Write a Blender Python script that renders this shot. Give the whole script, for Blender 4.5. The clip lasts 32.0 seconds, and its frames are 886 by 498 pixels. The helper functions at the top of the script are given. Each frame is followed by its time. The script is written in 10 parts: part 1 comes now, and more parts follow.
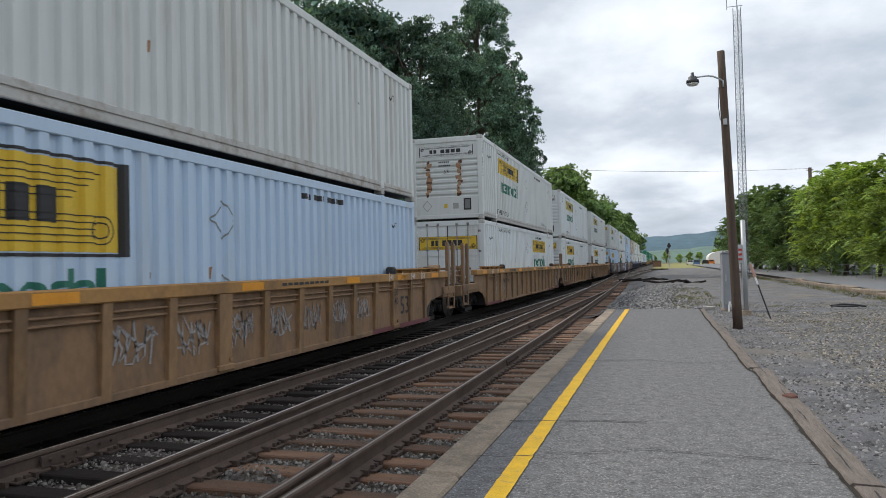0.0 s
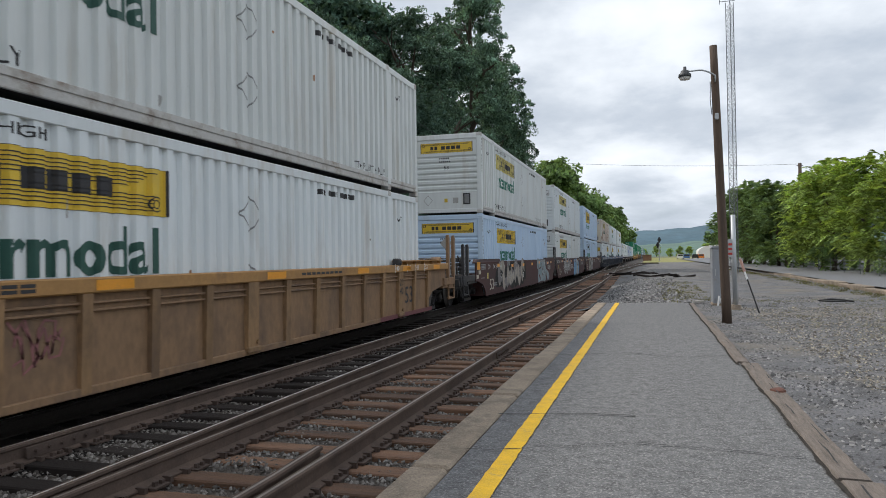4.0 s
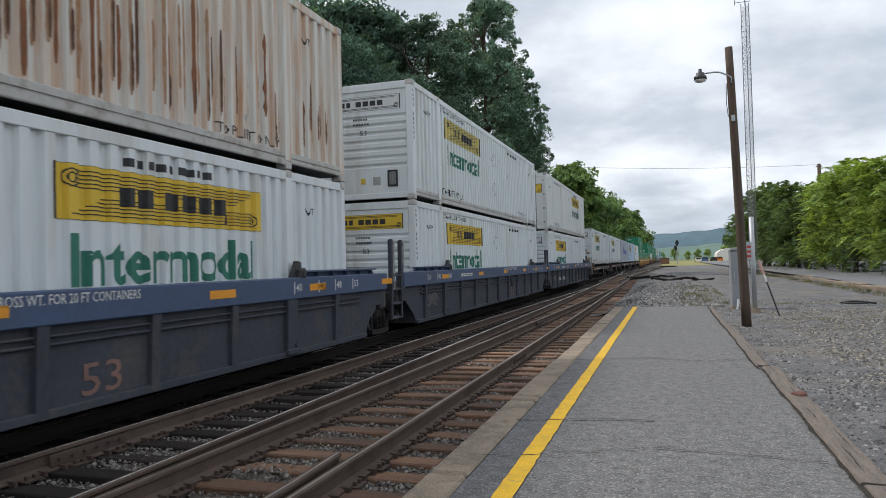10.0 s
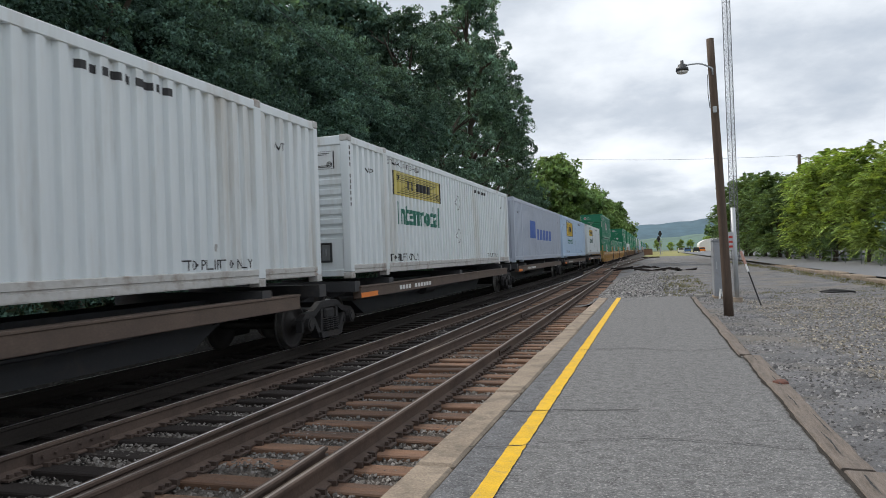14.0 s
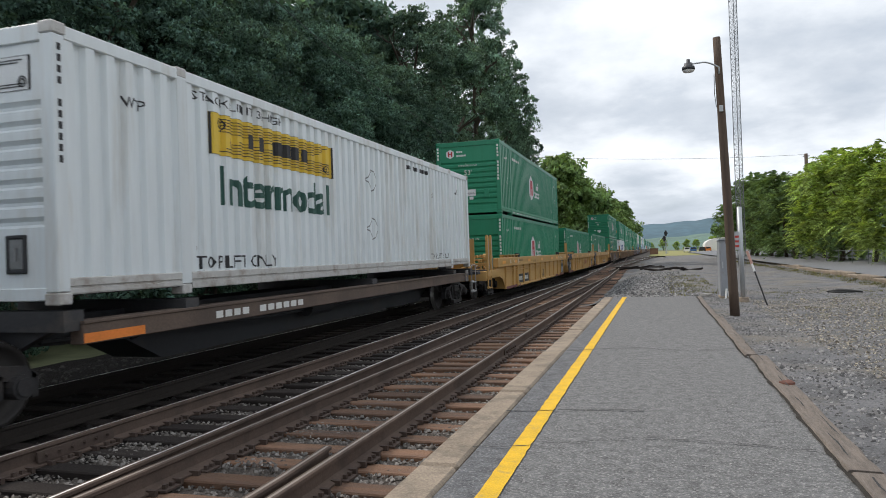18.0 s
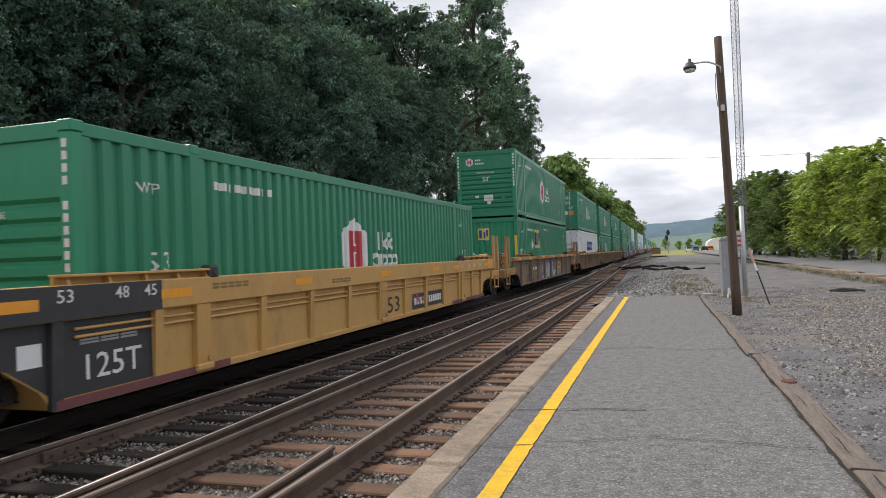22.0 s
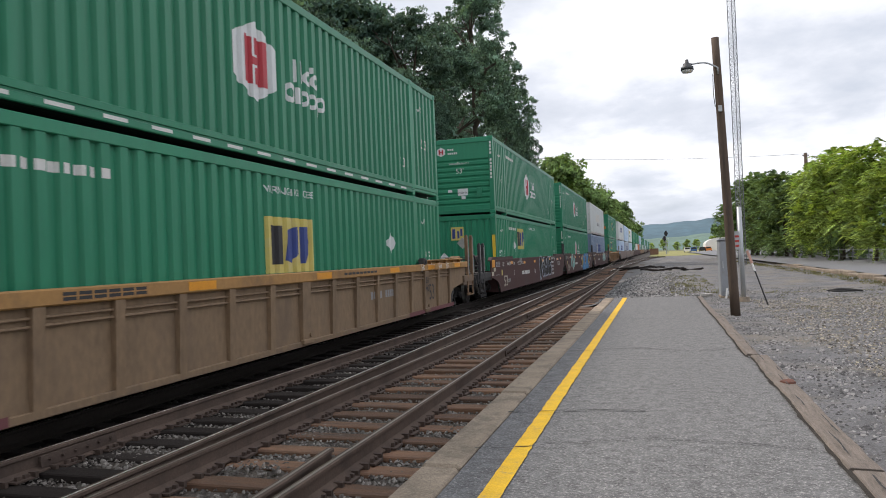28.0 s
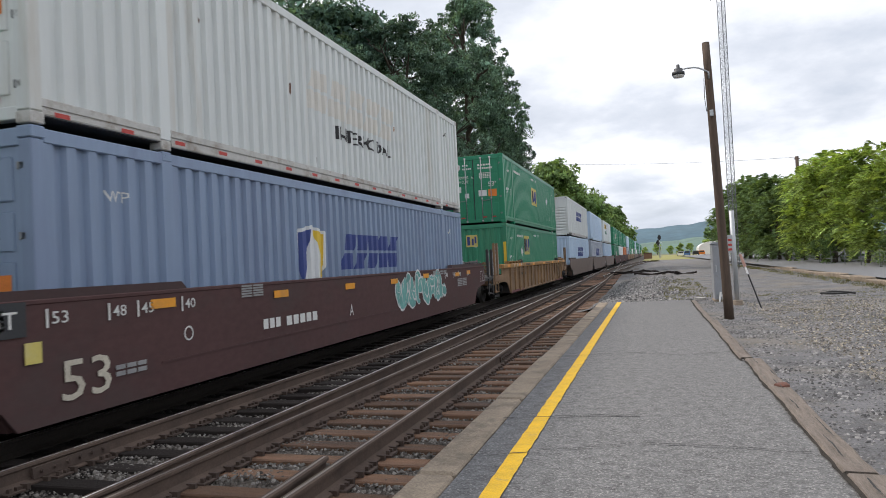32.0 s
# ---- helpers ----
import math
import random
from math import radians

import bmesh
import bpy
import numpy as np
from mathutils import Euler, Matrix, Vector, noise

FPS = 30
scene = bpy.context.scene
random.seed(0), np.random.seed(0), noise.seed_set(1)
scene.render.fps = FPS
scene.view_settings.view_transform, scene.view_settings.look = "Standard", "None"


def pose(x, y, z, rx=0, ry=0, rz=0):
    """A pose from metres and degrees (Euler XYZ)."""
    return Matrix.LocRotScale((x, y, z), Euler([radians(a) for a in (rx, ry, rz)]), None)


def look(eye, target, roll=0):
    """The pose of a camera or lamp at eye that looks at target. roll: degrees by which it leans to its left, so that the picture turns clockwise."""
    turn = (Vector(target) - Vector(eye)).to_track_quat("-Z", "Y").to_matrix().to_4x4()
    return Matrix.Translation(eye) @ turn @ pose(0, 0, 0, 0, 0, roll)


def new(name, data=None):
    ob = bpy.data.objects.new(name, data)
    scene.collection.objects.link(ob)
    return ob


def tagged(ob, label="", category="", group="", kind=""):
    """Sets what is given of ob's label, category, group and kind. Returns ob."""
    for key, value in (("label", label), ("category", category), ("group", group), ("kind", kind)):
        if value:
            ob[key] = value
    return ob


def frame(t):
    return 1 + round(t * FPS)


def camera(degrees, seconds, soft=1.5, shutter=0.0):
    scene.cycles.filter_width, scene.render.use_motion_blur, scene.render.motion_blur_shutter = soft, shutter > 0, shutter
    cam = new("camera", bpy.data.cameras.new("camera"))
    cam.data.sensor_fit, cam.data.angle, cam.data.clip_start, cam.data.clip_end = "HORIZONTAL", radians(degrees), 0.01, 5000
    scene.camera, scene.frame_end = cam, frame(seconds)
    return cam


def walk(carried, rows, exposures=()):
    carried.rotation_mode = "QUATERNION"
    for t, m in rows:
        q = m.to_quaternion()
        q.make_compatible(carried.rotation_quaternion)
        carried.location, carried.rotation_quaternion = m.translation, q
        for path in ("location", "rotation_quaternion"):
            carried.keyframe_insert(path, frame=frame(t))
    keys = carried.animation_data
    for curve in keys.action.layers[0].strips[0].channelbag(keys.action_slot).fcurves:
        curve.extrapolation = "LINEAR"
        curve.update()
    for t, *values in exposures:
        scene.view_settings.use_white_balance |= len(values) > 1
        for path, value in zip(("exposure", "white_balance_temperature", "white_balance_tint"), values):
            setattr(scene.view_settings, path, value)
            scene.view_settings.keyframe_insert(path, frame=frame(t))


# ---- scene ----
# The camera, hand-held on the platform.
cam = camera(64.3, 32.0, soft=0.9, shutter=0.06)
PATH = [
    (0, (-0.035, 0.029, 1.73), (-0.626, 1.939, 1.778), -1.3),
    (0.5, (-0.033, 0.025, 1.73), (-0.61, 1.94, 1.779), -1.3),
    (1, (-0.034, 0.047, 1.733), (-0.624, 1.957, 1.776), -1.3),
    (1.5, (-0.041, 0.058, 1.727), (-0.633, 1.968, 1.759), -1.0),
    (2, (-0.037, 0.032, 1.728), (-0.599, 1.952, 1.768), -0.6),
    (2.5, (-0.034, 0.05, 1.73), (-0.593, 1.97, 1.769), -0.9),
    (3, (-0.039, 0.049, 1.732), (-0.601, 1.968, 1.767), -0.7),
    (3.5, (-0.038, 0.063, 1.73), (-0.603, 1.981, 1.761), -0.8),
    (5.5, (-0.04, 0.054, 1.727), (-0.616, 1.969, 1.744), -1.1),
    (6, (-0.032, 0.063, 1.73), (-0.617, 1.975, 1.75), -1.3),
    (6.5, (-0.033, 0.056, 1.735), (-0.627, 1.966, 1.758), -1.3),
    (7, (-0.032, 0.046, 1.734), (-0.63, 1.954, 1.761), -1.3),
    (7.5, (-0.031, 0.039, 1.734), (-0.631, 1.946, 1.763), -1.2),
    (8, (-0.031, 0.039, 1.734), (-0.633, 1.946, 1.765), -1.3),
    (8.5, (-0.032, 0.047, 1.734), (-0.636, 1.953, 1.769), -1.4),
    (9, (-0.032, 0.045, 1.734), (-0.638, 1.951, 1.771), -1.4),
    (9.5, (-0.032, 0.048, 1.734), (-0.641, 1.952, 1.774), -1.5),
    (10, (-0.031, 0.045, 1.734), (-0.642, 1.949, 1.777), -1.5),
    (10.5, (-0.031, 0.04, 1.733), (-0.641, 1.944, 1.776), -1.6),
    (11, (-0.028, 0.026, 1.732), (-0.635, 1.931, 1.767), -1.6),
    (11.5, (-0.029, 0.033, 1.733), (-0.623, 1.943, 1.764), -1.8),
    (12, (-0.029, 0.029, 1.733), (-0.613, 1.942, 1.765), -1.7),
    (12.5, (-0.029, 0.028, 1.733), (-0.606, 1.943, 1.757), -1.7),
    (13, (-0.029, 0.031, 1.733), (-0.601, 1.948, 1.754), -1.9),
    (13.5, (-0.03, 0.041, 1.734), (-0.601, 1.957, 1.753), -1.9),
    (14, (-0.031, 0.044, 1.734), (-0.601, 1.961, 1.755), -2.0),
    (14.5, (-0.03, 0.037, 1.734), (-0.596, 1.955, 1.757), -1.6),
    (16.5, (-0.033, 0.057, 1.735), (-0.603, 1.974, 1.753), -1.9),
    (17, (-0.033, 0.063, 1.736), (-0.606, 1.98, 1.754), -2.0),
    (17.5, (-0.03, 0.051, 1.733), (-0.608, 1.966, 1.752), -1.8),
    (18, (-0.031, 0.069, 1.734), (-0.615, 1.981, 1.753), -1.9),
    (18.5, (-0.025, 0.058, 1.73), (-0.613, 1.97, 1.752), -2.1),
    (19, (-0.035, 0.062, 1.734), (-0.624, 1.974, 1.755), -2.0),
    (19.5, (-0.023, 0.049, 1.735), (-0.613, 1.96, 1.76), -2.2),
    (20, (-0.022, 0.037, 1.736), (-0.611, 1.948, 1.763), -2.0),
    (20.5, (-0.024, 0.044, 1.731), (-0.611, 1.956, 1.757), -2.3),
    (21, (-0.021, 0.052, 1.732), (-0.61, 1.964, 1.757), -2.1),
    (21.5, (-0.023, 0.044, 1.734), (-0.613, 1.955, 1.757), -2.2),
    (22, (-0.025, 0.039, 1.735), (-0.615, 1.95, 1.755), -2.1),
    (22.5, (-0.025, 0.046, 1.732), (-0.616, 1.956, 1.75), -2.1),
    (23, (-0.027, 0.052, 1.733), (-0.617, 1.962, 1.75), -2.1),
    (23.5, (-0.027, 0.055, 1.734), (-0.619, 1.965, 1.753), -2.0),
    (24, (-0.026, 0.051, 1.734), (-0.618, 1.962, 1.755), -2.2),
    (24.5, (-0.026, 0.053, 1.734), (-0.617, 1.964, 1.755), -2.2),
    (25, (-0.026, 0.056, 1.732), (-0.617, 1.967, 1.753), -2.2),
    (25.5, (-0.024, 0.044, 1.736), (-0.614, 1.955, 1.757), -2.3),
    (27.5, (-0.021, 0.037, 1.737), (-0.61, 1.948, 1.76), -2.3),
    (28, (-0.028, 0.047, 1.735), (-0.613, 1.96, 1.759), -2.3),
    (28.5, (-0.025, 0.037, 1.736), (-0.607, 1.95, 1.762), -2.5),
    (29, (-0.026, 0.046, 1.734), (-0.606, 1.96, 1.763), -2.4),
    (29.5, (-0.022, 0.036, 1.736), (-0.599, 1.951, 1.766), -2.5),
    (30, (-0.023, 0.045, 1.736), (-0.598, 1.96, 1.769), -2.5),
    (30.5, (-0.018, 0.047, 1.736), (-0.593, 1.963, 1.77), -2.5),
    (31, (-0.023, 0.047, 1.734), (-0.596, 1.963, 1.771), -2.6),
    (31.5, (-0.019, 0.046, 1.736), (-0.588, 1.963, 1.775), -2.8),
    (32, (-0.023, 0.054, 1.74), (-0.591, 1.971, 1.78), -2.8),
]
EXPOSURES = [(0, -0.06, 6350, 10), (14.5, -0.04, 6400, 10), (17, 0.03, 6450, 10), (21, 0.10, 6600, 13), (23, 0.21, 6800, 15), (28, 0.22, 6600, 14), (32, 0.22, 6550, 13)]
walk(cam, [(t, look(eye, target, roll)) for t, eye, target, roll in PATH], EXPOSURES)

# ---- world and sun ----
SUN_ELEVATION, SUN_FROM = radians(50), Vector((-0.95, 0.30, 0))


def build_sky():
    world = bpy.data.worlds.new("cloudy_sky")
    world.use_nodes = True
    scene.world = world
    nt = world.node_tree
    nt.nodes.clear()
    add = nt.nodes.new
    link = nt.links.new
    out, back = add("ShaderNodeOutputWorld"), add("ShaderNodeBackground")
    back.inputs["Strength"].default_value = 0.12
    link(back.outputs[0], out.inputs[0])
    sky = add("ShaderNodeTexSky")
    sky.sky_type, sky.sun_disc = "NISHITA", False
    sky.sun_elevation = SUN_ELEVATION
    sky.sun_rotation = math.atan2(SUN_FROM.x, SUN_FROM.y)
    coord, split = add("ShaderNodeTexCoord"), add("ShaderNodeSeparateXYZ")
    link(coord.outputs["Generated"], split.inputs[0])
    # A flat layer of cloud seen from below: the direction divided by its height.
    high = add("ShaderNodeMath")
    high.operation = "MAXIMUM"
    link(split.outputs[2], high.inputs[0])
    high.inputs[1].default_value = 0.0
    lift = add("ShaderNodeMath")
    lift.operation = "ADD"
    link(high.outputs[0], lift.inputs[0])
    lift.inputs[1].default_value = 0.30
    flat = add("ShaderNodeVectorMath")
    flat.operation = "DIVIDE"
    link(coord.outputs["Generated"], flat.inputs[0])
    link(lift.outputs[0], flat.inputs[1])

    def noise_of(scale, detail, rough, shift):
        place = add("ShaderNodeMapping")
        place.inputs["Location"].default_value = shift
        link(flat.outputs[0], place.inputs[0])
        tex = add("ShaderNodeTexNoise")
        tex.inputs["Scale"].default_value, tex.inputs["Detail"].default_value = scale, detail
        tex.inputs["Roughness"].default_value = rough
        link(place.outputs[0], tex.inputs[0])
        return tex

    def ramp_of(value, stops):
        ramp = add("ShaderNodeValToRGB")
        ramp.color_ramp.elements[0].position, ramp.color_ramp.elements[0].color = stops[0][0], (*stops[0][1], 1)
        ramp.color_ramp.elements[1].position, ramp.color_ramp.elements[1].color = stops[-1][0], (*stops[-1][1], 1)
        for at, colour in stops[1:-1]:
            ramp.color_ramp.elements.new(at).color = (*colour, 1)
        link(value, ramp.inputs[0])
        return ramp

    big, fine = noise_of(0.85, 5, 0.5, (0.9, 2.6, 0)), noise_of(2.6, 7, 0.55, (4, 1, 2))
    both = add("ShaderNodeMix")
    both.data_type = "FLOAT"
    both.inputs["Factor"].default_value = 0.35
    link(big.outputs["Fac"], both.inputs["A"])
    link(fine.outputs["Fac"], both.inputs["B"])
    grey = ramp_of(both.outputs["Result"], [(0.37, (0.40, 0.455, 0.53)), (0.47, (0.58, 0.63, 0.695)), (0.545, (0.83, 0.87, 0.915)), (0.63, (1.02, 1.04, 1.07))])
    bright = add("ShaderNodeVectorMath")
    bright.operation = "SCALE"
    bright.inputs["Scale"].default_value = CLOUD_LIGHT
    link(grey.outputs[0], bright.inputs[0])
    cover = ramp_of(fine.outputs["Fac"], [(0.25, (0.86, 0.86, 0.86)), (0.45, (1, 1, 1))])
    mix = add("ShaderNodeMix")
    mix.data_type = "RGBA"
    link(cover.outputs[0], mix.inputs["Factor"])
    link(sky.outputs[0], mix.inputs["A"])
    link(bright.outputs[0], mix.inputs["B"])
    link(mix.outputs["Result"], back.inputs["Color"])


CLOUD_LIGHT = 9.7
build_sky()
sun = new("sun", bpy.data.lights.new("sun", "SUN"))
sun.data.energy, sun.data.angle, sun.data.color = 2.7, radians(7), (1.0, 0.93, 0.84)
toward = SUN_FROM.normalized() * math.cos(SUN_ELEVATION) + Vector((0, 0, math.sin(SUN_ELEVATION)))
sun.matrix_world = look(toward * 50, (0, 0, 0))

# ---- materials ----
def surface(name, colour, rough=0.7, metal=0.0, vary=0.25, scale=3.0, fine=40.0, bump=0.15, bump_scale=60.0, dirt=None, dirt_amount=0.4,
            dirt_scale=1.5, stretch=(1, 1, 1), each=0.0, world_space=False, gloss=0.5, depth=0.01):
    """Paint, stone or wood: a base colour varied at two scales, a second colour in patches, fine relief."""
    m = bpy.data.materials.new(name)
    m.use_nodes = True
    nt = m.node_tree
    add, link = nt.nodes.new, nt.links.new
    bsdf = nt.nodes["Principled BSDF"]
    bsdf.inputs["Metallic"].default_value = metal
    bsdf.inputs["Specular IOR Level"].default_value = gloss
    coord, place = add("ShaderNodeTexCoord"), add("ShaderNodeMapping")
    place.inputs["Scale"].default_value = stretch
    if world_space:
        geo = add("ShaderNodeNewGeometry")
        link(geo.outputs["Position"], place.inputs[0])
    else:
        link(coord.outputs["Object"], place.inputs[0])
    info = add("ShaderNodeObjectInfo")
    moved = add("ShaderNodeVectorMath")
    moved.operation = "MULTIPLY_ADD"
    link(info.outputs["Random"], moved.inputs[0])
    moved.inputs[1].default_value = (0, 0, 0) if world_space else (37, 91, 53)
    link(place.outputs[0], moved.inputs[2])

    def tex(s, detail, rough_):
        n = add("ShaderNodeTexNoise")
        n.inputs["Scale"].default_value, n.inputs["Detail"].default_value, n.inputs["Roughness"].default_value = s, detail, rough_
        link(moved.outputs[0], n.inputs[0])
        return n.outputs["Fac"]

    large, small = tex(scale, 5, 0.6), tex(fine, 4, 0.6)
    tone = add("ShaderNodeMath")
    tone.operation = "ADD"
    link(large, tone.inputs[0])
    link(small, tone.inputs[1])
    span = add("ShaderNodeMapRange")
    span.inputs[1].default_value, span.inputs[2].default_value = 0.6, 1.4
    span.inputs[3].default_value, span.inputs[4].default_value = 1 - vary, 1 + vary
    link(tone.outputs[0], span.inputs[0])
    own = add("ShaderNodeMapRange")
    own.inputs[3].default_value, own.inputs[4].default_value = 1 - each, 1 + each
    link(info.outputs["Random"], own.inputs[0])
    level = add("ShaderNodeMath")
    level.operation = "MULTIPLY"
    link(span.outputs[0], level.inputs[0])
    link(own.outputs[0], level.inputs[1])
    paint = add("ShaderNodeVectorMath")
    paint.operation = "SCALE"
    paint.inputs[0].default_value = colour
    link(level.outputs[0], paint.inputs["Scale"])
    shown = paint.outputs[0]
    if dirt:
        patch = add("ShaderNodeValToRGB")
        patch.color_ramp.elements[0].position, patch.color_ramp.elements[1].position = 0.62 - 0.3 * dirt_amount, 0.82 - 0.25 * dirt_amount
        patch.color_ramp.elements[1].color = (0.9, 0.9, 0.9, 1)
        link(tex(dirt_scale, 7, 0.7), patch.inputs[0])
        mix = add("ShaderNodeMix")
        mix.data_type = "RGBA"
        link(patch.outputs[0], mix.inputs["Factor"])
        link(shown, mix.inputs["A"])
        mix.inputs["B"].default_value = (*dirt, 1)
        shown = mix.outputs["Result"]
    link(shown, bsdf.inputs["Base Color"])
    dull = add("ShaderNodeMapRange")
    dull.inputs[3].default_value, dull.inputs[4].default_value = max(0.05, rough - 0.15), min(1, rough + 0.15)
    link(large, dull.inputs[0])
    link(dull.outputs[0], bsdf.inputs["Roughness"])
    if bump:
        relief = add("ShaderNodeBump")
        relief.inputs["Strength"].default_value, relief.inputs["Distance"].default_value = bump, depth
        link(tex(bump_scale, 4, 0.6), relief.inputs["Height"])
        link(relief.outputs[0], bsdf.inputs["Normal"])
    return m


def stone_material(name, dark, light):
    """Loose stones, each of its own shade."""
    m = surface(name, light, 0.95, vary=0.3, scale=9, fine=60, bump=0.3)
    nt = m.node_tree
    geo, ramp, mix = nt.nodes.new("ShaderNodeNewGeometry"), nt.nodes.new("ShaderNodeMath"), nt.nodes.new("ShaderNodeMix")
    ramp.operation, ramp.inputs[1].default_value = "POWER", 1.8
    mix.data_type = "RGBA"
    nt.links.new(geo.outputs["Random Per Island"], ramp.inputs[0])
    nt.links.new(ramp.outputs[0], mix.inputs["Factor"])
    base = nt.nodes["Principled BSDF"].inputs["Base Color"]
    shown = base.links[0].from_socket
    mix.inputs["A"].default_value = (*dark, 1)
    nt.links.new(shown, mix.inputs["B"])
    nt.links.new(mix.outputs["Result"], base)
    return m


def leaf_material(name, colour, vary):
    m = bpy.data.materials.new(name)
    m.use_nodes = True
    nt = m.node_tree
    add, link = nt.nodes.new, nt.links.new
    nt.nodes.remove(nt.nodes["Principled BSDF"])
    info, geo, coord = add("ShaderNodeObjectInfo"), add("ShaderNodeNewGeometry"), add("ShaderNodeTexCoord")
    tex = add("ShaderNodeTexNoise")
    tex.inputs["Scale"].default_value = 0.7
    link(coord.outputs["Object"], tex.inputs[0])
    ramp = add("ShaderNodeMapRange")
    ramp.inputs[3].default_value, ramp.inputs[4].default_value = 1 - vary, 1 + vary
    link(geo.outputs["Random Per Island"], ramp.inputs[0])
    ramp_2 = add("ShaderNodeMapRange")
    ramp_2.inputs[1].default_value, ramp_2.inputs[2].default_value = 0.3, 0.7
    ramp_2.inputs[3].default_value, ramp_2.inputs[4].default_value = 0.45, 1.6
    link(tex.outputs["Fac"], ramp_2.inputs[0])
    ramp_3 = add("ShaderNodeMapRange")
    ramp_3.inputs[3].default_value, ramp_3.inputs[4].default_value = 0.8, 1.2
    link(info.outputs["Random"], ramp_3.inputs[0])
    a, b = add("ShaderNodeMath"), add("ShaderNodeMath")
    a.operation = b.operation = "MULTIPLY"
    link(ramp.outputs[0], a.inputs[0])
    link(ramp_2.outputs[0], a.inputs[1])
    link(a.outputs[0], b.inputs[0])
    link(ramp_3.outputs[0], b.inputs[1])
    paint = add("ShaderNodeVectorMath")
    paint.operation = "SCALE"
    paint.inputs[0].default_value = colour
    link(b.outputs[0], paint.inputs["Scale"])
    yellow = add("ShaderNodeVectorMath")
    yellow.operation = "MULTIPLY"
    yellow.inputs[1].default_value = (1.3, 1.15, 0.5)
    link(paint.outputs[0], yellow.inputs[0])
    flat, thin, mix = add("ShaderNodeBsdfPrincipled"), add("ShaderNodeBsdfTranslucent"), add("ShaderNodeMixShader")
    flat.inputs["Roughness"].default_value = 0.75
    flat.inputs["Specular IOR Level"].default_value = 0.12
    link(paint.outputs[0], flat.inputs["Base Color"])
    link(yellow.outputs[0], thin.inputs["Color"])
    mix.inputs[0].default_value = 0.3
    link(flat.outputs[0], mix.inputs[1])
    link(thin.outputs[0], mix.inputs[2])
    link(mix.outputs[0], nt.nodes["Material Output"].inputs[0])
    return m


STREAK = (1, 1, 0.12)
asphalt = surface("asphalt", (0.126, 0.126, 0.128), 0.9, vary=0.7, scale=11, fine=52, bump=1.0, bump_scale=60, dirt=(0.42, 0.415, 0.40), dirt_amount=0.36, dirt_scale=48, gloss=0.25)
asphalt_dark = surface("asphalt_dark", (0.110, 0.112, 0.119), 0.9, vary=0.7, scale=11, fine=52, bump=1.0, bump_scale=60, dirt=(0.42, 0.415, 0.40), dirt_amount=0.26, dirt_scale=48, gloss=0.25)
crack_dark = surface("crack_dark", (0.03, 0.03, 0.03), 0.95, vary=0.4)
kerb_stone = surface("kerb_stone", (0.27, 0.22, 0.17), 0.92, vary=0.5, scale=1.6, fine=60, bump=0.8, bump_scale=70, dirt=(0.11, 0.095, 0.08), dirt_amount=0.42, dirt_scale=3.5, each=0.14, gloss=0.25)
yellow_paint = surface("yellow_line_paint", (0.64, 0.385, 0.010), 0.75, vary=0.3, scale=6, fine=70, bump=0.4, bump_scale=220, dirt=(0.22, 0.19, 0.12), dirt_amount=0.12, dirt_scale=9)
timber = surface("weathered_timber", (0.155, 0.128, 0.108), 0.9, vary=0.55, scale=4, fine=30, bump=0.7, bump_scale=40, stretch=(6, 0.6, 6), dirt=(0.09, 0.075, 0.062), dirt_amount=0.3, dirt_scale=3)
tie_wood = surface("tie_wood", (0.165, 0.090, 0.054), 0.9, vary=0.45, scale=3, fine=40, bump=0.7, bump_scale=60, stretch=(0.5, 5, 5), dirt=(0.06, 0.05, 0.045), dirt_amount=0.5, dirt_scale=1.6, each=0.45)
# Dark tie wood; on the train's side this colour also holds its shade.
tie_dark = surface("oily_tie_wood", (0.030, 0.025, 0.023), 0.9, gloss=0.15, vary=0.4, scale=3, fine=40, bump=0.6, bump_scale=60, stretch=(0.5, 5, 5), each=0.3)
rail_side = surface("rail_rust", (0.115, 0.083, 0.067), 0.85, gloss=0.25, vary=0.3, scale=2, fine=50, bump=0.3, bump_scale=90, dirt=(0.06, 0.045, 0.04), dirt_amount=0.5, metal=0.2)
# Main rails' sides are blackened to hold the shade under the train.
rail_shaded = surface("rail_grimy_side", (0.03, 0.025, 0.022), 0.9, gloss=0.2, vary=0.3, scale=2, fine=50, bump=0.3, bump_scale=90)
rail_head = surface("rail_polished_steel", (0.90, 0.90, 0.90), 0.42, metal=1.0, vary=0.12, scale=1, fine=60, bump=0.05)
rail_dull = surface("rail_dull_steel", (0.30, 0.26, 0.235), 0.45, metal=0.8, vary=0.2, scale=1, fine=60, bump=0.05)
iron = surface("rusty_iron", (0.075, 0.052, 0.042), 0.8, vary=0.35, bump=0.3, metal=0.3)
ballast_bed_m = surface("ballast", (0.10, 0.083, 0.07), 0.95, vary=0.5, scale=1.2, fine=22, bump=1.0, bump_scale=26, dirt=(0.075, 0.06, 0.052), dirt_amount=0.5, dirt_scale=0.7, depth=0.05, world_space=True)
stone_m = stone_material("ballast_stone", (0.05, 0.042, 0.036), (0.27, 0.25, 0.23))
# The train's shade is painted into these near-black stones and bed.
shaded_stone_m = stone_material("shaded_stone", (0.012, 0.011, 0.010), (0.05, 0.045, 0.041))
shaded_bed_m = surface("shaded_ballast", (0.018, 0.016, 0.015), 0.95, gloss=0.1, vary=0.4, scale=1.2, fine=22, bump=1.0, bump_scale=26, depth=0.05, world_space=True)
litter_m = stone_material("yard_litter", (0.05, 0.042, 0.03), (0.40, 0.36, 0.28))
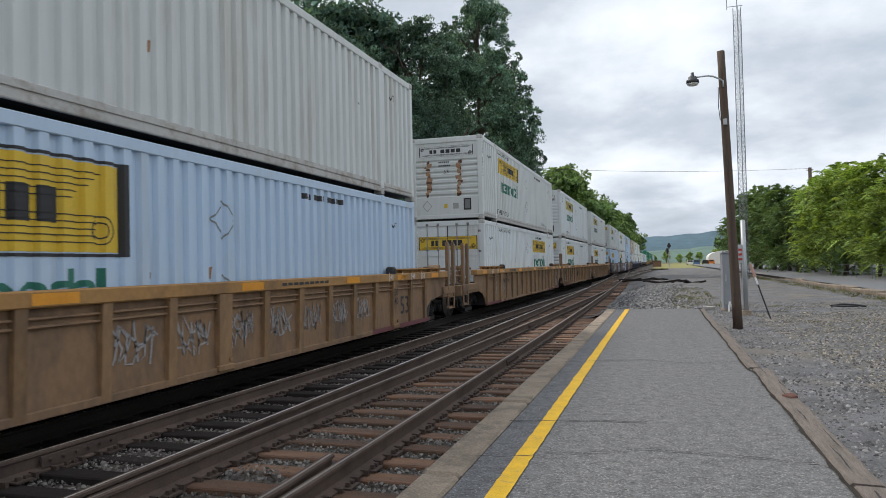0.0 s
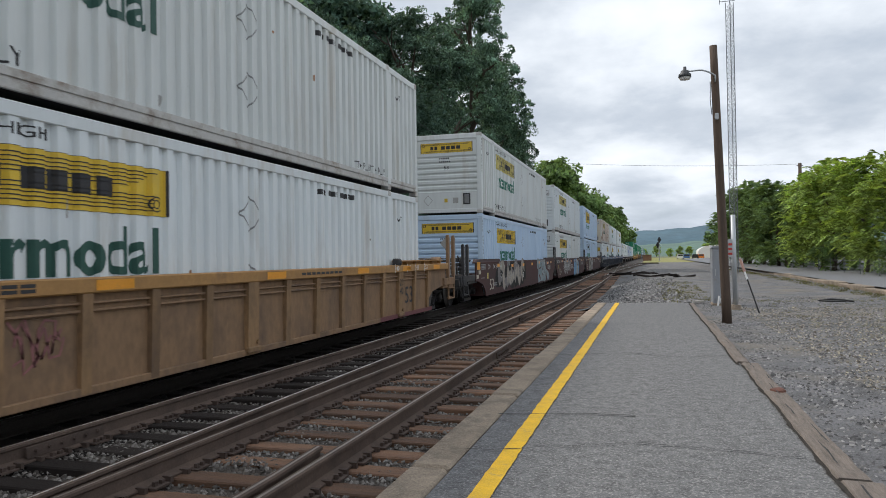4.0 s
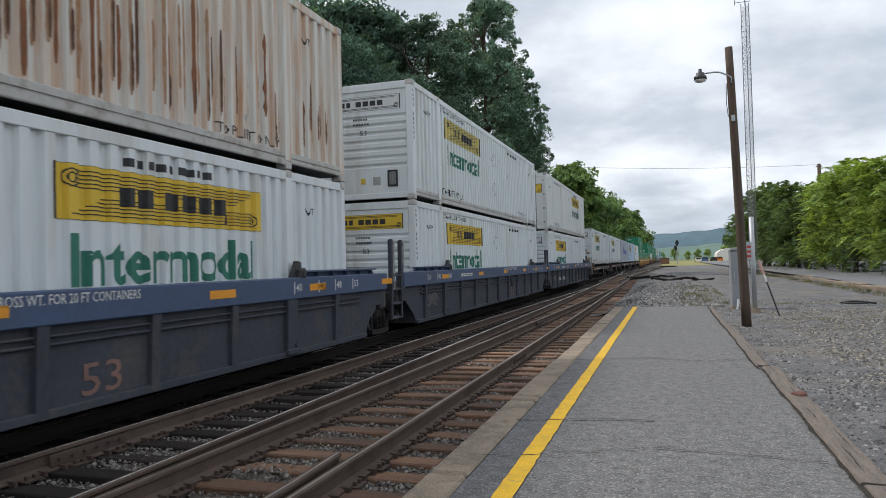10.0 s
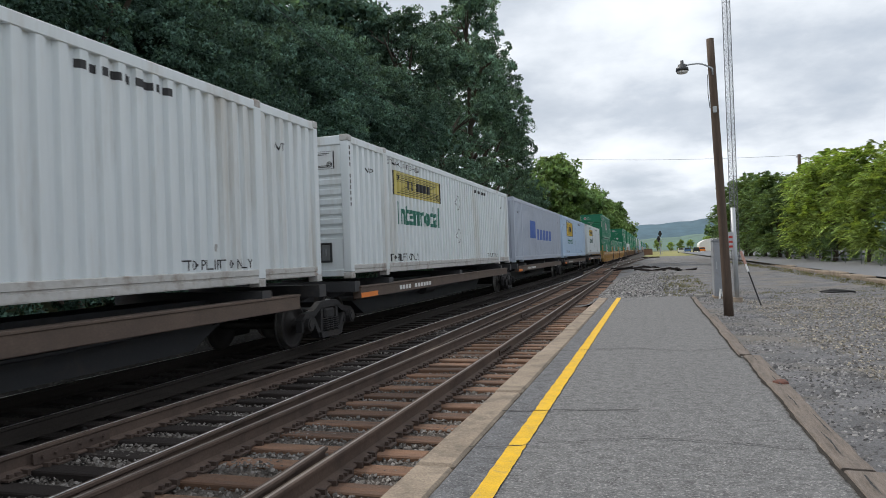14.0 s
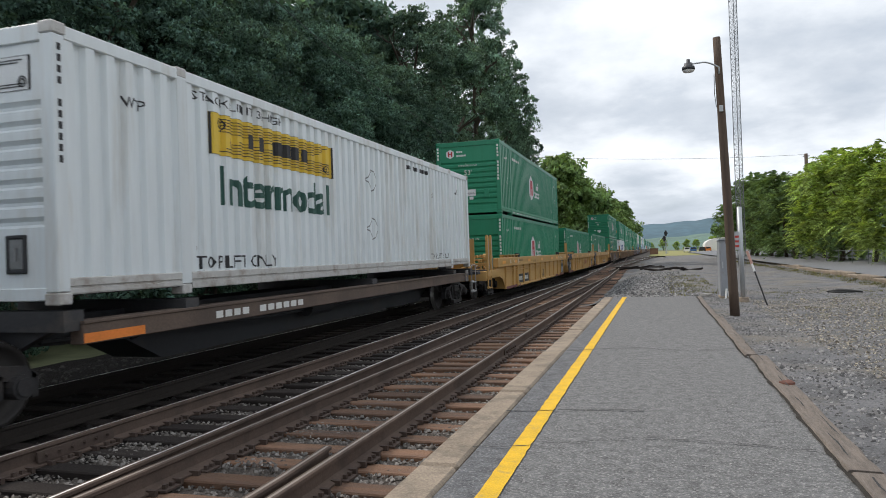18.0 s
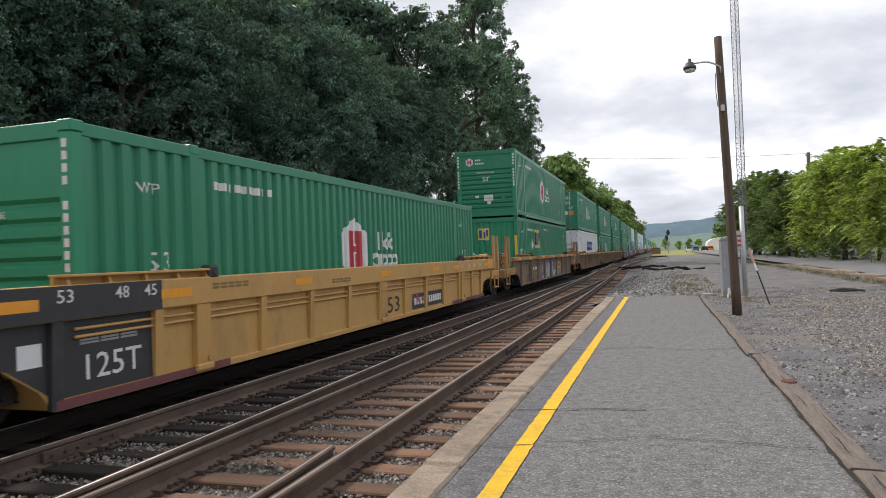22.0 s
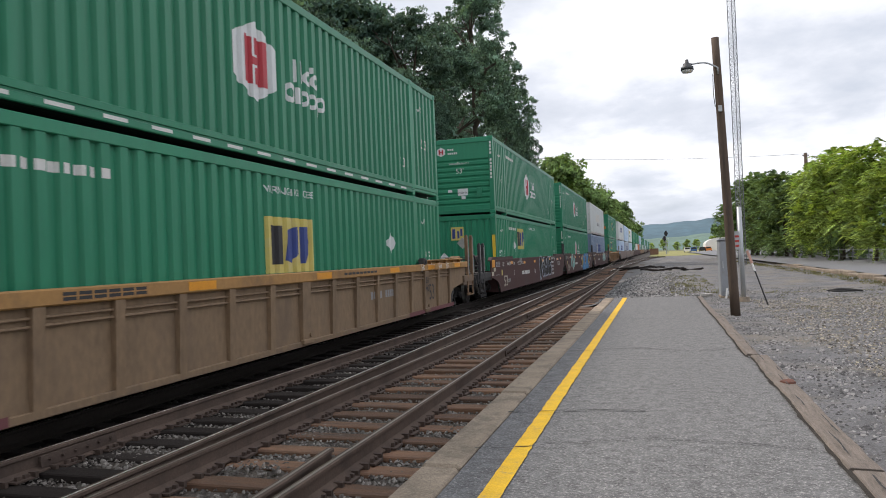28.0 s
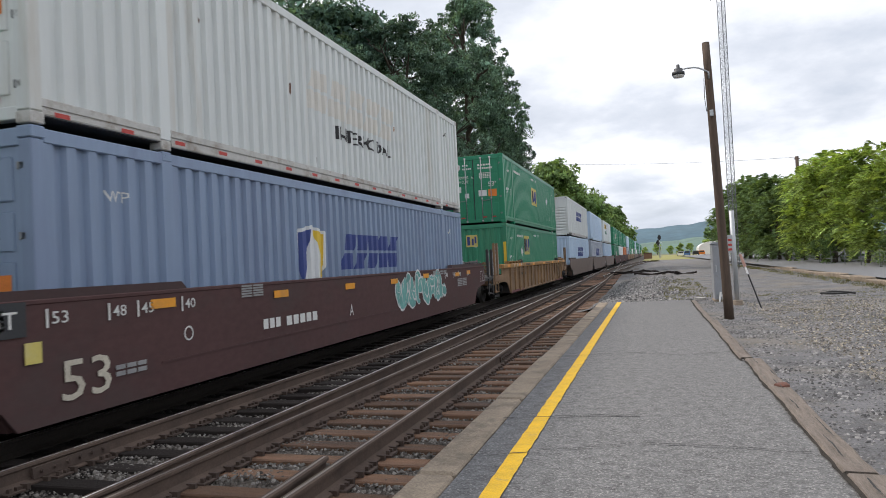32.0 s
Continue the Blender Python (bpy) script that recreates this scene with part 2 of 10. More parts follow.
yard_stone_m = stone_material("yard_stone", (0.045, 0.045, 0.047), (0.31, 0.305, 0.30))
gravel_m = surface("gravel_yard", (0.125, 0.125, 0.131), 0.95, vary=0.85, scale=1.6, fine=46, bump=1.0, bump_scale=55, dirt=(0.20, 0.172, 0.128), dirt_amount=0.46, dirt_scale=0.45, depth=0.03, world_space=True)
earth_m = surface("ground_earth", (0.10, 0.11, 0.055), 0.95, vary=0.4, scale=0.15, fine=2, bump=0.6, bump_scale=4, dirt=(0.22, 0.2, 0.10), dirt_amount=0.4, dirt_scale=0.02, world_space=True)
grass_m = surface("dry_grass", (0.24, 0.225, 0.07), 0.95, vary=0.4, scale=0.2, fine=6, bump=0.8, bump_scale=14, dirt=(0.13, 0.16, 0.04), dirt_amount=0.4, dirt_scale=0.2, world_space=True)
road_m = surface("road_asphalt", (0.15, 0.155, 0.165), 0.9, vary=0.2, scale=0.4, fine=30, bump=0.3, bump_scale=60, dirt=(0.14, 0.14, 0.145), dirt_amount=0.4, dirt_scale=0.4, world_space=True)
weed_m = leaf_material("weeds", (0.11, 0.11, 0.05), 0.4)
# Same foliage twice: shade painted into the wood's leaves, haze into the tall trees'.
leaf_shaded = leaf_material("leaves_shaded", (0.090, 0.158, 0.132), 0.6)
leaf_hazed = leaf_material("leaves_tall", (0.118, 0.194, 0.155), 0.6)
leaf_mid = leaf_material("leaves_mid", (0.125, 0.195, 0.085), 0.5)
# Haze over the farther trees is mixed into this lighter green.
leaf_far_hazed = leaf_material("leaves_far", (0.15, 0.235, 0.095), 0.5)
leaf_light = leaf_material("leaves_light", (0.255, 0.355, 0.10), 0.6)
bark = surface("bark", (0.07, 0.055, 0.042), 0.95, vary=0.4, bump=0.8, bump_scale=14, stretch=(1, 1, 0.25))
pole_wood = surface("pole_wood", (0.085, 0.058, 0.042), 0.85, vary=0.35, scale=2, fine=30, bump=0.5, bump_scale=30, stretch=(4, 4, 0.3), dirt=(0.045, 0.035, 0.03), dirt_amount=0.4)
galvanised = surface("galvanised_steel", (0.42, 0.44, 0.46), 0.5, metal=0.5, vary=0.15, bump=0.05)
grey_box = surface("grey_cabinet_paint", (0.27, 0.285, 0.31), 0.55, vary=0.12, scale=2, bump=0.05, dirt=(0.22, 0.2, 0.18), dirt_amount=0.2)
black_paint = surface("black_paint", (0.02, 0.02, 0.022), 0.6, vary=0.3)
white_paint = surface("white_paint", (0.72, 0.72, 0.71), 0.6, vary=0.1)
red_paint = surface("red_paint", (0.45, 0.05, 0.04), 0.6, vary=0.2)
orange_paint = surface("orange_paint", (0.7, 0.2, 0.03), 0.6, vary=0.2)
# Distance haze is mixed into the hills' base colours, bluest on the far ridge.
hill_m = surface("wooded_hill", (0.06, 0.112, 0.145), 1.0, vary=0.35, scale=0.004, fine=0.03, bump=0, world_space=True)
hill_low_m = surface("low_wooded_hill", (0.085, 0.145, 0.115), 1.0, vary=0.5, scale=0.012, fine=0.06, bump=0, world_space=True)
# Train paint.
box_white = surface("container_white", (0.655, 0.70, 0.72), 0.5, vary=0.08, scale=0.7, fine=9, bump=0.05, dirt=(0.45, 0.42, 0.37), dirt_amount=0.34, dirt_scale=1.1, stretch=STREAK, each=0.05)
box_blue_white = surface("container_pale_blue", (0.47, 0.60, 0.76), 0.48, vary=0.06, scale=0.7, fine=9, bump=0.05, dirt=(0.42, 0.47, 0.52), dirt_amount=0.22, dirt_scale=1.1, stretch=STREAK, each=0.04)
box_cream = surface("container_cream", (0.62, 0.65, 0.65), 0.55, vary=0.08, scale=0.7, fine=9, bump=0.05, dirt=(0.45, 0.41, 0.35), dirt_amount=0.3, dirt_scale=1.1, stretch=STREAK, each=0.05)
box_grimy = surface("container_grimy_rail", (0.47, 0.465, 0.45), 0.65, vary=0.15, scale=1.5, fine=14, bump=0.1, dirt=(0.20, 0.15, 0.11), dirt_amount=0.42, dirt_scale=3.0)
box_rusty = surface("container_rusty_white", (0.64, 0.635, 0.60), 0.7, vary=0.1, scale=0.9, fine=12, bump=0.15, dirt=(0.50, 0.25, 0.11), dirt_amount=0.66, dirt_scale=3.0, stretch=(1, 2.4, 0.12), each=0.05)
box_green = surface("container_green", (0.020, 0.210, 0.115), 0.42, vary=0.12, scale=0.7, fine=9, bump=0.05, dirt=(0.042, 0.225, 0.135), dirt_amount=0.3, dirt_scale=1.0, stretch=STREAK, each=0.12, gloss=0.35)
box_pale_green = surface("container_faded_green", (0.032, 0.215, 0.125), 0.5, vary=0.1, scale=0.7, fine=9, bump=0.05, dirt=(0.06, 0.19, 0.11), dirt_amount=0.3, dirt_scale=1.0, stretch=STREAK, each=0.1)
box_blue = surface("container_blue", (0.20, 0.27, 0.395), 0.5, vary=0.1, scale=0.7, fine=9, bump=0.05, dirt=(0.16, 0.20, 0.31), dirt_amount=0.35, dirt_scale=1.1, stretch=STREAK, each=0.05)
box_grey = surface("container_grey_blue", (0.40, 0.44, 0.52), 0.5, vary=0.08, scale=0.7, fine=9, bump=0.05, dirt=(0.33, 0.35, 0.39), dirt_amount=0.3, dirt_scale=1.1, stretch=STREAK, each=0.05)
box_orange = surface("container_orange", (0.55, 0.14, 0.03), 0.5, vary=0.1, bump=0.05)
car_tan_mid = surface("car_mid_tan_paint", (0.21, 0.14, 0.082), 0.75, vary=0.3, scale=0.9, fine=14, bump=0.15, dirt=(0.125, 0.088, 0.06), dirt_amount=0.5, dirt_scale=0.9, stretch=(1, 1, 0.5), each=0.12)
car_tan_dark = surface("car_dark_tan_paint", (0.165, 0.113, 0.076), 0.75, vary=0.3, scale=0.9, fine=14, bump=0.15, dirt=(0.075, 0.056, 0.046), dirt_amount=0.55, dirt_scale=0.9, stretch=(1, 1, 0.5), each=0.08)
car_tan_post = surface("car_tan_post_paint", (0.25, 0.15, 0.072), 0.75, vary=0.3, scale=1.5, fine=14, bump=0.12, dirt=(0.11, 0.07, 0.045), dirt_amount=0.5, dirt_scale=1.6, stretch=(1, 1, 0.5), each=0.2)
car_tan = surface("car_tan_paint", (0.24, 0.144, 0.076), 0.75, vary=0.3, scale=0.9, fine=14, bump=0.15, dirt=(0.085, 0.06, 0.046), dirt_amount=0.55, dirt_scale=0.9, stretch=(1, 1, 0.5), each=0.08)
car_tan_top = surface("car_tan_top_paint", (0.36, 0.195, 0.065), 0.7, vary=0.2, scale=0.9, fine=14, bump=0.1, dirt=(0.15, 0.09, 0.05), dirt_amount=0.35, dirt_scale=1.2)
car_yellow = surface("car_yellow_paint", (0.46, 0.27, 0.085), 0.6, vary=0.12, scale=0.9, fine=14, bump=0.08, dirt=(0.30, 0.175, 0.065), dirt_amount=0.3, dirt_scale=1.1, stretch=(1, 1, 0.5))
car_brown = surface("car_brown_paint", (0.082, 0.044, 0.043), 0.75, gloss=0.2, vary=0.2, scale=0.7, fine=12, bump=0.08, dirt=(0.07, 0.052, 0.050), dirt_amount=0.4, dirt_scale=1.0, stretch=(1, 0.5, 1))
car_brown_grey = surface("car_faded_brown_paint", (0.17, 0.125, 0.105), 0.75, vary=0.2, scale=0.7, fine=12, bump=0.08, dirt=(0.11, 0.08, 0.07), dirt_amount=0.4, dirt_scale=1.0)
car_blue = surface("car_blue_paint", (0.05, 0.080, 0.155), 0.6, vary=0.2, scale=0.8, fine=12, bump=0.06, dirt=(0.06, 0.065, 0.085), dirt_amount=0.3)
car_slate = surface("car_slate_paint", (0.055, 0.060, 0.075), 0.75, gloss=0.2, vary=0.25, scale=0.8, fine=12, bump=0.08, dirt=(0.10, 0.09, 0.08), dirt_amount=0.3)
car_black = surface("car_black_panel", (0.028, 0.03, 0.034), 0.7, vary=0.25, bump=0.05, dirt=(0.06, 0.05, 0.045), dirt_amount=0.3)
car_deck = surface("car_grimy_steel", (0.034, 0.034, 0.037), 0.7, vary=0.35, scale=2, bump=0.2, dirt=(0.085, 0.07, 0.058), dirt_amount=0.35)
walk_steel = surface("walkway_steel", (0.14, 0.13, 0.122), 0.6, vary=0.4, scale=5, metal=0.3, bump=0.2, dirt=(0.05, 0.045, 0.04), dirt_amount=0.5, dirt_scale=4)
truck_m = surface("truck_cast_steel", (0.026, 0.025, 0.026), 0.7, vary=0.5, scale=4, bump=0.4, dirt=(0.055, 0.042, 0.034), dirt_amount=0.35, gloss=0.3)
wheel_m = surface("wheel_steel", (0.04, 0.036, 0.034), 0.6, vary=0.3, metal=0.4, bump=0.1)
tread_m = surface("wheel_tread", (0.45, 0.44, 0.43), 0.35, metal=1.0, vary=0.1, bump=0)
reflector = surface("reflector_orange", (0.72, 0.30, 0.02), 0.4, vary=0.15, dirt=(0.4, 0.2, 0.05), dirt_amount=0.25)
mark_white = surface("stencil_white", (0.62, 0.62, 0.60), 0.7, vary=0.15, bump=0)
mark_black = surface("stencil_black", (0.03, 0.03, 0.033), 0.7, vary=0.2, bump=0)
logo_yellow = surface("logo_yellow", (0.68, 0.46, 0.035), 0.55, vary=0.08, bump=0, dirt=(0.5, 0.36, 0.08), dirt_amount=0.25)
logo_faded = surface("logo_faded_yellow", (0.56, 0.47, 0.13), 0.6, vary=0.1, bump=0, dirt=(0.5, 0.46, 0.3), dirt_amount=0.35)
word_green = surface("lettering_green", (0.025, 0.16, 0.115), 0.6, vary=0.15, bump=0, dirt=(0.10, 0.24, 0.19), dirt_amount=0.2)
word_dark = surface("lettering_dark_green", (0.016, 0.075, 0.058), 0.6, vary=0.15, bump=0)
logo_white = surface("logo_white", (0.62, 0.64, 0.65), 0.55, vary=0.1, bump=0)
logo_red = surface("logo_red", (0.42, 0.03, 0.045), 0.55, vary=0.15, bump=0)
logo_blue = surface("logo_blue", (0.03, 0.055, 0.22), 0.55, vary=0.15, bump=0)
logo_ghost = surface("logo_faded_out", (0.62, 0.60, 0.56), 0.6, vary=0.08, bump=0)
mark_dull = surface("stencil_dull_red", (0.20, 0.115, 0.095), 0.7, vary=0.3, bump=0)
spray = [surface("spray_" + n, c, 0.7, vary=0.3, scale=2.5, fine=30, bump=0, gloss=0.15, dirt=tuple(0.55 * v + 0.03 for v in c), dirt_amount=0.45, dirt_scale=2.2) for n, c in (("silver", (0.36, 0.35, 0.35)), ("black", (0.018, 0.017, 0.018)), ("white", (0.6, 0.6, 0.6)), ("blue", (0.04, 0.22, 0.5)), ("pale_blue", (0.28, 0.42, 0.6)), ("teal", (0.16, 0.38, 0.35)), ("grey", (0.22, 0.20, 0.20)), ("dull_pink", (0.27, 0.12, 0.12)), ("sand", (0.38, 0.34, 0.29)), ("mist", (0.27, 0.33, 0.35)), ("frost", (0.40, 0.45, 0.54)))]
SILVER, BLACK, WHITE, BLUE, PALE, TEAL, GREY, PINK, SAND, MIST, FROST = spray
SKYB, CREAM, MAROON, TEALP, DIM, MUD, GOLD, BLUEG, VIOLET, HALO = [surface("spray_" + n, c, 0.7, vary=0.25, scale=2.5, fine=30, bump=0, gloss=0.15, dirt=tuple(0.7 * v + 0.02 for v in c), dirt_amount=0.4, dirt_scale=2.2) for n, c in (("sky_blue", (0.21, 0.38, 0.58)), ("cream", (0.44, 0.43, 0.38)), ("maroon", (0.095, 0.042, 0.042)), ("pale_teal", (0.21, 0.28, 0.30)), ("dim_grey", (0.17, 0.13, 0.125)), ("mud", (0.12, 0.075, 0.065)), ("gold", (0.40, 0.29, 0.05)), ("bright_blue", (0.04, 0.23, 0.50)), ("violet", (0.085, 0.06, 0.24)), ("halo_blue", (0.085, 0.13, 0.26)))]

# ---- building helpers ----
def box(bm, x0, x1, y0, y1, z0, z1, bevel=0.0):
    v = [bm.verts.new(p) for p in ((x0, y0, z0), (x1, y0, z0), (x1, y1, z0), (x0, y1, z0), (x0, y0, z1), (x1, y0, z1), (x1, y1, z1), (x0, y1, z1))]
    faces = [bm.faces.new([v[i] for i in f]) for f in ((3, 2, 1, 0), (4, 5, 6, 7), (0, 1, 5, 4), (1, 2, 6, 5), (2, 3, 7, 6), (3, 0, 4, 7))]
    if bevel:
        bmesh.ops.bevel(bm, geom=list({e for f in faces for e in f.edges}), offset=bevel, segments=1, affect="EDGES")


def prism(bm, outline, a, b, axis="x"):
    """An outline in the other two axes, pushed from a to b along axis. For x: (y, z); for y: (x, z); for z: (x, y)."""
    put = {"x": lambda p, c: (c, p[0], p[1]), "y": lambda p, c: (p[0], c, p[1]), "z": lambda p, c: (p[0], p[1], c)}[axis]
    n = len(outline)
    one, two = [bm.verts.new(put(p, a)) for p in outline], [bm.verts.new(put(p, b)) for p in outline]
    fs = [bm.faces.new(one), bm.faces.new(two[::-1])]
    fs += [bm.faces.new((one[i], two[i], two[(i + 1) % n], one[(i + 1) % n])) for i in range(n)]
    bmesh.ops.recalc_face_normals(bm, faces=fs)


def rod(bm, p, q, r, r2=None, sides=8, caps=True):
    p, q = Vector(p), Vector(q)
    way = (q - p).normalized()
    u = way.orthogonal().normalized()
    v = way.cross(u)
    rings = []
    for c, rad in ((p, r), (q, r if r2 is None else r2)):
        rings.append([bm.verts.new(c + (u * math.cos(k * math.tau / sides) + v * math.sin(k * math.tau / sides)) * rad) for k in range(sides)])
    for k in range(sides):
        bm.faces.new((rings[0][k], rings[0][(k + 1) % sides], rings[1][(k + 1) % sides], rings[1][k]))
    if caps:
        bm.faces.new(rings[0][::-1])
        bm.faces.new(rings[1])


def pipe(bm, points, r, sides=6, r2=None):
    """One bent tube through the points, tapering from r to r2."""
    points = [Vector(p) for p in points]
    last, rings = len(points) - 1, []
    u = (points[1] - points[0]).orthogonal().normalized()
    for i, p in enumerate(points):
        way = (points[min(last, i + 1)] - points[max(0, i - 1)]).normalized()
        u = (u - way * u.dot(way)).normalized()
        v, rad = way.cross(u), r if r2 is None else r + (r2 - r) * i / last
        rings.append([bm.verts.new(p + (u * math.cos(k * math.tau / sides) + v * math.sin(k * math.tau / sides)) * rad) for k in range(sides)])
    for one, two in zip(rings, rings[1:]):
        for k in range(sides):
            bm.faces.new((one[k], one[(k + 1) % sides], two[(k + 1) % sides], two[k]))
    bm.faces.new(rings[0][::-1])
    bm.faces.new(rings[-1])


def lathe(bm, profile, axis="x", sides=24):
    """Turn (along, radius) pairs round the axis."""
    rings = []
    for along, rad in profile:
        ring = []
        for k in range(sides):
            c, s = math.cos(k * math.tau / sides) * rad, math.sin(k * math.tau / sides) * rad
            ring.append(bm.verts.new((along, c, s) if axis == "x" else (c, s, along)))
        rings.append(ring)
    for one, two in zip(rings, rings[1:]):
        for k in range(sides):
            bm.faces.new((one[k], one[(k + 1) % sides], two[(k + 1) % sides], two[k]))


def mesh_from(bm, name, smooth=False):
    bmesh.ops.recalc_face_normals(bm, faces=bm.faces)
    me = bpy.data.meshes.new(name)
    bm.to_mesh(me)
    bm.free()
    if smooth:
        me.shade_smooth()
    me.materials.append(None)
    return me


SHAPES = {}


def shape(key, build, smooth=False):
    """One mesh for a kind of part, built once and shared."""
    if key not in SHAPES:
        bm = bmesh.new()
        build(bm)
        SHAPES[key] = mesh_from(bm, key.split("/")[0], smooth)
    return SHAPES[key]


def put(name, me, material, parent=None, at=(0, 0, 0), label="", turn=None):
    """Links a shared mesh as one object, with its own paint."""
    ob = new(name, me)
    if not me.materials:
        me.materials.append(None)
    ob.material_slots[0].link = "OBJECT"
    ob.material_slots[0].material = material
    if parent is not None:
        ob.parent = parent
    ob.location = at
    if turn:
        ob.rotation_euler = turn
    if label:
        ob["label"] = label
    return ob


def part(name, bm, material, parent, label="", smooth=False):
    return put(name, mesh_from(bm, name, smooth), material, parent, label=label)


def thing(name, at, label, category, group="", kind=""):
    ob = new(name)
    ob.location = at
    ob.empty_display_size = 0.2
    return tagged(ob, label, category, group, kind)


TEXTS = {}


def lettering(text, bold=0.004):
    """The outlines of a text as flat polygons, one unit high, from the built-in font."""
    if text not in TEXTS:
        curve = bpy.data.curves.new("lettering", "FONT")
        curve.body, curve.resolution_u, curve.offset = text, 4 if text == "Intermodal" else 2, 0.022 if text == "Intermodal" else bold
        ob = new("lettering", curve)
        me = bpy.data.meshes.new_from_object(ob.evaluated_get(bpy.context.evaluated_depsgraph_get()))
        bpy.data.objects.remove(ob)
        bpy.data.curves.remove(curve)
        xs, ys = [v.co.x for v in me.vertices], [v.co.y for v in me.vertices]
        TEXTS[text] = (me, min(xs), max(xs), min(ys), max(ys))
    return TEXTS[text]


for words in ("Intermodal", "INTERMODAL", "TOP LIFT ONLY", "WARNING HIGH CUBE", "WARNING", "HIGH CUBE", "STACK LIMIT 3 HIGH", "WTP", "53", "53'", "48", "45", "40", "20", "125T", "25T", "24,000 lbs", "A", "B", "C", "110", "PER UNIT", "LD LMT 116 100", "MAX. GROSS WT. FOR 20 FT CONTAINERS"):
    lettering(words)


def text_into(bm, text, y0, y1, z0, z1):
    """Text filling a rectangle of the (y, z) plane, read by someone who looks towards -x."""
    me, a, b, c, d = lettering(text)
    vs = [bm.verts.new((0, y0 + (v.co.x - a) / (b - a) * (y1 - y0), z0 + (v.co.y - c) / (d - c) * (z1 - z0))) for v in me.vertices]
    for p in me.polygons:
        try:
            bm.faces.new([vs[i] for i in p.vertices])
        except ValueError:
            pass


def plate(bm, y0, y1, z0, z1):
    bm.faces.new([bm.verts.new(p) for p in ((0, y0, z0), (0, y1, z0), (0, y1, z1), (0, y0, z1))])


def polygon(bm, pts):
    bm.faces.new([bm.verts.new((0, y, z)) for y, z in pts])


def bars(bm, y0, y1, z0, z1, count, lines=1, gap=0.3):
    """Plain bars in place of writing."""
    step, row = (y1 - y0) / count, (z1 - z0) / lines
    for n in range(count):
        for k in range(lines):
            plate(bm, y0 + n * step, y0 + (n + 1 - gap) * step, z0 + (k + 0.15) * row, z0 + (k + 0.85) * row)


def ring_into(bm, outline, width):
    """The border of a closed outline, as a strip of the given width inside it."""
    n = len(outline)
    cy, cz = sum(p[0] for p in outline) / n, sum(p[1] for p in outline) / n
    far = max(math.hypot(p[0] - cy, p[1] - cz) for p in outline)
    inner = [(p[0] + (cy - p[0]) * width / far, p[1] + (cz - p[1]) * width / far) for p in outline]
    a, b = [bm.verts.new((0, *p)) for p in outline], [bm.verts.new((0, *p)) for p in inner]
    for i in range(n):
        bm.faces.new((a[i], a[(i + 1) % n], b[(i + 1) % n], b[i]))

# ---- ground, tracks, platform ----
RAIL_TOP, PLATFORM, TRACK_X = 0.17, 0.27, -7.1
TIE_TOP = RAIL_TOP - 0.185
YARD = 0.20
rng = random.Random(7)


def bend(y):
    """How far the near track has bent to the left at y."""
    return -0.0002 * min(y, 95) ** 2 - 0.034 * max(0, y - 95) * (1 if y < 150 else 0) - (1.87 if y >= 150 else 0)


def near_rail(y):
    return -2.55 + bend(y)


def turnout(y):
    return 0.033 * max(0.0, 44 - y)


def sheet(name, xs, ys, height, material, label, category):
    """A sheet over the grid xs by ys, with height(x, y)."""
    verts = [(x, y, height(x, y)) for y in ys for x in xs]
    n = len(xs)
    faces = [(j * n + i, j * n + i + 1, (j + 1) * n + i + 1, (j + 1) * n + i) for j in range(len(ys) - 1) for i in range(n - 1)]
    me = bpy.data.meshes.new(name)
    me.from_pydata(verts, [], faces)
    me.shade_smooth()
    me.materials.append(None)
    return tagged(put(name, me, material), label, category, kind="structure")


def spread(a, b, step):
    n = max(1, round((b - a) / step))
    return [a + (b - a) * i / n for i in range(n + 1)]


def rough(x, y, size, s):
    return size * noise.noise(Vector((x * s, y * s, 3.1)))


def ground_height(x, y):
    bank = 0.10 * max(0, -14 - x) if x > -60 else 4.6
    return -0.32 + bank * (1 if x < 0 else 0) + (0.25 if x > 1.3 else 0)


sheet("ground", [-3000, -800, -200, -60, -40, -28, -20, -16, -14, -11, -2, 1.3, 1.4, 12, 40, 200, 800, 3000], [-3000, -600, -100, -30, 0, 30, 60, 120, 250, 600, 1500, 4000], ground_height, earth_m, "dry grassy open ground reaching to the hills", "ground")
sheet("ballast_bed", spread(-11.5, -1.7, 0.35) + [-1.62], spread(-12, 40, 0.5) + spread(42, 160, 4) + [200, 400, 800],
      lambda x, y: -0.07 + rough(x, y, 0.05, 1.3) + (-0.10 if x < -10.5 else 0), ballast_bed_m, "grimy grey-brown track ballast between the rails", "ballast")
# A darker sheet over the ballast stands in for shade under the train.
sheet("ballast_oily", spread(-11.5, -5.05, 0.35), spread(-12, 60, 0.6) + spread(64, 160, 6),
      lambda x, y: -0.052 + rough(x, y, 0.05, 1.3) + (-0.10 if x < -10.5 else 0), shaded_bed_m, "ballast under the train, its shade painted near-black", "ballast")
sheet("gravel_yard", spread(1.15, 8.6, 0.35), spread(-8, 60, 0.6) + spread(64, 160, 8),
      lambda x, y: YARD - 0.02 + rough(x, y, 0.05, 0.5) + rough(x, y, 0.02, 2.1), gravel_m, "patchy grey gravel yard with bare earth", "gravel")
sheet("gravel_apron", spread(-2.6, 1.25, 0.35), spread(22.6, 60, 0.6) + spread(64, 150, 8),
      lambda x, y: 0.16 + rough(x, y, 0.07, 0.5) + rough(x, y, 0.03, 2.1) - 0.22 * max(0, min(1, (-1.6 - x - bend(y)) / 0.8)), gravel_m, "dark coarse gravel beyond the platform's end", "gravel")
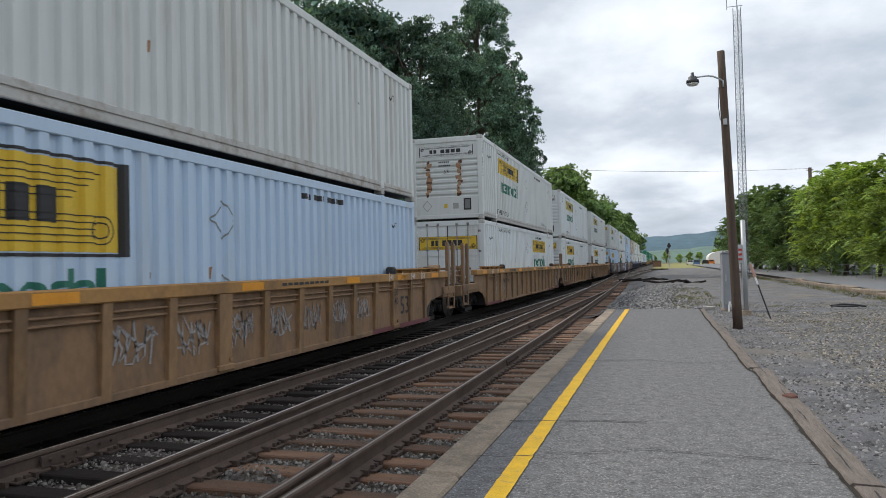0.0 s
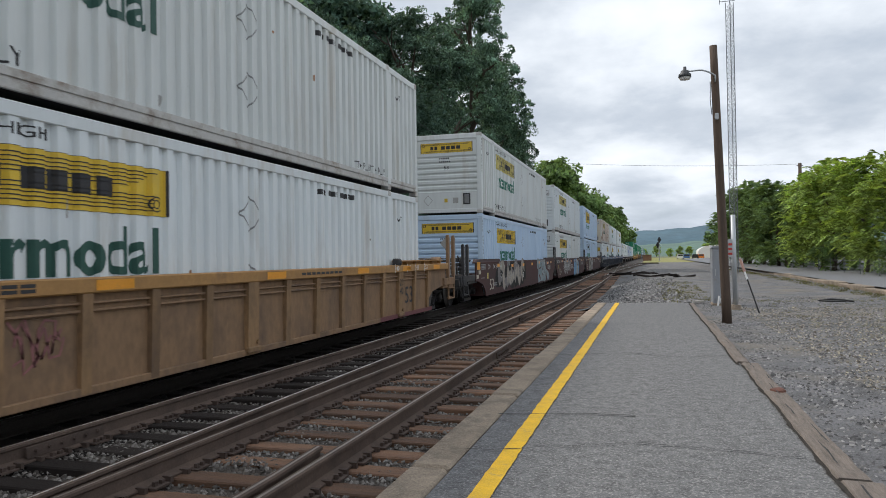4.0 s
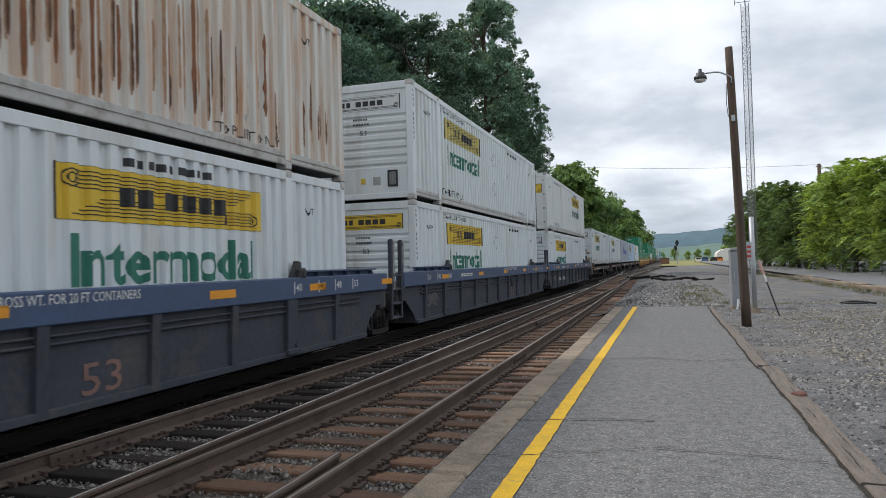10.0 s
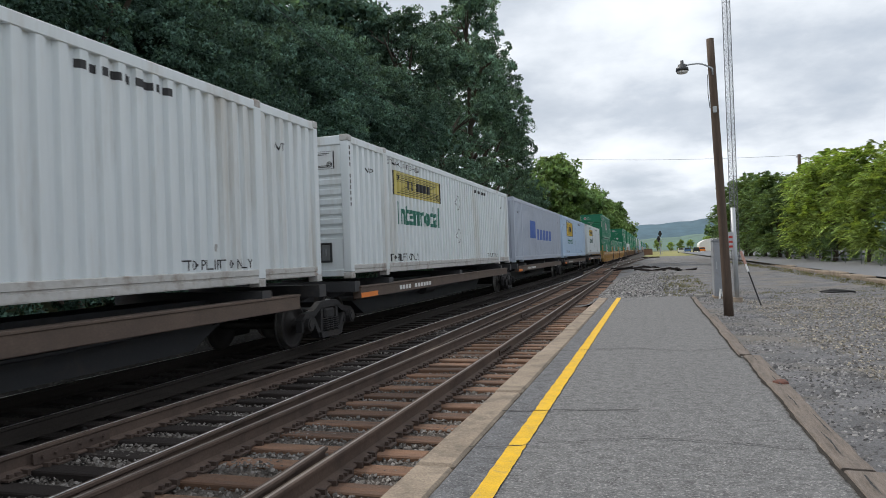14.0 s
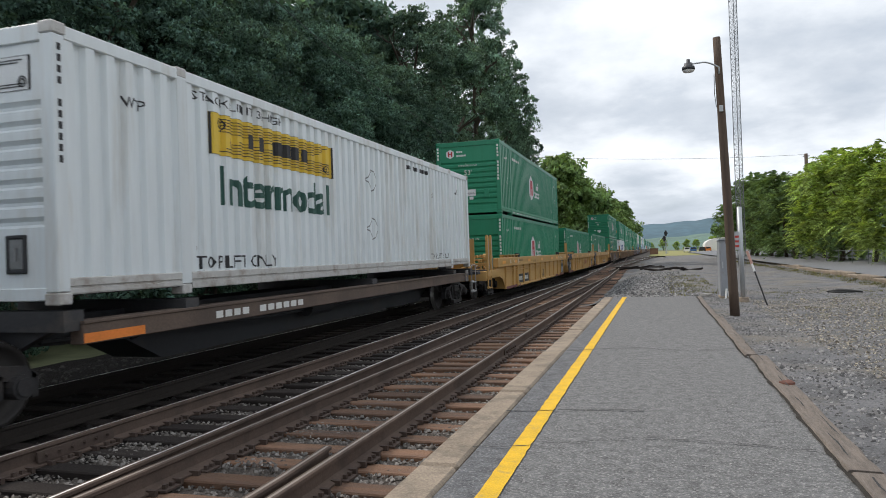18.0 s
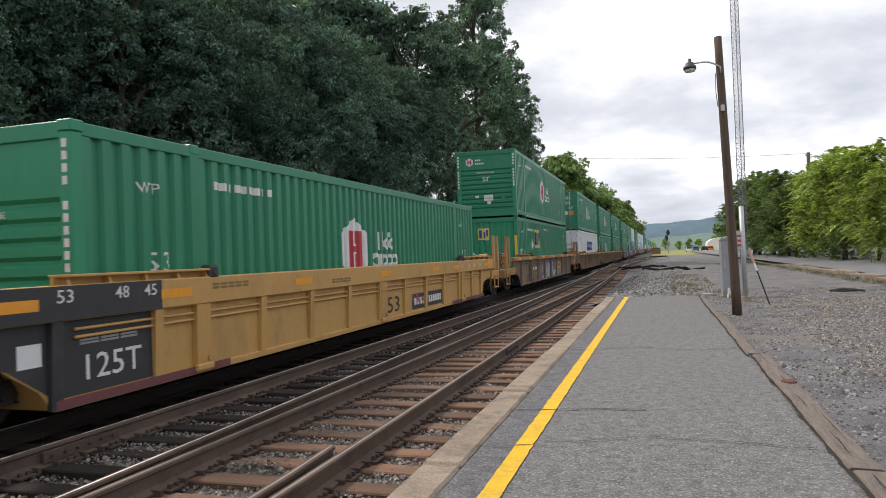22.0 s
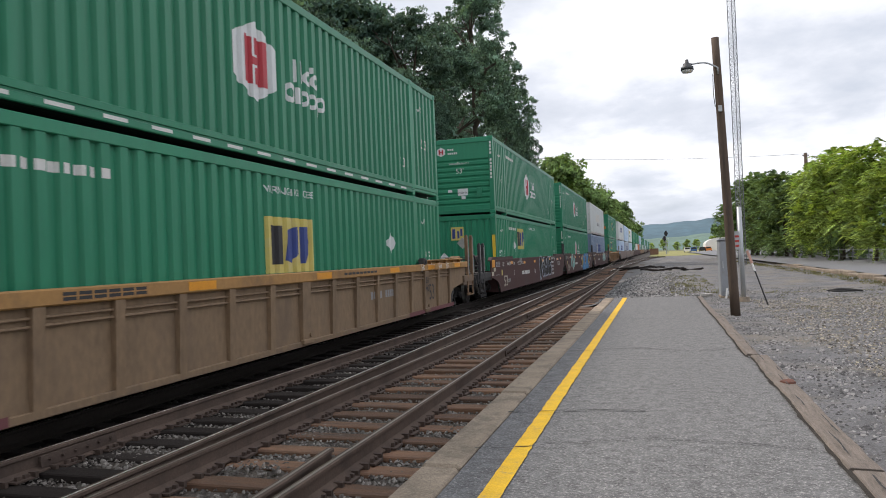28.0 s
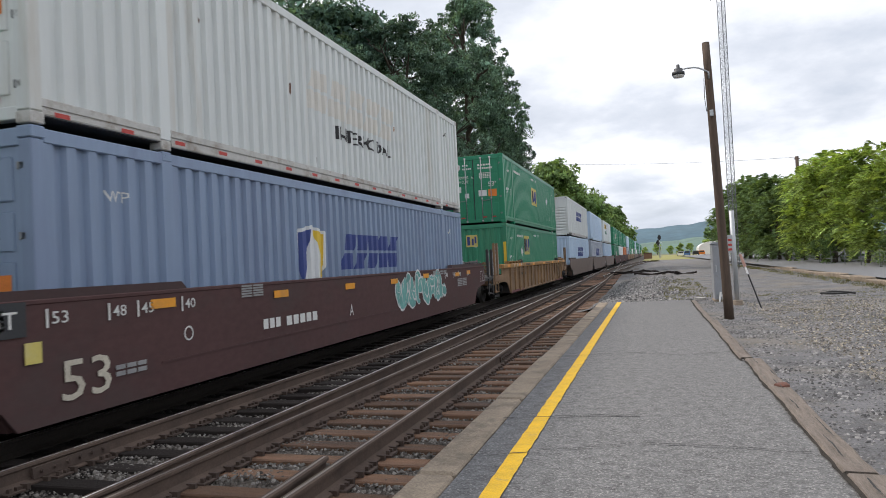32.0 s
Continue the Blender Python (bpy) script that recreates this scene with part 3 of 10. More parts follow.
sheet("grass_verge", [-2, 2, 6, 10, 14, 22], [150, 180, 220, 300, 400], lambda x, y: 0.2, grass_m, "sunlit yellow-green grass beside the siding", "grass")
sheet("road", spread(8.35, 16, 1.0) + [26], spread(18, 100, 4) + [150, 240], lambda x, y: 0.36 + 0.012 * (x - 8), road_m, "pale worn asphalt road behind a low broken kerb", "road")


def road_kerb():
    base = thing("road_kerb", (0, 0, 0), "low broken concrete kerb along the raised road", "kerb", kind="structure")
    y = 18.0
    while y < 95:
        long = rng.uniform(1.8, 3.2)
        x = 8.05 + max(0, (y - 30) * 0.022)
        bm = bmesh.new()
        box(bm, x - 0.16, x + 0.2, y, y + long - 0.05, 0.1, 0.37 + rng.uniform(-0.06, 0.03), 0.03)
        part("kerb_stone", bm, kerb_stone, base)
        y += long


road_kerb()


def lay_rail(name, xs, y0, y1, step, head, label, parent, base=True):
    """A rail with head, web and foot along x = xs(y)."""
    section = [(-0.075, -0.18), (0.075, -0.18), (0.075, -0.165), (0.012, -0.135), (0.012, -0.045), (0.036, -0.03), (0.036, -0.006), (0.028, 0.0), (0.014, 0.0006), (-0.010, 0.0006), (-0.028, 0.0), (-0.036, -0.006), (-0.036, -0.03), (-0.012, -0.045), (-0.012, -0.135), (-0.075, -0.165)]
    ys = spread(y0, y1, step)
    n = len(section)
    verts = [(xs(y) + dx, y, RAIL_TOP + dz) for y in ys for dx, dz in section]
    faces, kinds = [], []
    for j in range(len(ys) - 1):
        for i in range(n):
            k = (i + 1) % n
            faces.append((j * n + i, j * n + k, (j + 1) * n + k, (j + 1) * n + i))
            kinds.append(1 if i == 8 else 0)
    faces.append(tuple(range(n))[::-1])
    kinds.append(0)
    me = bpy.data.meshes.new(name)
    me.from_pydata(verts, [], faces)
    me.materials.append(rail_side)
    me.materials.append(head)
    me.polygons.foreach_set("material_index", kinds)
    ob = new(name, me)
    ob.parent = parent
    ob["label"] = label
    return ob


track_near = thing("track_near", (0, 0, 0), "rusty near railway track with a turnout and old timber ties", "railway track", kind="structure")
lay_rail("rail", near_rail, -12, 150, 1.5, rail_dull, "brown rail with a dull worn head", track_near)
lay_rail("rail", lambda y: near_rail(y) - 1.51, -12, 150, 1.5, rail_head, "rail with a bright polished head", track_near)
lay_rail("rail", lambda y: near_rail(y) - turnout(y) - (0 if y > 43 else 0.012), 2.0, 43.5, 1.5, rail_dull, "turnout rail with a dull worn head", track_near)
lay_rail("rail", lambda y: near_rail(y) - 1.51 - turnout(y) - (0 if y > 43 else 0.012), -2.0, 43.5, 1.5, rail_head, "turnout rail with a bright thin head", track_near)
track_main = thing("track_main", (0, 0, 0), "main railway track under the passing train", "railway track", kind="structure")
for side in (-0.755, 0.755):
    lay_rail("rail", lambda y: TRACK_X + side, -40, 700, 10, rail_head, "rail with a bright polished head", track_main).data.materials[0] = rail_shaded
track_siding = thing("track_siding", (0, 0, 0), "siding curving away over the grass", "railway track", kind="structure")


def siding_x(y):
    return -5.2 + 0.00022 * max(0, y - 55) ** 2 + 0.012 * max(0, y - 55)


for side in (0, 1.51):
    lay_rail("rail", lambda y: siding_x(y) + side, 55, 330, 5, rail_head, "rail with a bright polished head", track_siding)


def tie_mesh(bm, width, long, high):
    box(bm, -long / 2, long / 2, -width / 2, width / 2, -high, 0, 0.012)


def lay_ties():
    y, n = -11.4, 0
    while y < 75:
        right = near_rail(y) + 0.60 + rng.uniform(-0.06, 0.05)
        left = near_rail(y) - 1.51 - turnout(y) - 0.55 + rng.uniform(-0.1, 0.1)
        # The part towards the train is darkened in colour for the train's shade.
        cut = near_rail(y) - 1.82
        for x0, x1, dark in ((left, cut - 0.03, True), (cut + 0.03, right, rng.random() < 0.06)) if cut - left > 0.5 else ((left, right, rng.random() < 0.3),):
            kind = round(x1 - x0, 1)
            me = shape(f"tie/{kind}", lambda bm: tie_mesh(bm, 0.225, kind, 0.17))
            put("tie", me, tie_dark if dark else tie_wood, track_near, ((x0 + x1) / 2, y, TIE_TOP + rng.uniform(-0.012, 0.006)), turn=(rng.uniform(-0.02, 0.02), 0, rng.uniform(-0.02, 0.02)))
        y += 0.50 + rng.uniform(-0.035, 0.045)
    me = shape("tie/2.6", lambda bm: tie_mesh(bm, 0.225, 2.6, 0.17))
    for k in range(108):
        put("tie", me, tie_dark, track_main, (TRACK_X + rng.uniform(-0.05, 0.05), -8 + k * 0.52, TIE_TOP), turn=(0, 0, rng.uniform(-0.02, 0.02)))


def lay_fittings():
    """Tie plates, spikes and clip-on anchors along the rails, too many to count."""
    bm = bmesh.new()
    lines = [(near_rail, 0), (lambda y: near_rail(y) - 1.51, 0), (lambda y: near_rail(y) - turnout(y), 1), (lambda y: near_rail(y) - 1.51 - turnout(y), 1)]
    for xs, switch in lines:
        y = 2.2
        while y < (40 if switch else 44):
            x = xs(y)
            box(bm, x - 0.15, x + 0.15, y - 0.09, y + 0.09, TIE_TOP, TIE_TOP + 0.016)
            for dx in (-0.10, 0.10):
                box(bm, x + dx - 0.016, x + dx + 0.016, y - 0.05, y - 0.018, TIE_TOP + 0.016, TIE_TOP + 0.05)
                box(bm, x + dx - 0.016, x + dx + 0.016, y + 0.03, y + 0.062, TIE_TOP + 0.016, TIE_TOP + 0.045)
            for dy in (-0.15, 0.15):
                box(bm, x + 0.03, x + 0.115, y + dy - 0.018, y + dy + 0.018, TIE_TOP - 0.01, TIE_TOP + 0.04)
            y += 0.5
    ob = part("rail_fittings", bm, iron, track_near, "rusty tie plates, spikes and rail anchors")
    ob["kind"] = "stuff"
    # Joint bars, with bolts, on two rails.
    for xs, y in ((lambda y: near_rail(y) - 1.51 - turnout(y), 5.4), (near_rail, 12.1), (lambda y: near_rail(y) - 1.51, 4.6), (lambda y: near_rail(y) - turnout(y), 19)):
        bm = bmesh.new()
        x = xs(y)
        prism(bm, [(x + 0.012, RAIL_TOP - 0.13), (x + 0.04, RAIL_TOP - 0.145), (x + 0.03, RAIL_TOP - 0.05), (x + 0.014, RAIL_TOP - 0.045)], y - 0.45, y + 0.45, "y")
        for k in range(6):
            rod(bm, (x + 0.02, y - 0.36 + k * 0.145, RAIL_TOP - 0.09), (x + 0.065, y - 0.36 + k * 0.145, RAIL_TOP - 0.09), 0.018, sides=6)
        part("joint_bar", bm, iron, track_near, "bolted rusty joint bar")


def stones(name, count, area, height, low, high, material, label, power=1.0, seed=3, parent=None):
    """Loose stones: small uneven lumps strewn over an area."""
    r = np.random.RandomState(seed)
    base = np.array([(1, 0, -0.5), (-1, 0, -0.5), (0, 1, -0.5), (0, -1, -0.5), (0.45, 0.3, 0.75), (-0.45, -0.3, 0.75)], float)
    tri = np.array([(0, 2, 4), (2, 1, 5), (2, 5, 4), (1, 3, 5), (3, 0, 4), (3, 4, 5)])
    x0, x1, y0, y1 = area
    xs = x0 + (x1 - x0) * r.rand(count)
    ys = y0 + (y1 - y0) * r.rand(count) ** power
    size = low + (high - low) * r.rand(count) ** 2
    co = base[None] * (size[:, None, None] * (0.55 + 0.9 * r.rand(count, 6, 1)))
    co[:, :, :2] += size[:, None, None] * 0.35 * (r.rand(count, 6, 2) - 0.5)
    ang = r.rand(count) * 6.28
    c, s = np.cos(ang)[:, None], np.sin(ang)[:, None]
    co[:, :, 0], co[:, :, 1] = co[:, :, 0] * c - co[:, :, 1] * s + xs[:, None], co[:, :, 0] * s + co[:, :, 1] * c + ys[:, None]
    co[:, :, 2] = co[:, :, 2] * 0.7 + (np.array([height(x, y) for x, y in zip(xs, ys)]) + size * 0.2)[:, None]
    faces = (tri[None] + 6 * np.arange(count)[:, None, None]).reshape(-1, 3)
    me = bpy.data.meshes.new(name)
    me.vertices.add(count * 6)
    me.vertices.foreach_set("co", co.reshape(-1))
    me.loops.add(faces.size)
    me.loops.foreach_set("vertex_index", faces.reshape(-1))
    me.polygons.add(len(faces))
    me.polygons.foreach_set("loop_start", np.arange(0, faces.size, 3))
    me.update(calc_edges=True)
    me.materials.append(None)
    return tagged(put(name, me, material), label, "stones", kind="stuff")


lay_ties()
lay_fittings()
stones("ballast_stones", 62000, (-5.45, -1.68, 1.5, 34), lambda x, y: -0.050 + rough(x, y, 0.05, 1.3), 0.011, 0.026, stone_m, "loose grey ballast stones between the ties", 1.7)
stones("track_side_stones", 8000, (-10.5, -5.4, 3.0, 34), lambda x, y: -0.055 + rough(x, y, 0.05, 1.3), 0.02, 0.055, shaded_stone_m, "ballast stones under the train, coloured near-black for its shade", 1.5, 5)
stones("yard_litter", 15000, (2.3, 6.4, 6.5, 22), lambda x, y: YARD - 0.022 + rough(x, y, 0.05, 0.5) + rough(x, y, 0.02, 2.1), 0.008, 0.028, litter_m, "tan rubble and dry leaf litter on the yard", 1.2, 13)
stones("yard_gravel", 62000, (1.3, 7.2, 4.0, 27), lambda x, y: YARD - 0.025 + rough(x, y, 0.05, 0.5) + rough(x, y, 0.02, 2.1), 0.008, 0.028, yard_stone_m, "loose gravel on the yard", 1.5, 9)
stones("apron_gravel", 7000, (-2.0, 1.3, 22.6, 48), lambda x, y: 0.16 + rough(x, y, 0.07, 0.5) + rough(x, y, 0.03, 2.1) - 0.22 * max(0, min(1, (-1.6 - x - bend(y)) / 0.8)), 0.02, 0.06, yard_stone_m, "coarse dark gravel at the platform's end", 1.2, 11)


def build_platform():
    base = thing("platform", (0, 0, 0), "grey asphalt railway platform with a yellow safety line", "platform", kind="structure")
    ys = spread(-8, 22.45, 0.25)
    for name, xs, paint, label in (("surface", spread(-1.08, 1.06, 0.125), asphalt, "speckled grey asphalt"), ("edge_strip", spread(-1.392, -1.08, 0.1), asphalt_dark, "darker asphalt strip beside the edge stones")):
        verts = [(x, y, PLATFORM + rough(x, y, 0.006, 0.8)) for y in ys for x in xs]
        n = len(xs)
        me = bpy.data.meshes.new(name)
        me.from_pydata(verts, [], [(j * n + i, j * n + i + 1, (j + 1) * n + i + 1, (j + 1) * n + i) for j in range(len(ys) - 1) for i in range(n - 1)])
        me.shade_smooth()
        put(name, me, paint, base, label=label)
    bm = bmesh.new()
    box(bm, -1.388, 1.06, -8, 22.44, -0.3, PLATFORM - 0.03)
    part("slab", bm, asphalt, base)
    # Stone edge towards the track, in lengths with open joints.
    y = -8.0
    for long in (4.0, 3.2, 3.05, 2.5, 2.6, 3.0, 2.9, 3.1, 2.7, 3.3):
        if y + long > 22.6:
            long = 22.6 - y
        bm = bmesh.new()
        box(bm, -1.695, -1.402 + rng.uniform(-0.008, 0.006), y + 0.012, y + long - 0.012, -0.25, PLATFORM + 0.018 + rng.uniform(-0.008, 0.012), 0.022)
        part("edge_stone", bm, kerb_stone, base, "worn pale edge stone")
        y += long
    # The yellow line, its edges a little uneven.
    for y0, y1 in ((-8, 3.9), (3.9, 8.2), (8.2, 12.5), (12.5, 17.2), (17.2, 22.35)):
        bm = bmesh.new()
        ys_ = spread(y0, y1, 0.1)
        a = [bm.verts.new((-1.137 + rng.uniform(-0.006, 0.006), v, PLATFORM + 0.009)) for v in ys_]
        b = [bm.verts.new((-1.006 + rng.uniform(-0.006, 0.006), v, PLATFORM + 0.009)) for v in ys_]
        for i in range(len(ys_) - 1):
            bm.faces.new((a[i], b[i], b[i + 1], a[i + 1]))
        part("yellow_line", bm, yellow_paint, base, "worn yellow safety line")
    # Cracks across the asphalt.
    for pts, wide in (([(-1.43, 6.45), (-0.93, 6.61), (-0.4, 6.68), (-0.2, 6.66)], 0.022), ([(-1.43, 5.2), (-0.78, 5.45), (-0.25, 5.71), (0.2, 5.7), (0.98, 5.58)], 0.012),
                      ([(-1.43, 10.5), (-0.4, 10.87), (0.37, 10.6), (1.03, 10.91)], 0.022), ([(-1.43, 15.4), (-0.6, 15.5), (0.3, 15.35), (1.05, 15.6)], 0.012)):
        bm = bmesh.new()
        line = []
        for (xa, ya), (xb, yb) in zip(pts, pts[1:]):
            k = max(2, int(abs(xb - xa) / 0.05))
            line += [(xa + (xb - xa) * i / k, ya + (yb - ya) * i / k) for i in range(k)]
        line.append(pts[-1])
        rows = []
        for x, y_ in line:
            j, w = rough(x, y_, 0.05, 3) + rough(x, y_, 0.03, 11), wide * (0.5 + rng.random()) / 2
            rows.append((bm.verts.new((x, y_ + j - w, PLATFORM + 0.0125)), bm.verts.new((x, y_ + j + w, PLATFORM + 0.0125))))
        for p, q in zip(rows, rows[1:]):
            bm.faces.new((p[0], q[0], q[1], p[1]))
        part("crack", bm, crack_dark, base, "dark crack")
    # Weathered timbers along the yard side.
    for y0, y1, x0, x1, top in ((-8, 5.05, 1.07, 1.34, 0.02), (5.09, 10.08, 1.06, 1.29, 0.022), (10.16, 15.6, 1.015, 1.20, 0.03), (15.64, 22.2, 0.995, 1.15, 0.012)):
        bm = bmesh.new()
        ys_ = spread(y0, y1, 0.12)
        ring = []
        for v in ys_:
            w = rough(3, v, 0.022, 0.9) + rough(5, v, 0.006, 5)
            t_ = PLATFORM + top + rough(8, v, 0.02, 2) + rough(11, v, 0.012, 7)
            ring.append([bm.verts.new(p) for p in ((x0 + w, v, 0), (x0 + w, v, t_ - 0.02), (x0 + w + 0.02, v, t_), (x1 + w - 0.03, v, t_ - 0.005), (x1 + w, v, t_ - 0.035), (x1 + w, v, 0))])
        for p, q in zip(ring, ring[1:]):
            for i in range(5):
                bm.faces.new((p[i], p[i + 1], q[i + 1], q[i]))
        bm.faces.new(ring[0])
        bm.faces.new(ring[-1][::-1])
        part("edge_timber", bm, timber, base, "split weathered edge timber", smooth=False)
    # Dark soil and crumbs where the asphalt meets the timbers.
    bm = bmesh.new()
    rows = []
    for v in spread(-8, 22.2, 0.06):
        x0 = (1.06 if v < 10 else 1.01 if v < 15.6 else 0.99) + rough(3, v, 0.022, 0.9)
        rows.append([bm.verts.new((x0 + d, v, PLATFORM + 0.0105)) for d in (-0.008 - 0.03 * abs(rough(21, v, 1, 3)) - 0.03 * abs(rough(23, v, 1, 13)), 0.02)])
    for p, q in zip(rows, rows[1:]):
        bm.faces.new((p[0], p[1], q[1], q[0]))
    part("soil", bm, surface("dark_soil", (0.045, 0.04, 0.035), 0.95, vary=0.5, fine=90, bump=1.0, bump_scale=120, gloss=0.1), base, "dark soil along the timbers")
    # Long splits in the timbers.
    for k in range(16):
        y0 = 4.2 + 0.85 * k + rng.uniform(0, 0.4)
        x0 = rng.uniform(1.12, 1.26) if y0 < 9 else rng.uniform(1.09, 1.15)
        bm = bmesh.new()
        rows = []
        for i in range(9):
            v = y0 + i * rng.uniform(0.05, 0.09)
            w, t_ = rough(3, v, 0.022, 0.9), rough(8, v, 0.02, 2) + rough(11, v, 0.012, 7)
            half = 0.006 * math.sin((i + 0.3) / 8.6 * math.pi)
            rows.append([bm.verts.new((x0 + w + rng.uniform(-0.004, 0.004) + d, v, PLATFORM + 0.043 + t_)) for d in (-half, half)])
        for p, q in zip(rows, rows[1:]):
            bm.faces.new((p[0], p[1], q[1], q[0]))
        part("split", bm, crack_dark, base, "dark split in the timber")
    bm = bmesh.new()
    lathe(bm, [(0.0, 0.085), (0.02, 0.08), (0.032, 0.05), (0.036, 0.0)], "z", 10)
    for v in bm.verts:
        v.co = Vector((1.20 + v.co.x * 0.9, 8.1 + v.co.y * 1.2, PLATFORM + 0.02 + v.co.z)) + 0.015 * noise.noise_vector(v.co * 25)
    part("knot", bm, surface("rusty_knot", (0.12, 0.05, 0.035), 0.9, vary=0.5, bump=0.6), base, "rust-stained bolt head")
    bm = bmesh.new()
    box(bm, -1.46, 1.1, 22.44, 22.52, 0.0, PLATFORM - 0.005, 0.01)
    part("end_board", bm, timber, base)


build_platform()


lay_rail("guard_rail", lambda y: near_rail(y) - 0.155 - 0.032 * max(0, y - 4.6) / 0.8, -3, 5.45, 0.4, rail_dull, "short rusty guard rail with a flared end", track_near)


def debris(at, size, label, seed):
    r = random.Random(seed)

    base = thing("scrap_ties", at, label, "scrap timber")
    for _ in range(9):
        bm = bmesh.new()
        x, y = r.uniform(-size, size), r.uniform(-size * 0.6, size * 0.6)
        a = r.uniform(0, 3)
        m = Matrix.Translation((x, y, 0.05 + r.uniform(0, 0.08))) @ Euler((r.uniform(-0.2, 0.2), r.uniform(-0.2, 0.2), a)).to_matrix().to_4x4()
        start = len(bm.verts)
        box(bm, -0.1, 0.1, -r.uniform(0.3, 1.0), r.uniform(0.3, 1.0), -0.06, 0.06, 0.01)
        bm.verts.ensure_lookup_table()
        for v in bm.verts[start:]:
            v.co = m @ v.co
        part("broken_tie", bm, tie_dark, base)


debris((-1.6, 62, 0.1), 1.8, "pile of dark broken ties beside the track", 4)
debris((1.1, 52, 0.15), 1.6, "scattered dark broken ties on the gravel", 5)

# ---- poles, cabinet, mast, signals ----
def flat_scrap():
    """A flattened dark scrap of rubber on the yard, a pale stone at the platform's corner, white ends of conduit."""
    base = thing("rubber_scrap", (5.34, 24.4, YARD + 0.0), "flattened black rubber scrap on the gravel", "scrap")
    bm = bmesh.new()
    prism(bm, [(-0.30, -0.25), (-0.05, -0.32), (0.30, -0.12), (0.34, 0.1), (0.08, 0.2), (-0.2, 0.28), (-0.36, 0.05)], 0.0, 0.05, "z")
    part("sheet", bm, crack_dark, base)
    bm = bmesh.new()
    pipe(bm, [(-0.42, 0.1, 0.02), (-0.1, 0.0, 0.075), (0.2, -0.02, 0.06), (0.5, -0.2, 0.02)], 0.03, 6)
    part("fold", bm, crack_dark, base)
    stone = thing("pale_stone", (1.34, 23.6, YARD - 0.01), "pale flat stone at the platform's corner", "stone")
    bm = bmesh.new()
    prism(bm, [(-0.17, -0.10), (0.02, -0.14), (0.18, -0.04), (0.14, 0.1), (-0.06, 0.13), (-0.18, 0.05)], 0.0, 0.075, "z")
    part("body", bm, pale_stone_m, stone)
    conduit = thing("conduit_stub", (1.83, 22.55, YARD - 0.02), "short white conduit ends beside the cabinet", "pipe")
    for dx, lean, h in ((0.0, 0.04, 0.30), (0.12, -0.05, 0.22), (0.22, 0.02, 0.16)):
        bm = bmesh.new()
        rod(bm, (dx, 0, 0), (dx + lean, 0.02, h), 0.028, sides=8)
        part("tube", bm, white_paint, conduit)


pale_stone_m = surface("pale_limestone", (0.46, 0.44, 0.41), 0.9, vary=0.3, scale=8, bump=0.5)
flat_scrap()


def lamp_pole():
    base = thing("lamp_pole", (1.544, 16.92, YARD - 0.02), "leaning old wooden lamp pole in the gravel", "lamp pole")
    top = Vector((1.375, 16.98, 6.42)) - base.location
    bm = bmesh.new()
    pipe(bm, [top * (k / 10) for k in range(11)], 0.105, 12, 0.082)
    part("pole", bm, pole_wood, base, "dark weathered wooden pole", True)
    at = top * 0.885
    pts = [at + Vector((0.0, -0.1, -0.12))]
    for k in range(9):
        u = k / 8
        pts.append(at + Vector((-0.55 * u, -0.1, 0.16 * math.sin(min(1, u * 1.6) * math.pi / 2) + 0.02 - 0.02 * u)))
    bm = bmesh.new()
    pipe(bm, pts, 0.019, 8)
    part("arm", bm, galvanised, base, "curved steel lamp arm", True)
    bm = bmesh.new()
    end = pts[-1]
    prof = [(0.17, 0.0), (0.17, 0.035), (0.09, 0.04), (0.08, 0.085), (0.02, 0.10), (0.0, 0.135), (-0.07, 0.14), (-0.075, 0.0)]
    lathe(bm, prof, "z", 16)
    for v in bm.verts:
        v.co += end + Vector((-0.09, 0, -0.06))
    lamp = part("lamp_head", bm, surface("lamp_grey", (0.06, 0.063, 0.068), 0.5, metal=0.4), base, "dark grey lamp head", True)
    bm = bmesh.new()
    lathe(bm, [(-0.075, 0.13), (-0.115, 0.11), (-0.13, 0.05), (-0.132, 0.0)], "z", 16)
    for v in bm.verts:
        v.co += end + Vector((-0.09, 0, -0.062))
    part("lens", bm, white_paint, lamp, "frosted lamp lens", True)
    bm = bmesh.new()
    mid = top * 0.74
    box(bm, mid.x - 0.05, mid.x + 0.03, mid.y - 0.145, mid.y - 0.1, mid.z - 0.07, mid.z + 0.07, 0.01)
    part("tag", bm, galvanised, base, "small metal tag")
    bm = bmesh.new()
    pipe(bm, [top * 0.75 + Vector((-0.1, -0.03, 0)), top * 0.8 + Vector((-0.12, -0.02, 0)), top * 0.87 + Vector((-0.1, -0.02, 0))], 0.008, 5)
    part("cable", bm, black_paint, base)


lamp_pole()


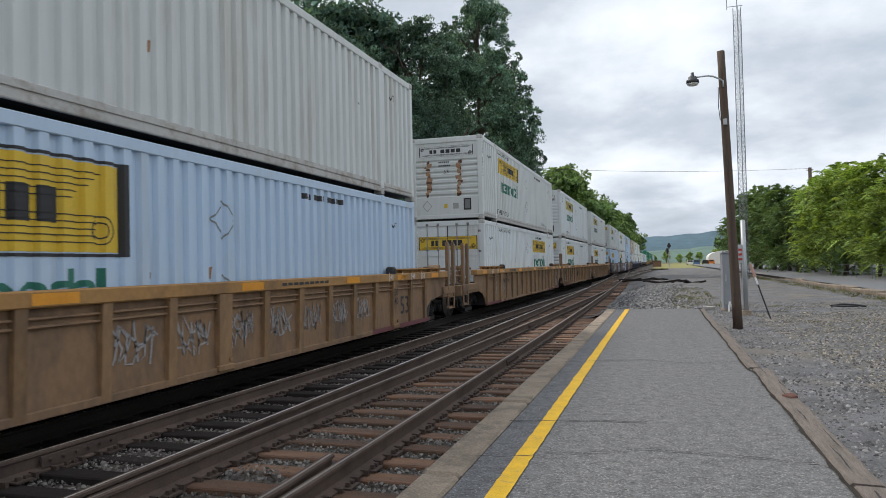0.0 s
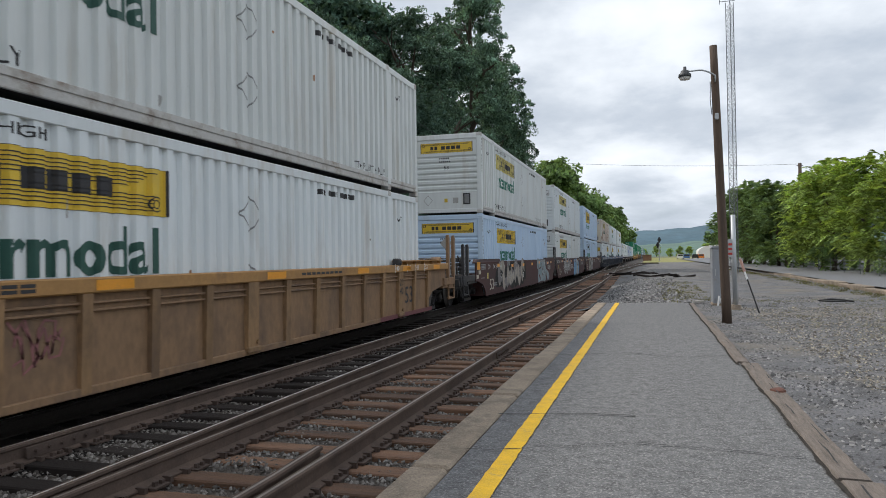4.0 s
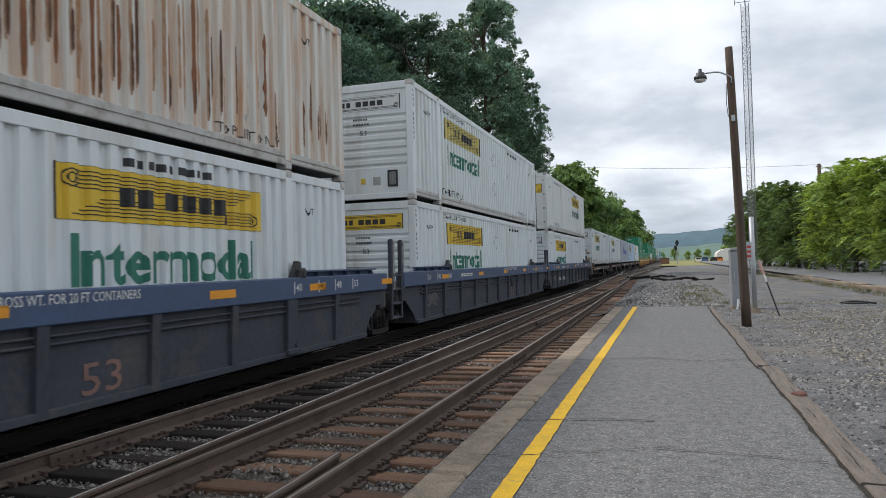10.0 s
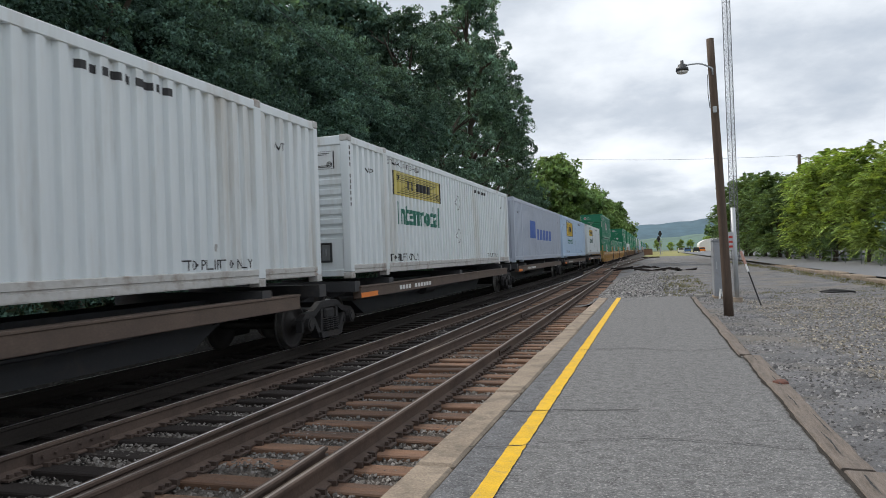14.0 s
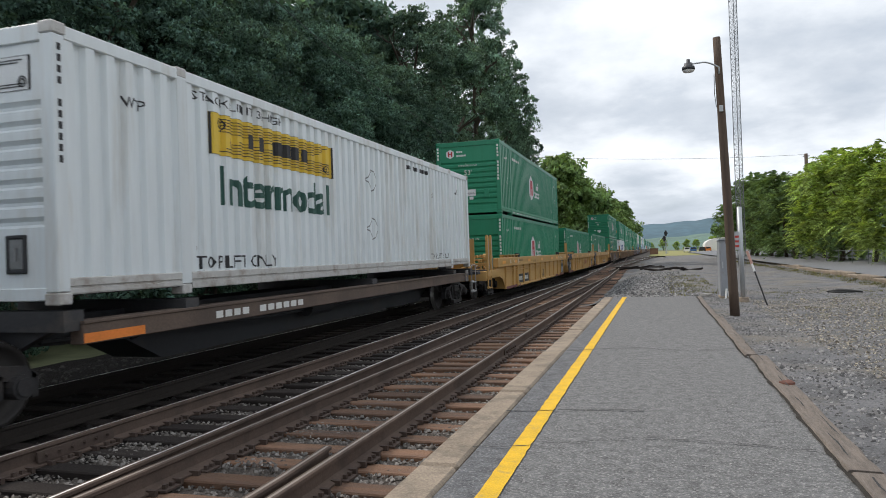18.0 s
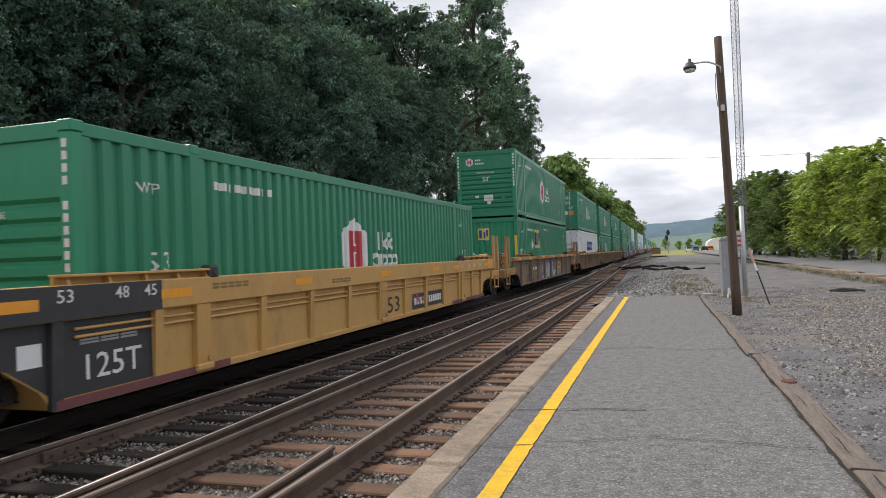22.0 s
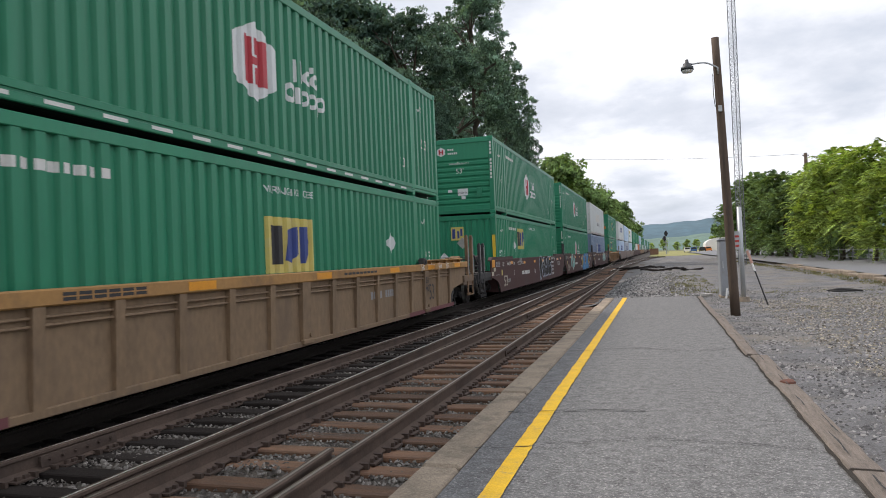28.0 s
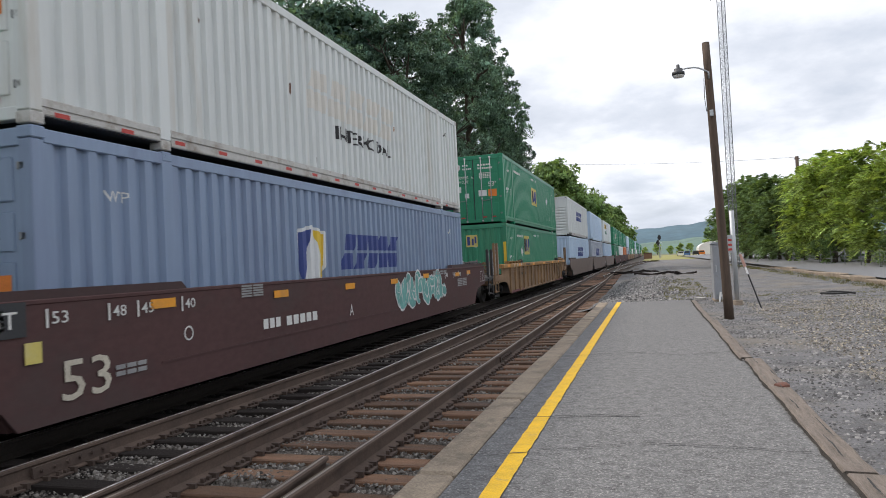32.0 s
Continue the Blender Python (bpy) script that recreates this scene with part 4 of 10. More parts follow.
def signal_cabinet():
    base = thing("signal_cabinet", (1.98, 23.1, YARD - 0.02), "tall grey steel signal cabinet on the gravel", "cabinet")
    bm = bmesh.new()
    box(bm, -0.27, 0.14, -0.35, 0.45, 0.06, 1.74, 0.02)
    part("body", bm, grey_box, base)
    bm = bmesh.new()
    prism(bm, [(-0.30, 1.74), (0.17, 1.74), (0.13, 1.79), (-0.26, 1.79)], -0.39, 0.49, "y")
    part("roof", bm, grey_box, base)
    bm = bmesh.new()
    box(bm, -0.23, 0.10, -0.375, -0.352, 0.2, 1.66, 0.008)
    door = part("door", bm, grey_box, base)
    bm = bmesh.new()
    rod(bm, (-0.19, -0.4, 0.9), (-0.19, -0.4, 1.1), 0.015)
    part("handle", bm, galvanised, door)
    bm = bmesh.new()
    box(bm, -0.29, 0.16, -0.37, 0.47, -0.1, 0.06, 0.01)
    part("plinth", bm, kerb_stone, base, "concrete plinth")


signal_cabinet()


def sign_post():
    base = thing("sign_post", (2.15, 21.0, YARD - 0.02), "grey steel post with a small sign in a concrete foot", "post")
    bm = bmesh.new()
    rod(bm, (0, 0, 0.1), (-0.02, 0, 2.62), 0.062, sides=14)
    part("post", bm, galvanised, base, smooth=True)
    bm = bmesh.new()
    rod(bm, (0, 0, -0.1), (0, 0, 0.14), 0.17, 0.15, 12)
    part("foot", bm, kerb_stone, base, "round concrete foot")
    bm = bmesh.new()
    box(bm, -0.17, -0.05, -0.05, -0.04, 1.45, 1.95, 0.004)
    sign = part("sign", bm, galvanised, base, "narrow grey sign")
    for k in range(3):
        bm = bmesh.new()
        box(bm, -0.16, -0.06, -0.057, -0.0505, 1.52 + 0.13 * k, 1.58 + 0.13 * k)
        part("sign_marking", bm, red_paint, sign, "faded red bar")


sign_post()


def marker_rod():
    base = thing("marker_rod", (2.62, 20.0, YARD - 0.03), "leaning black and white marker rod", "marker")
    top = Vector((-0.40, 0.35, 1.42))
    for name, a, b, r, m in (("rod", 0.0, 0.62, 0.02, black_paint), ("band", 0.62, 0.76, 0.024, white_paint), ("tip", 0.76, 1.0, 0.035, surface("faded_pink_paint", (0.42, 0.25, 0.21), 0.8))):
        bm = bmesh.new()
        rod(bm, top * a, top * b, r)
        part(name, bm, m, base)


marker_rod()


def lattice_mast():
    base = thing("lattice_mast", (6.25, 60, 0.1), "tall slender steel lattice radio mast", "mast")
    w, h = 0.33, 21.6
    feet = [(w * math.cos(a), w * math.sin(a)) for a in (0.5, 0.5 + math.tau / 3, 0.5 + 2 * math.tau / 3)]
    metal = surface("mast_steel", (0.20, 0.21, 0.23), 0.6, metal=0.4)
    for x, y in feet:
        bm = bmesh.new()
        rod(bm, (x, y, 0), (x, y, h), 0.03, sides=5)
        part("leg", bm, metal, base)
    bm = bmesh.new()
    z = 0.0
    while z < h - 0.4:
        for i in range(3):
            a, b = feet[i], feet[(i + 1) % 3]
            rod(bm, (*a, z), (*b, z + 0.42), 0.012, sides=3, caps=False)
            rod(bm, (*b, z), (*a, z + 0.42), 0.012, sides=3, caps=False)
            rod(bm, (*a, z), (*b, z), 0.012, sides=3, caps=False)
        z += 0.42
    part("lattice", bm, metal, base)
    bm = bmesh.new()
    rod(bm, (-0.75, 0, h + 0.1), (0.4, 0, h + 0.1), 0.025, sides=5)
    rod(bm, (-0.75, 0, h - 0.1), (-0.75, 0, h + 0.9), 0.025, sides=5)
    rod(bm, (0, 0, h - 0.2), (0, 0, h + 1.6), 0.03, sides=5)
    part("antenna", bm, metal, base)


lattice_mast()


def utility_pole(at, h, r, label):
    base = thing("utility_pole", at, label, "utility pole", "utility poles")
    bm = bmesh.new()
    rod(bm, (0, 0, 0), (0, 0, h), r * 1.25, r, 10)
    part("pole", bm, pole_wood, base, smooth=True)
    bm = bmesh.new()
    rod(bm, (-0.3, 0, h - 0.25), (0.3, 0, h - 0.25), 0.05, sides=6)
    part("bracket", bm, pole_wood, base)
    return base


utility_pole((14.75, 80, 0.2), 10.75, 0.17, "brown wooden utility pole rising behind the trees")
utility_pole((14.2, 120, 0.2), 12.7, 0.2, "short dark wooden utility pole behind the trees")


def overhead_wire():
    pts = []
    for k in range(41):
        u = k / 40
        pts.append((-14 + 28.7 * u, 80, 12.72 - 1.85 * u - 1.3 * 4 * u * (1 - u) * 0.28))
    bm = bmesh.new()
    pipe(bm, pts, 0.018, 4)
    tagged(part("overhead_wire", bm, black_paint, None), "thin black wire strung across the railway", "wire")
    bm = bmesh.new()
    pts = [(-12.5, 12 + 1.4 * k, 12.5 - 0.28 * k + 0.006 * k * k) for k in range(22)]
    pipe(bm, pts, 0.012, 4)
    tagged(part("overhead_wire", bm, black_paint, None), "thin black wire hanging before the dark trees", "wire")


overhead_wire()


def block_signal():
    base = thing("block_signal", (1.9, 200, 0.2), "tall railway signal mast beside the siding", "signal")
    bm = bmesh.new()
    rod(bm, (0, 0, 0), (0, 0, 6.0), 0.13, sides=8)
    part("mast", bm, galvanised, base)
    for x, z in ((0.1, 5.6), (-0.35, 4.2)):
        bm = bmesh.new()
        rod(bm, (x, -0.25, z), (x, -0.2, z), 0.5, sides=14)
        box(bm, x - 0.25, x + 0.25, -0.45, -0.2, z - 0.75, z + 0.75, 0.05)
        head = part("signal_head", bm, black_paint, base, "black signal head")
        for k in (-0.45, 0, 0.45):
            bm = bmesh.new()
            rod(bm, (x, -0.7, z + k), (x, -0.4, z + k), 0.13, sides=8)
            part("hood", bm, black_paint, head)
    bm = bmesh.new()
    box(bm, -0.6, 0.7, -0.4, 0.4, 3.1, 3.2)
    pipe(bm, [(-0.6, -0.4, 3.2), (-0.6, -0.4, 4.2), (0.7, -0.4, 4.2), (0.7, -0.4, 3.2)], 0.03, 4)
    part("platform", bm, galvanised, base)
    bm = bmesh.new()
    for k in range(9):
        rod(bm, (0.2, -0.2, 0.4 + 0.33 * k), (0.55, -0.2, 0.4 + 0.33 * k), 0.02, sides=4)
    rod(bm, (0.2, -0.2, 0), (0.2, -0.2, 3.2), 0.025, sides=4)
    rod(bm, (0.55, -0.2, 0), (0.55, -0.2, 3.2), 0.025, sides=4)
    part("ladder", bm, galvanised, base)
    box_ = thing("relay_box", (-1.2, 200, 0.15), "rusty brown relay box beside the signal", "cabinet")
    bm = bmesh.new()
    box(bm, -1.1, 1.1, -0.6, 0.6, 0, 1.5, 0.05)
    part("body", bm, surface("rusty_box", (0.2, 0.11, 0.07), 0.8, vary=0.3), box_)
    bm = bmesh.new()
    prism(bm, [(-1.2, 1.5), (1.2, 1.5), (1.1, 1.7), (-1.1, 1.7)], -0.7, 0.7, "y")
    part("roof", bm, surface("rusty_roof", (0.16, 0.1, 0.07), 0.8, vary=0.3), box_)


block_signal()


def far_yard():
    """What stands at the far end of the yard."""
    shed = thing("shed", (21.5, 260, 0.1), "white arched storage shed at the end of the yard", "shed")
    bm = bmesh.new()
    arch = [(-6, 0), (6, 0)] + [(6 * math.cos(a), 2.6 + 2.2 * math.sin(a)) for a in [k * math.pi / 10 for k in range(11)]]
    prism(bm, arch, 0, 14, "y")
    part("shell", bm, white_paint, shed)
    bm = bmesh.new()
    prism(bm, [(-2.2, 0), (5.2, 0), (5.2, 2.4), (4, 3.2), (-2.2, 3.2)], -0.1, -0.02, "y")
    part("door", bm, grey_box, shed, "grey sheet door")
    for x, m, label in ((7.2, white_paint, "small white pickup truck"), (9.0, surface("car_blue_body", (0.05, 0.13, 0.33), 0.4), "small blue parked car"), (11.6, black_paint, "small dark parked van"), (13.2, orange_paint, "orange track machine")):
        car = thing("parked_vehicle", (x * 1.12 + 1.2, 255, 0.15), label + " at the end of the yard", "vehicle", "vehicles in the far yard")
        bm = bmesh.new()
        prism(bm, [(-1.0, 0.35), (1.0, 0.35), (1.0, 1.0), (0.75, 1.65), (-0.75, 1.65), (-1.0, 1.0)], -2, 2, "y")
        part("body", bm, m, car)
        for sx in (-0.95, 0.95):
            for sy in (-1.3, 1.3):
                bm = bmesh.new()
                rod(bm, (sx - 0.1, sy, 0.33), (sx + 0.1, sy, 0.33), 0.33, sides=12)
                part("wheel", bm, black_paint, car)
        bm = bmesh.new()
        prism(bm, [(-0.85, 1.05), (0.85, 1.05), (0.68, 1.55), (-0.68, 1.55)], -2.03, -2.004, "y")
        part("window", bm, car_black, car)


far_yard()


def hills():
    def ridge(name, y, xs, heights, material, label):
        xs_ = spread(xs[0], xs[-1], 12)
        verts, faces = [], []
        for x in xs_:
            h = float(np.interp(x, xs, heights)) + 3.5 * noise.noise(Vector((x * 0.02, y, 0))) + 1.6 * noise.noise(Vector((x * 0.09, y, 4)))
            verts += [(x, y - 500, -2), (x, y - 150, h * 0.62 + 3 * noise.noise(Vector((x * 0.03, 7, 1)))), (x, y, h), (x, y + 300, -2)]
        for i in range(len(xs_) - 1):
            for k in range(3):
                a = i * 4 + k
                faces.append((a, a + 4, a + 5, a + 1))
        me = bpy.data.meshes.new(name)
        me.from_pydata(verts, [], faces)
        me.shade_smooth()
        me.materials.append(None)
        tagged(put(name, me, material), label, "hill", kind="structure")

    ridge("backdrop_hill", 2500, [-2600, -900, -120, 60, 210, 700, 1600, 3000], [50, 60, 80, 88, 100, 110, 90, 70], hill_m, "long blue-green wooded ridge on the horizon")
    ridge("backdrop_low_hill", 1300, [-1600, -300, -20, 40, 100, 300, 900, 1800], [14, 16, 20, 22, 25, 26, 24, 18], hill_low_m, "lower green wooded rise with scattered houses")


hills()

# ---- trees ----
def tris_to_mesh(name, co):
    """Loose triangles, given as an array of their corners."""
    count = len(co)
    me = bpy.data.meshes.new(name)
    me.vertices.add(count * 3)
    me.vertices.foreach_set("co", co.reshape(-1))
    me.loops.add(count * 3)
    me.loops.foreach_set("vertex_index", np.arange(count * 3))
    me.polygons.add(count)
    me.polygons.foreach_set("loop_start", np.arange(0, count * 3, 3))
    me.update(calc_edges=True)
    me.materials.append(None)
    return me


def unit(v):
    return v / np.linalg.norm(v, axis=1)[:, None]


def clumps_on(lobes, total, r):
    """Places on the outside of the lobes, and the way each faces."""
    pick = r.choice(len(lobes), total, p=(lobes[:, 3] ** 2) / (lobes[:, 3] ** 2).sum())
    d = unit(r.normal(size=(total, 3)) + np.array([0, 0, 0.25]))
    return lobes[pick, :3] + d * (lobes[pick, 3] * (0.55 + 0.55 * r.rand(total)))[:, None] * np.array([1, 1, 0.85]), d


def leaf_mesh(name, lobes, count, size, clump, per, seed):
    """Leaves in domed clumps on uneven lobes: each clump faces outwards and up, with gaps between."""
    r = np.random.RandomState(seed)
    centres, d = clumps_on(np.array(lobes, float), count // per, r)
    face = unit(d + np.array([0, 0, 0.7]))
    wide = clump * (0.5 + 0.9 * r.rand(len(centres)))
    which = r.randint(len(centres), size=count)
    e = unit(r.normal(size=(count, 3)) + face[which] * 0.9)
    at = centres[which] + e * (wide[which] * (0.35 + 0.75 * r.rand(count) ** 0.6))[:, None] * np.array([1, 1, 0.6])
    n = unit(e * 0.6 + face[which] * 0.5 + r.normal(size=(count, 3)) * 0.7)
    u = unit(np.cross(n, r.normal(size=(count, 3))))
    w = np.cross(n, u)
    s = (size * (0.6 + 0.8 * r.rand(count)))[:, None]
    return tris_to_mesh(name, np.stack([at - u * s + w * s * 0.55, at + u * s, at - u * s * 0.7 - w * s * 0.65], 1))


def frond_mesh(name, lobes, count, seed):
    """Long drooping compound leaves, each a stalk with leaflets in pairs."""
    r = np.random.RandomState(seed)
    at, d = clumps_on(np.array(lobes, float), count, r)
    flat = unit(d * np.array([1, 1, 0.45]) + np.array([0, 0, 0.42]) + r.normal(size=(count, 3)) * 0.45)
    side = unit(np.cross(flat, np.array([0, 0, 1.0]) + r.normal(size=(count, 3)) * 0.25))
    long = (0.55 + 0.55 * r.rand(count))[:, None]
    tris = []
    for k in range(8):
        v = (k + 0.6) / 8
        p = at + flat * long * v - np.array([0, 0, 0.5]) * long * v * v
        size = long * (0.30 - 0.16 * abs(v - 0.4)) * (0.8 + 0.4 * r.rand(count)[:, None])
        for way in (-1, 1):
            tip = p + side * way * size + flat * size * 0.5 - np.array([0, 0, 0.35]) * size + r.normal(size=(count, 3)) * 0.02
            tris.append(np.stack([p - flat * size * 0.22, p + flat * size * 0.30, tip], 1))
    return tris_to_mesh(name, np.concatenate(tris))


def trunk_mesh(h, r, crown_at, seed):
    q = random.Random(seed)
    bm = bmesh.new()
    p = Vector((0, 0, -0.3))
    for k in range(6):
        n = p + Vector((q.uniform(-0.15, 0.15), q.uniform(-0.15, 0.15), h / 6))
        rod(bm, p, n, r * (1 - k / 7), r * (1 - (k + 1) / 7), 9, caps=False)
        if k >= 1:
            for _ in range(2 if k < 5 else 3):
                a = q.uniform(0, 6.28)
                end = n + Vector((math.cos(a), math.sin(a), q.uniform(0.5, 1.1))) * h * q.uniform(0.14, 0.25)
                mid = (n + end) / 2 + Vector((q.uniform(-0.3, 0.3), q.uniform(-0.3, 0.3), 0.3))
                rod(bm, n, mid, r * 0.4, r * 0.25, 6, caps=False)
                rod(bm, mid, end, r * 0.25, r * 0.06, 5, caps=False)
                for _ in range(2):
                    tip = mid + Vector((q.uniform(-1, 1), q.uniform(-1, 1), q.uniform(0.2, 1))) * h * 0.09
                    rod(bm, mid, tip, r * 0.14, r * 0.03, 4, caps=False)
        p = n
    return mesh_from(bm, "trunk", True)


def crown_lobes(seed, h, wide, low, n):
    q = random.Random(seed)
    out = []
    for _ in range(n):
        z = low + (h - low) * q.random() ** 0.8
        reach = wide * (0.35 + 0.65 * math.sin(min(1.0, (z - low) / (h - low) * 0.9 + 0.15) * math.pi))
        a, d = q.uniform(0, 6.28), reach * q.random() ** 0.6
        out.append((d * math.cos(a), d * math.sin(a), z, q.uniform(0.20, 0.40) * wide * (0.75 if n > 60 else 1)))
    return out


TREES = {}


def plant(kind, at, scale, turn, label, group, leaves):
    """A tree: trunk with limbs and a crown of leaves. Trees of a kind share their meshes."""
    if kind not in TREES:
        style, seed = kind.split("_")
        seed = int(seed)
        h, wide, low, lobes, count, size, clump, per = {"wood": (13, 4.4, 1.0, 44, 70000, 0.068, 0.40, 60), "deep": (13, 4.8, 0.6, 44, 30000, 0.15, 0.8, 60), "tall": (23, 5.4, 1.5, 70, 64000, 0.115, 0.50, 60), "edge": (8, 3.2, 1.1, 26, 1300, 0.13, 0, 0), "far": (11, 4.5, 1.0, 24, 9000, 0.27, 0.9, 45), "shrub": (3, 2.2, 0.1, 14, 22000, 0.045, 0.26, 90)}[style]
        places = crown_lobes(seed, h, wide, low, lobes)
        crown = frond_mesh("crown", places, count, seed) if style == "edge" else leaf_mesh("crown", places, count, size, clump, per, seed)
        TREES[kind] = (trunk_mesh(h * 0.8, 0.03 * h ** 0.9 + 0.03, low, seed), crown)
    base = thing("tree" if not kind.startswith("shrub") else "shrub", at, label, "tree" if not kind.startswith("shrub") else "shrub", group)
    base.scale = scale if isinstance(scale, tuple) else (scale,) * 3
    base.rotation_euler = (0, 0, turn)
    trunk, crown = TREES[kind]
    put("trunk", trunk, bark, base)
    put("crown", crown, leaves, base)
    return base


def plant_all():
    q = random.Random(21)
    # The dark wood behind the train: a ragged front row and a taller back row.
    for k in range(10):
        y = 6 + k * 4.9 + q.uniform(-1.2, 1.2)
        s = 1.0 + 0.2 * (y / 50) + q.uniform(-0.08, 0.12)
        plant(f"wood_{k % 4}", (-19 + q.uniform(-1.2, 1.0), y, -0.2), s, q.uniform(0, 6.28), "tall dark green broadleaf tree beside the railway", "trees of the dark wood", leaf_shaded)
    for k in range(9):
        y = 8 + k * 7.0 + q.uniform(-1.5, 1.5)
        plant(f"deep_{(k + 1) % 3}", (-27 + q.uniform(-2, 2), y, 0.6), 1.35 + 0.35 * min(1, y / 60) + q.uniform(-0.1, 0.15), q.uniform(0, 6.28), "tall dark green broadleaf tree deep in the wood", "trees of the dark wood", leaf_shaded)
    for k in range(7):
        plant(f"deep_{k % 3}", (-35 + q.uniform(-1, 1), 4 + k * 6.5, 0.6), 1.5 + q.uniform(-0.1, 0.2), q.uniform(0, 6.28), "tall dark green broadleaf tree deep in the wood", "trees of the dark wood", leaf_shaded)
    for k in range(22):
        plant(f"shrub_{k % 2}", (-14.2 + q.uniform(-0.8, 0.6), 4 + k * 3.4 + q.uniform(-1, 1), -0.25), q.uniform(0.9, 1.5), q.uniform(0, 6.28), "dark green shrub at the wood's edge", "shrubs at the wood's edge", leaf_shaded)
    for k, (x, y, tall) in enumerate(((-20.0, 56, 0.98), (-19.5, 66, 1.04), (-18.8, 75, (1.13, 1.13, 1.32)), (-19.4, 84, (1.2, 1.2, 1.2)), (-18.6, 95, 0.88), (-19.2, 106, 0.76), (-19.2, 117, 0.62))):
        plant(f"tall_{k % 3}", (x, y, 0), tall, k * 2.0, "very tall dark broadleaf tree at the wood's end", "trees of the dark wood", leaf_hazed)
    # Trees farther along the line, their leaf colour lightened for haze.
    for k in range(14):
        y = 118 + k * 24 + q.uniform(-5, 5)
        plant(f"far_{k % 3}", (-17.5 - 0.012 * (y - 118) + q.uniform(-2, 2), y, 0), 1.42 + 0.0025 * (y - 118) + q.uniform(-0.1, 0.1), q.uniform(0, 6.28), "mid-green tree along the railway, leaf colour lightened by haze", "trees along the line", leaf_far_hazed)
    # Bright row behind the road.
    for k in range(12):
        y = 41 + k * 5.6 + q.uniform(-1, 1)
        h = (0.74 + 0.0072 * (y - 41)) * (0.87 if 67 < y < 84 else 1.0)
        bright = k < 5
        plant(f"edge_{k % 3}", (13.6 + q.uniform(-0.8, 0.8) - 0.014 * (y - 41), y, 0.3), h * q.uniform(0.9, 1.08), q.uniform(0, 6.28),
              "bright yellow-green bushy tree behind the road" if bright else "mid-green bushy tree behind the road", "trees behind the road", leaf_light if bright else leaf_mid)
    for k in range(5):
        plant(f"shrub_{k % 2}", (12.9 + q.uniform(-0.4, 0.5), 43 + k * 13, 0.35), q.uniform(0.6, 0.9), q.uniform(0, 6.28), "low green shrub at the road's edge", "shrubs by the road", leaf_mid)
    for k in range(10):
        plant(f"edge_{k % 3}", (20 + q.uniform(-2, 2), 36 + k * 8, 0.3), q.uniform(0.75, 0.95), q.uniform(0, 6.28), "mid-green bushy tree farther behind the road", "trees behind the road", leaf_mid)
    for x, y, s in ((26, 300, 1.3), (34, 320, 1.5), (30, 290, 1.2)):
        plant("far_1", (x, y, 0), s, x, "round green tree at the end of the yard", "trees at the yard's end", leaf_mid)
    # These take the light leaves, so the pale colour stands in for haze.
    for k in range(12):
        plant(f"far_{k % 3}", (-40 + k * 9 + q.uniform(-3, 3), 620 + q.uniform(-60, 90), 0), q.uniform(0.55, 0.95), q.uniform(0, 6.28), "pale green tree in the distance, leaf colour hazed", "trees at the yard's end", leaf_light)


plant_all()


def weeds(name, count, area, h, label, seed):
    r = np.random.RandomState(seed)
    x0, x1, y0, y1 = area
    tufts = np.stack([x0 + (x1 - x0) * r.rand(count // 12 + 1), y0 + (y1 - y0) * r.rand(count // 12 + 1)], 1)
    which = r.randint(len(tufts), size=count)
    at = tufts[which] + r.normal(size=(count, 2)) * 0.07
    lean = r.normal(size=(count, 2)) * 0.05
    up = h * (0.4 + 0.8 * r.rand(count))
    wide = r.normal(size=(count, 2))
    wide = wide / np.linalg.norm(wide, axis=1)[:, None] * 0.008
    z = np.full(count, YARD - 0.03)
    co = np.stack([np.c_[at - wide, z], np.c_[at + wide, z], np.c_[at + lean, z + up]], 1)
    me = bpy.data.meshes.new(name)
    me.vertices.add(count * 3)
    me.vertices.foreach_set("co", co.reshape(-1))
    me.loops.add(count * 3)
    me.loops.foreach_set("vertex_index", np.arange(count * 3))
    me.polygons.add(count)
    me.polygons.foreach_set("loop_start", np.arange(0, count * 3, 3))
    me.update(calc_edges=True)
    me.materials.append(None)
    tagged(put(name, me, weed_m), label, "weeds", kind="stuff")


weeds("yard_weeds", 4000, (3.2, 6.8, 9, 26), 0.045, "sparse low weeds in the gravel", 2)
weeds("kerb_weeds", 6000, (7.0, 7.9, 20, 75), 0.12, "dry weeds along the kerb", 3)
weeds("apron_weeds", 1800, (0.3, 2.0, 24, 42), 0.10, "dry weeds beyond the platform", 4)


def road_fence():
    base = thing("road_fence", (0, 0, 0), "low two-rail pale wire fence before the bushes", "fence")
    post = shape("post/f", lambda bm: rod(bm, (0, 0, 0), (0, 0, 1.0), 0.022, sides=6))
    for k in range(7):
        put("post", post, fence_grey, base, (11.7, 36 + 3.6 * k, 0.36))
    for z in (0.75, 1.2):
        bm = bmesh.new()
        rod(bm, (11.7, 36, z), (11.7, 57.6, z), 0.012, sides=4)
        part("rail", bm, fence_grey, base)


fence_grey = surface("weathered_fence_steel", (0.17, 0.19, 0.18), 0.7, vary=0.3, metal=0.2)
road_fence()

# ---- containers ----
LONG, WIDE, HIGH = 16.18, 2.59, 2.896
HALF = WIDE / 2
PANELS = [(0.16, 1.93, 6), (2.13, 14.05, 42), (14.25, 16.02, 6)]
DEEP = 0.055


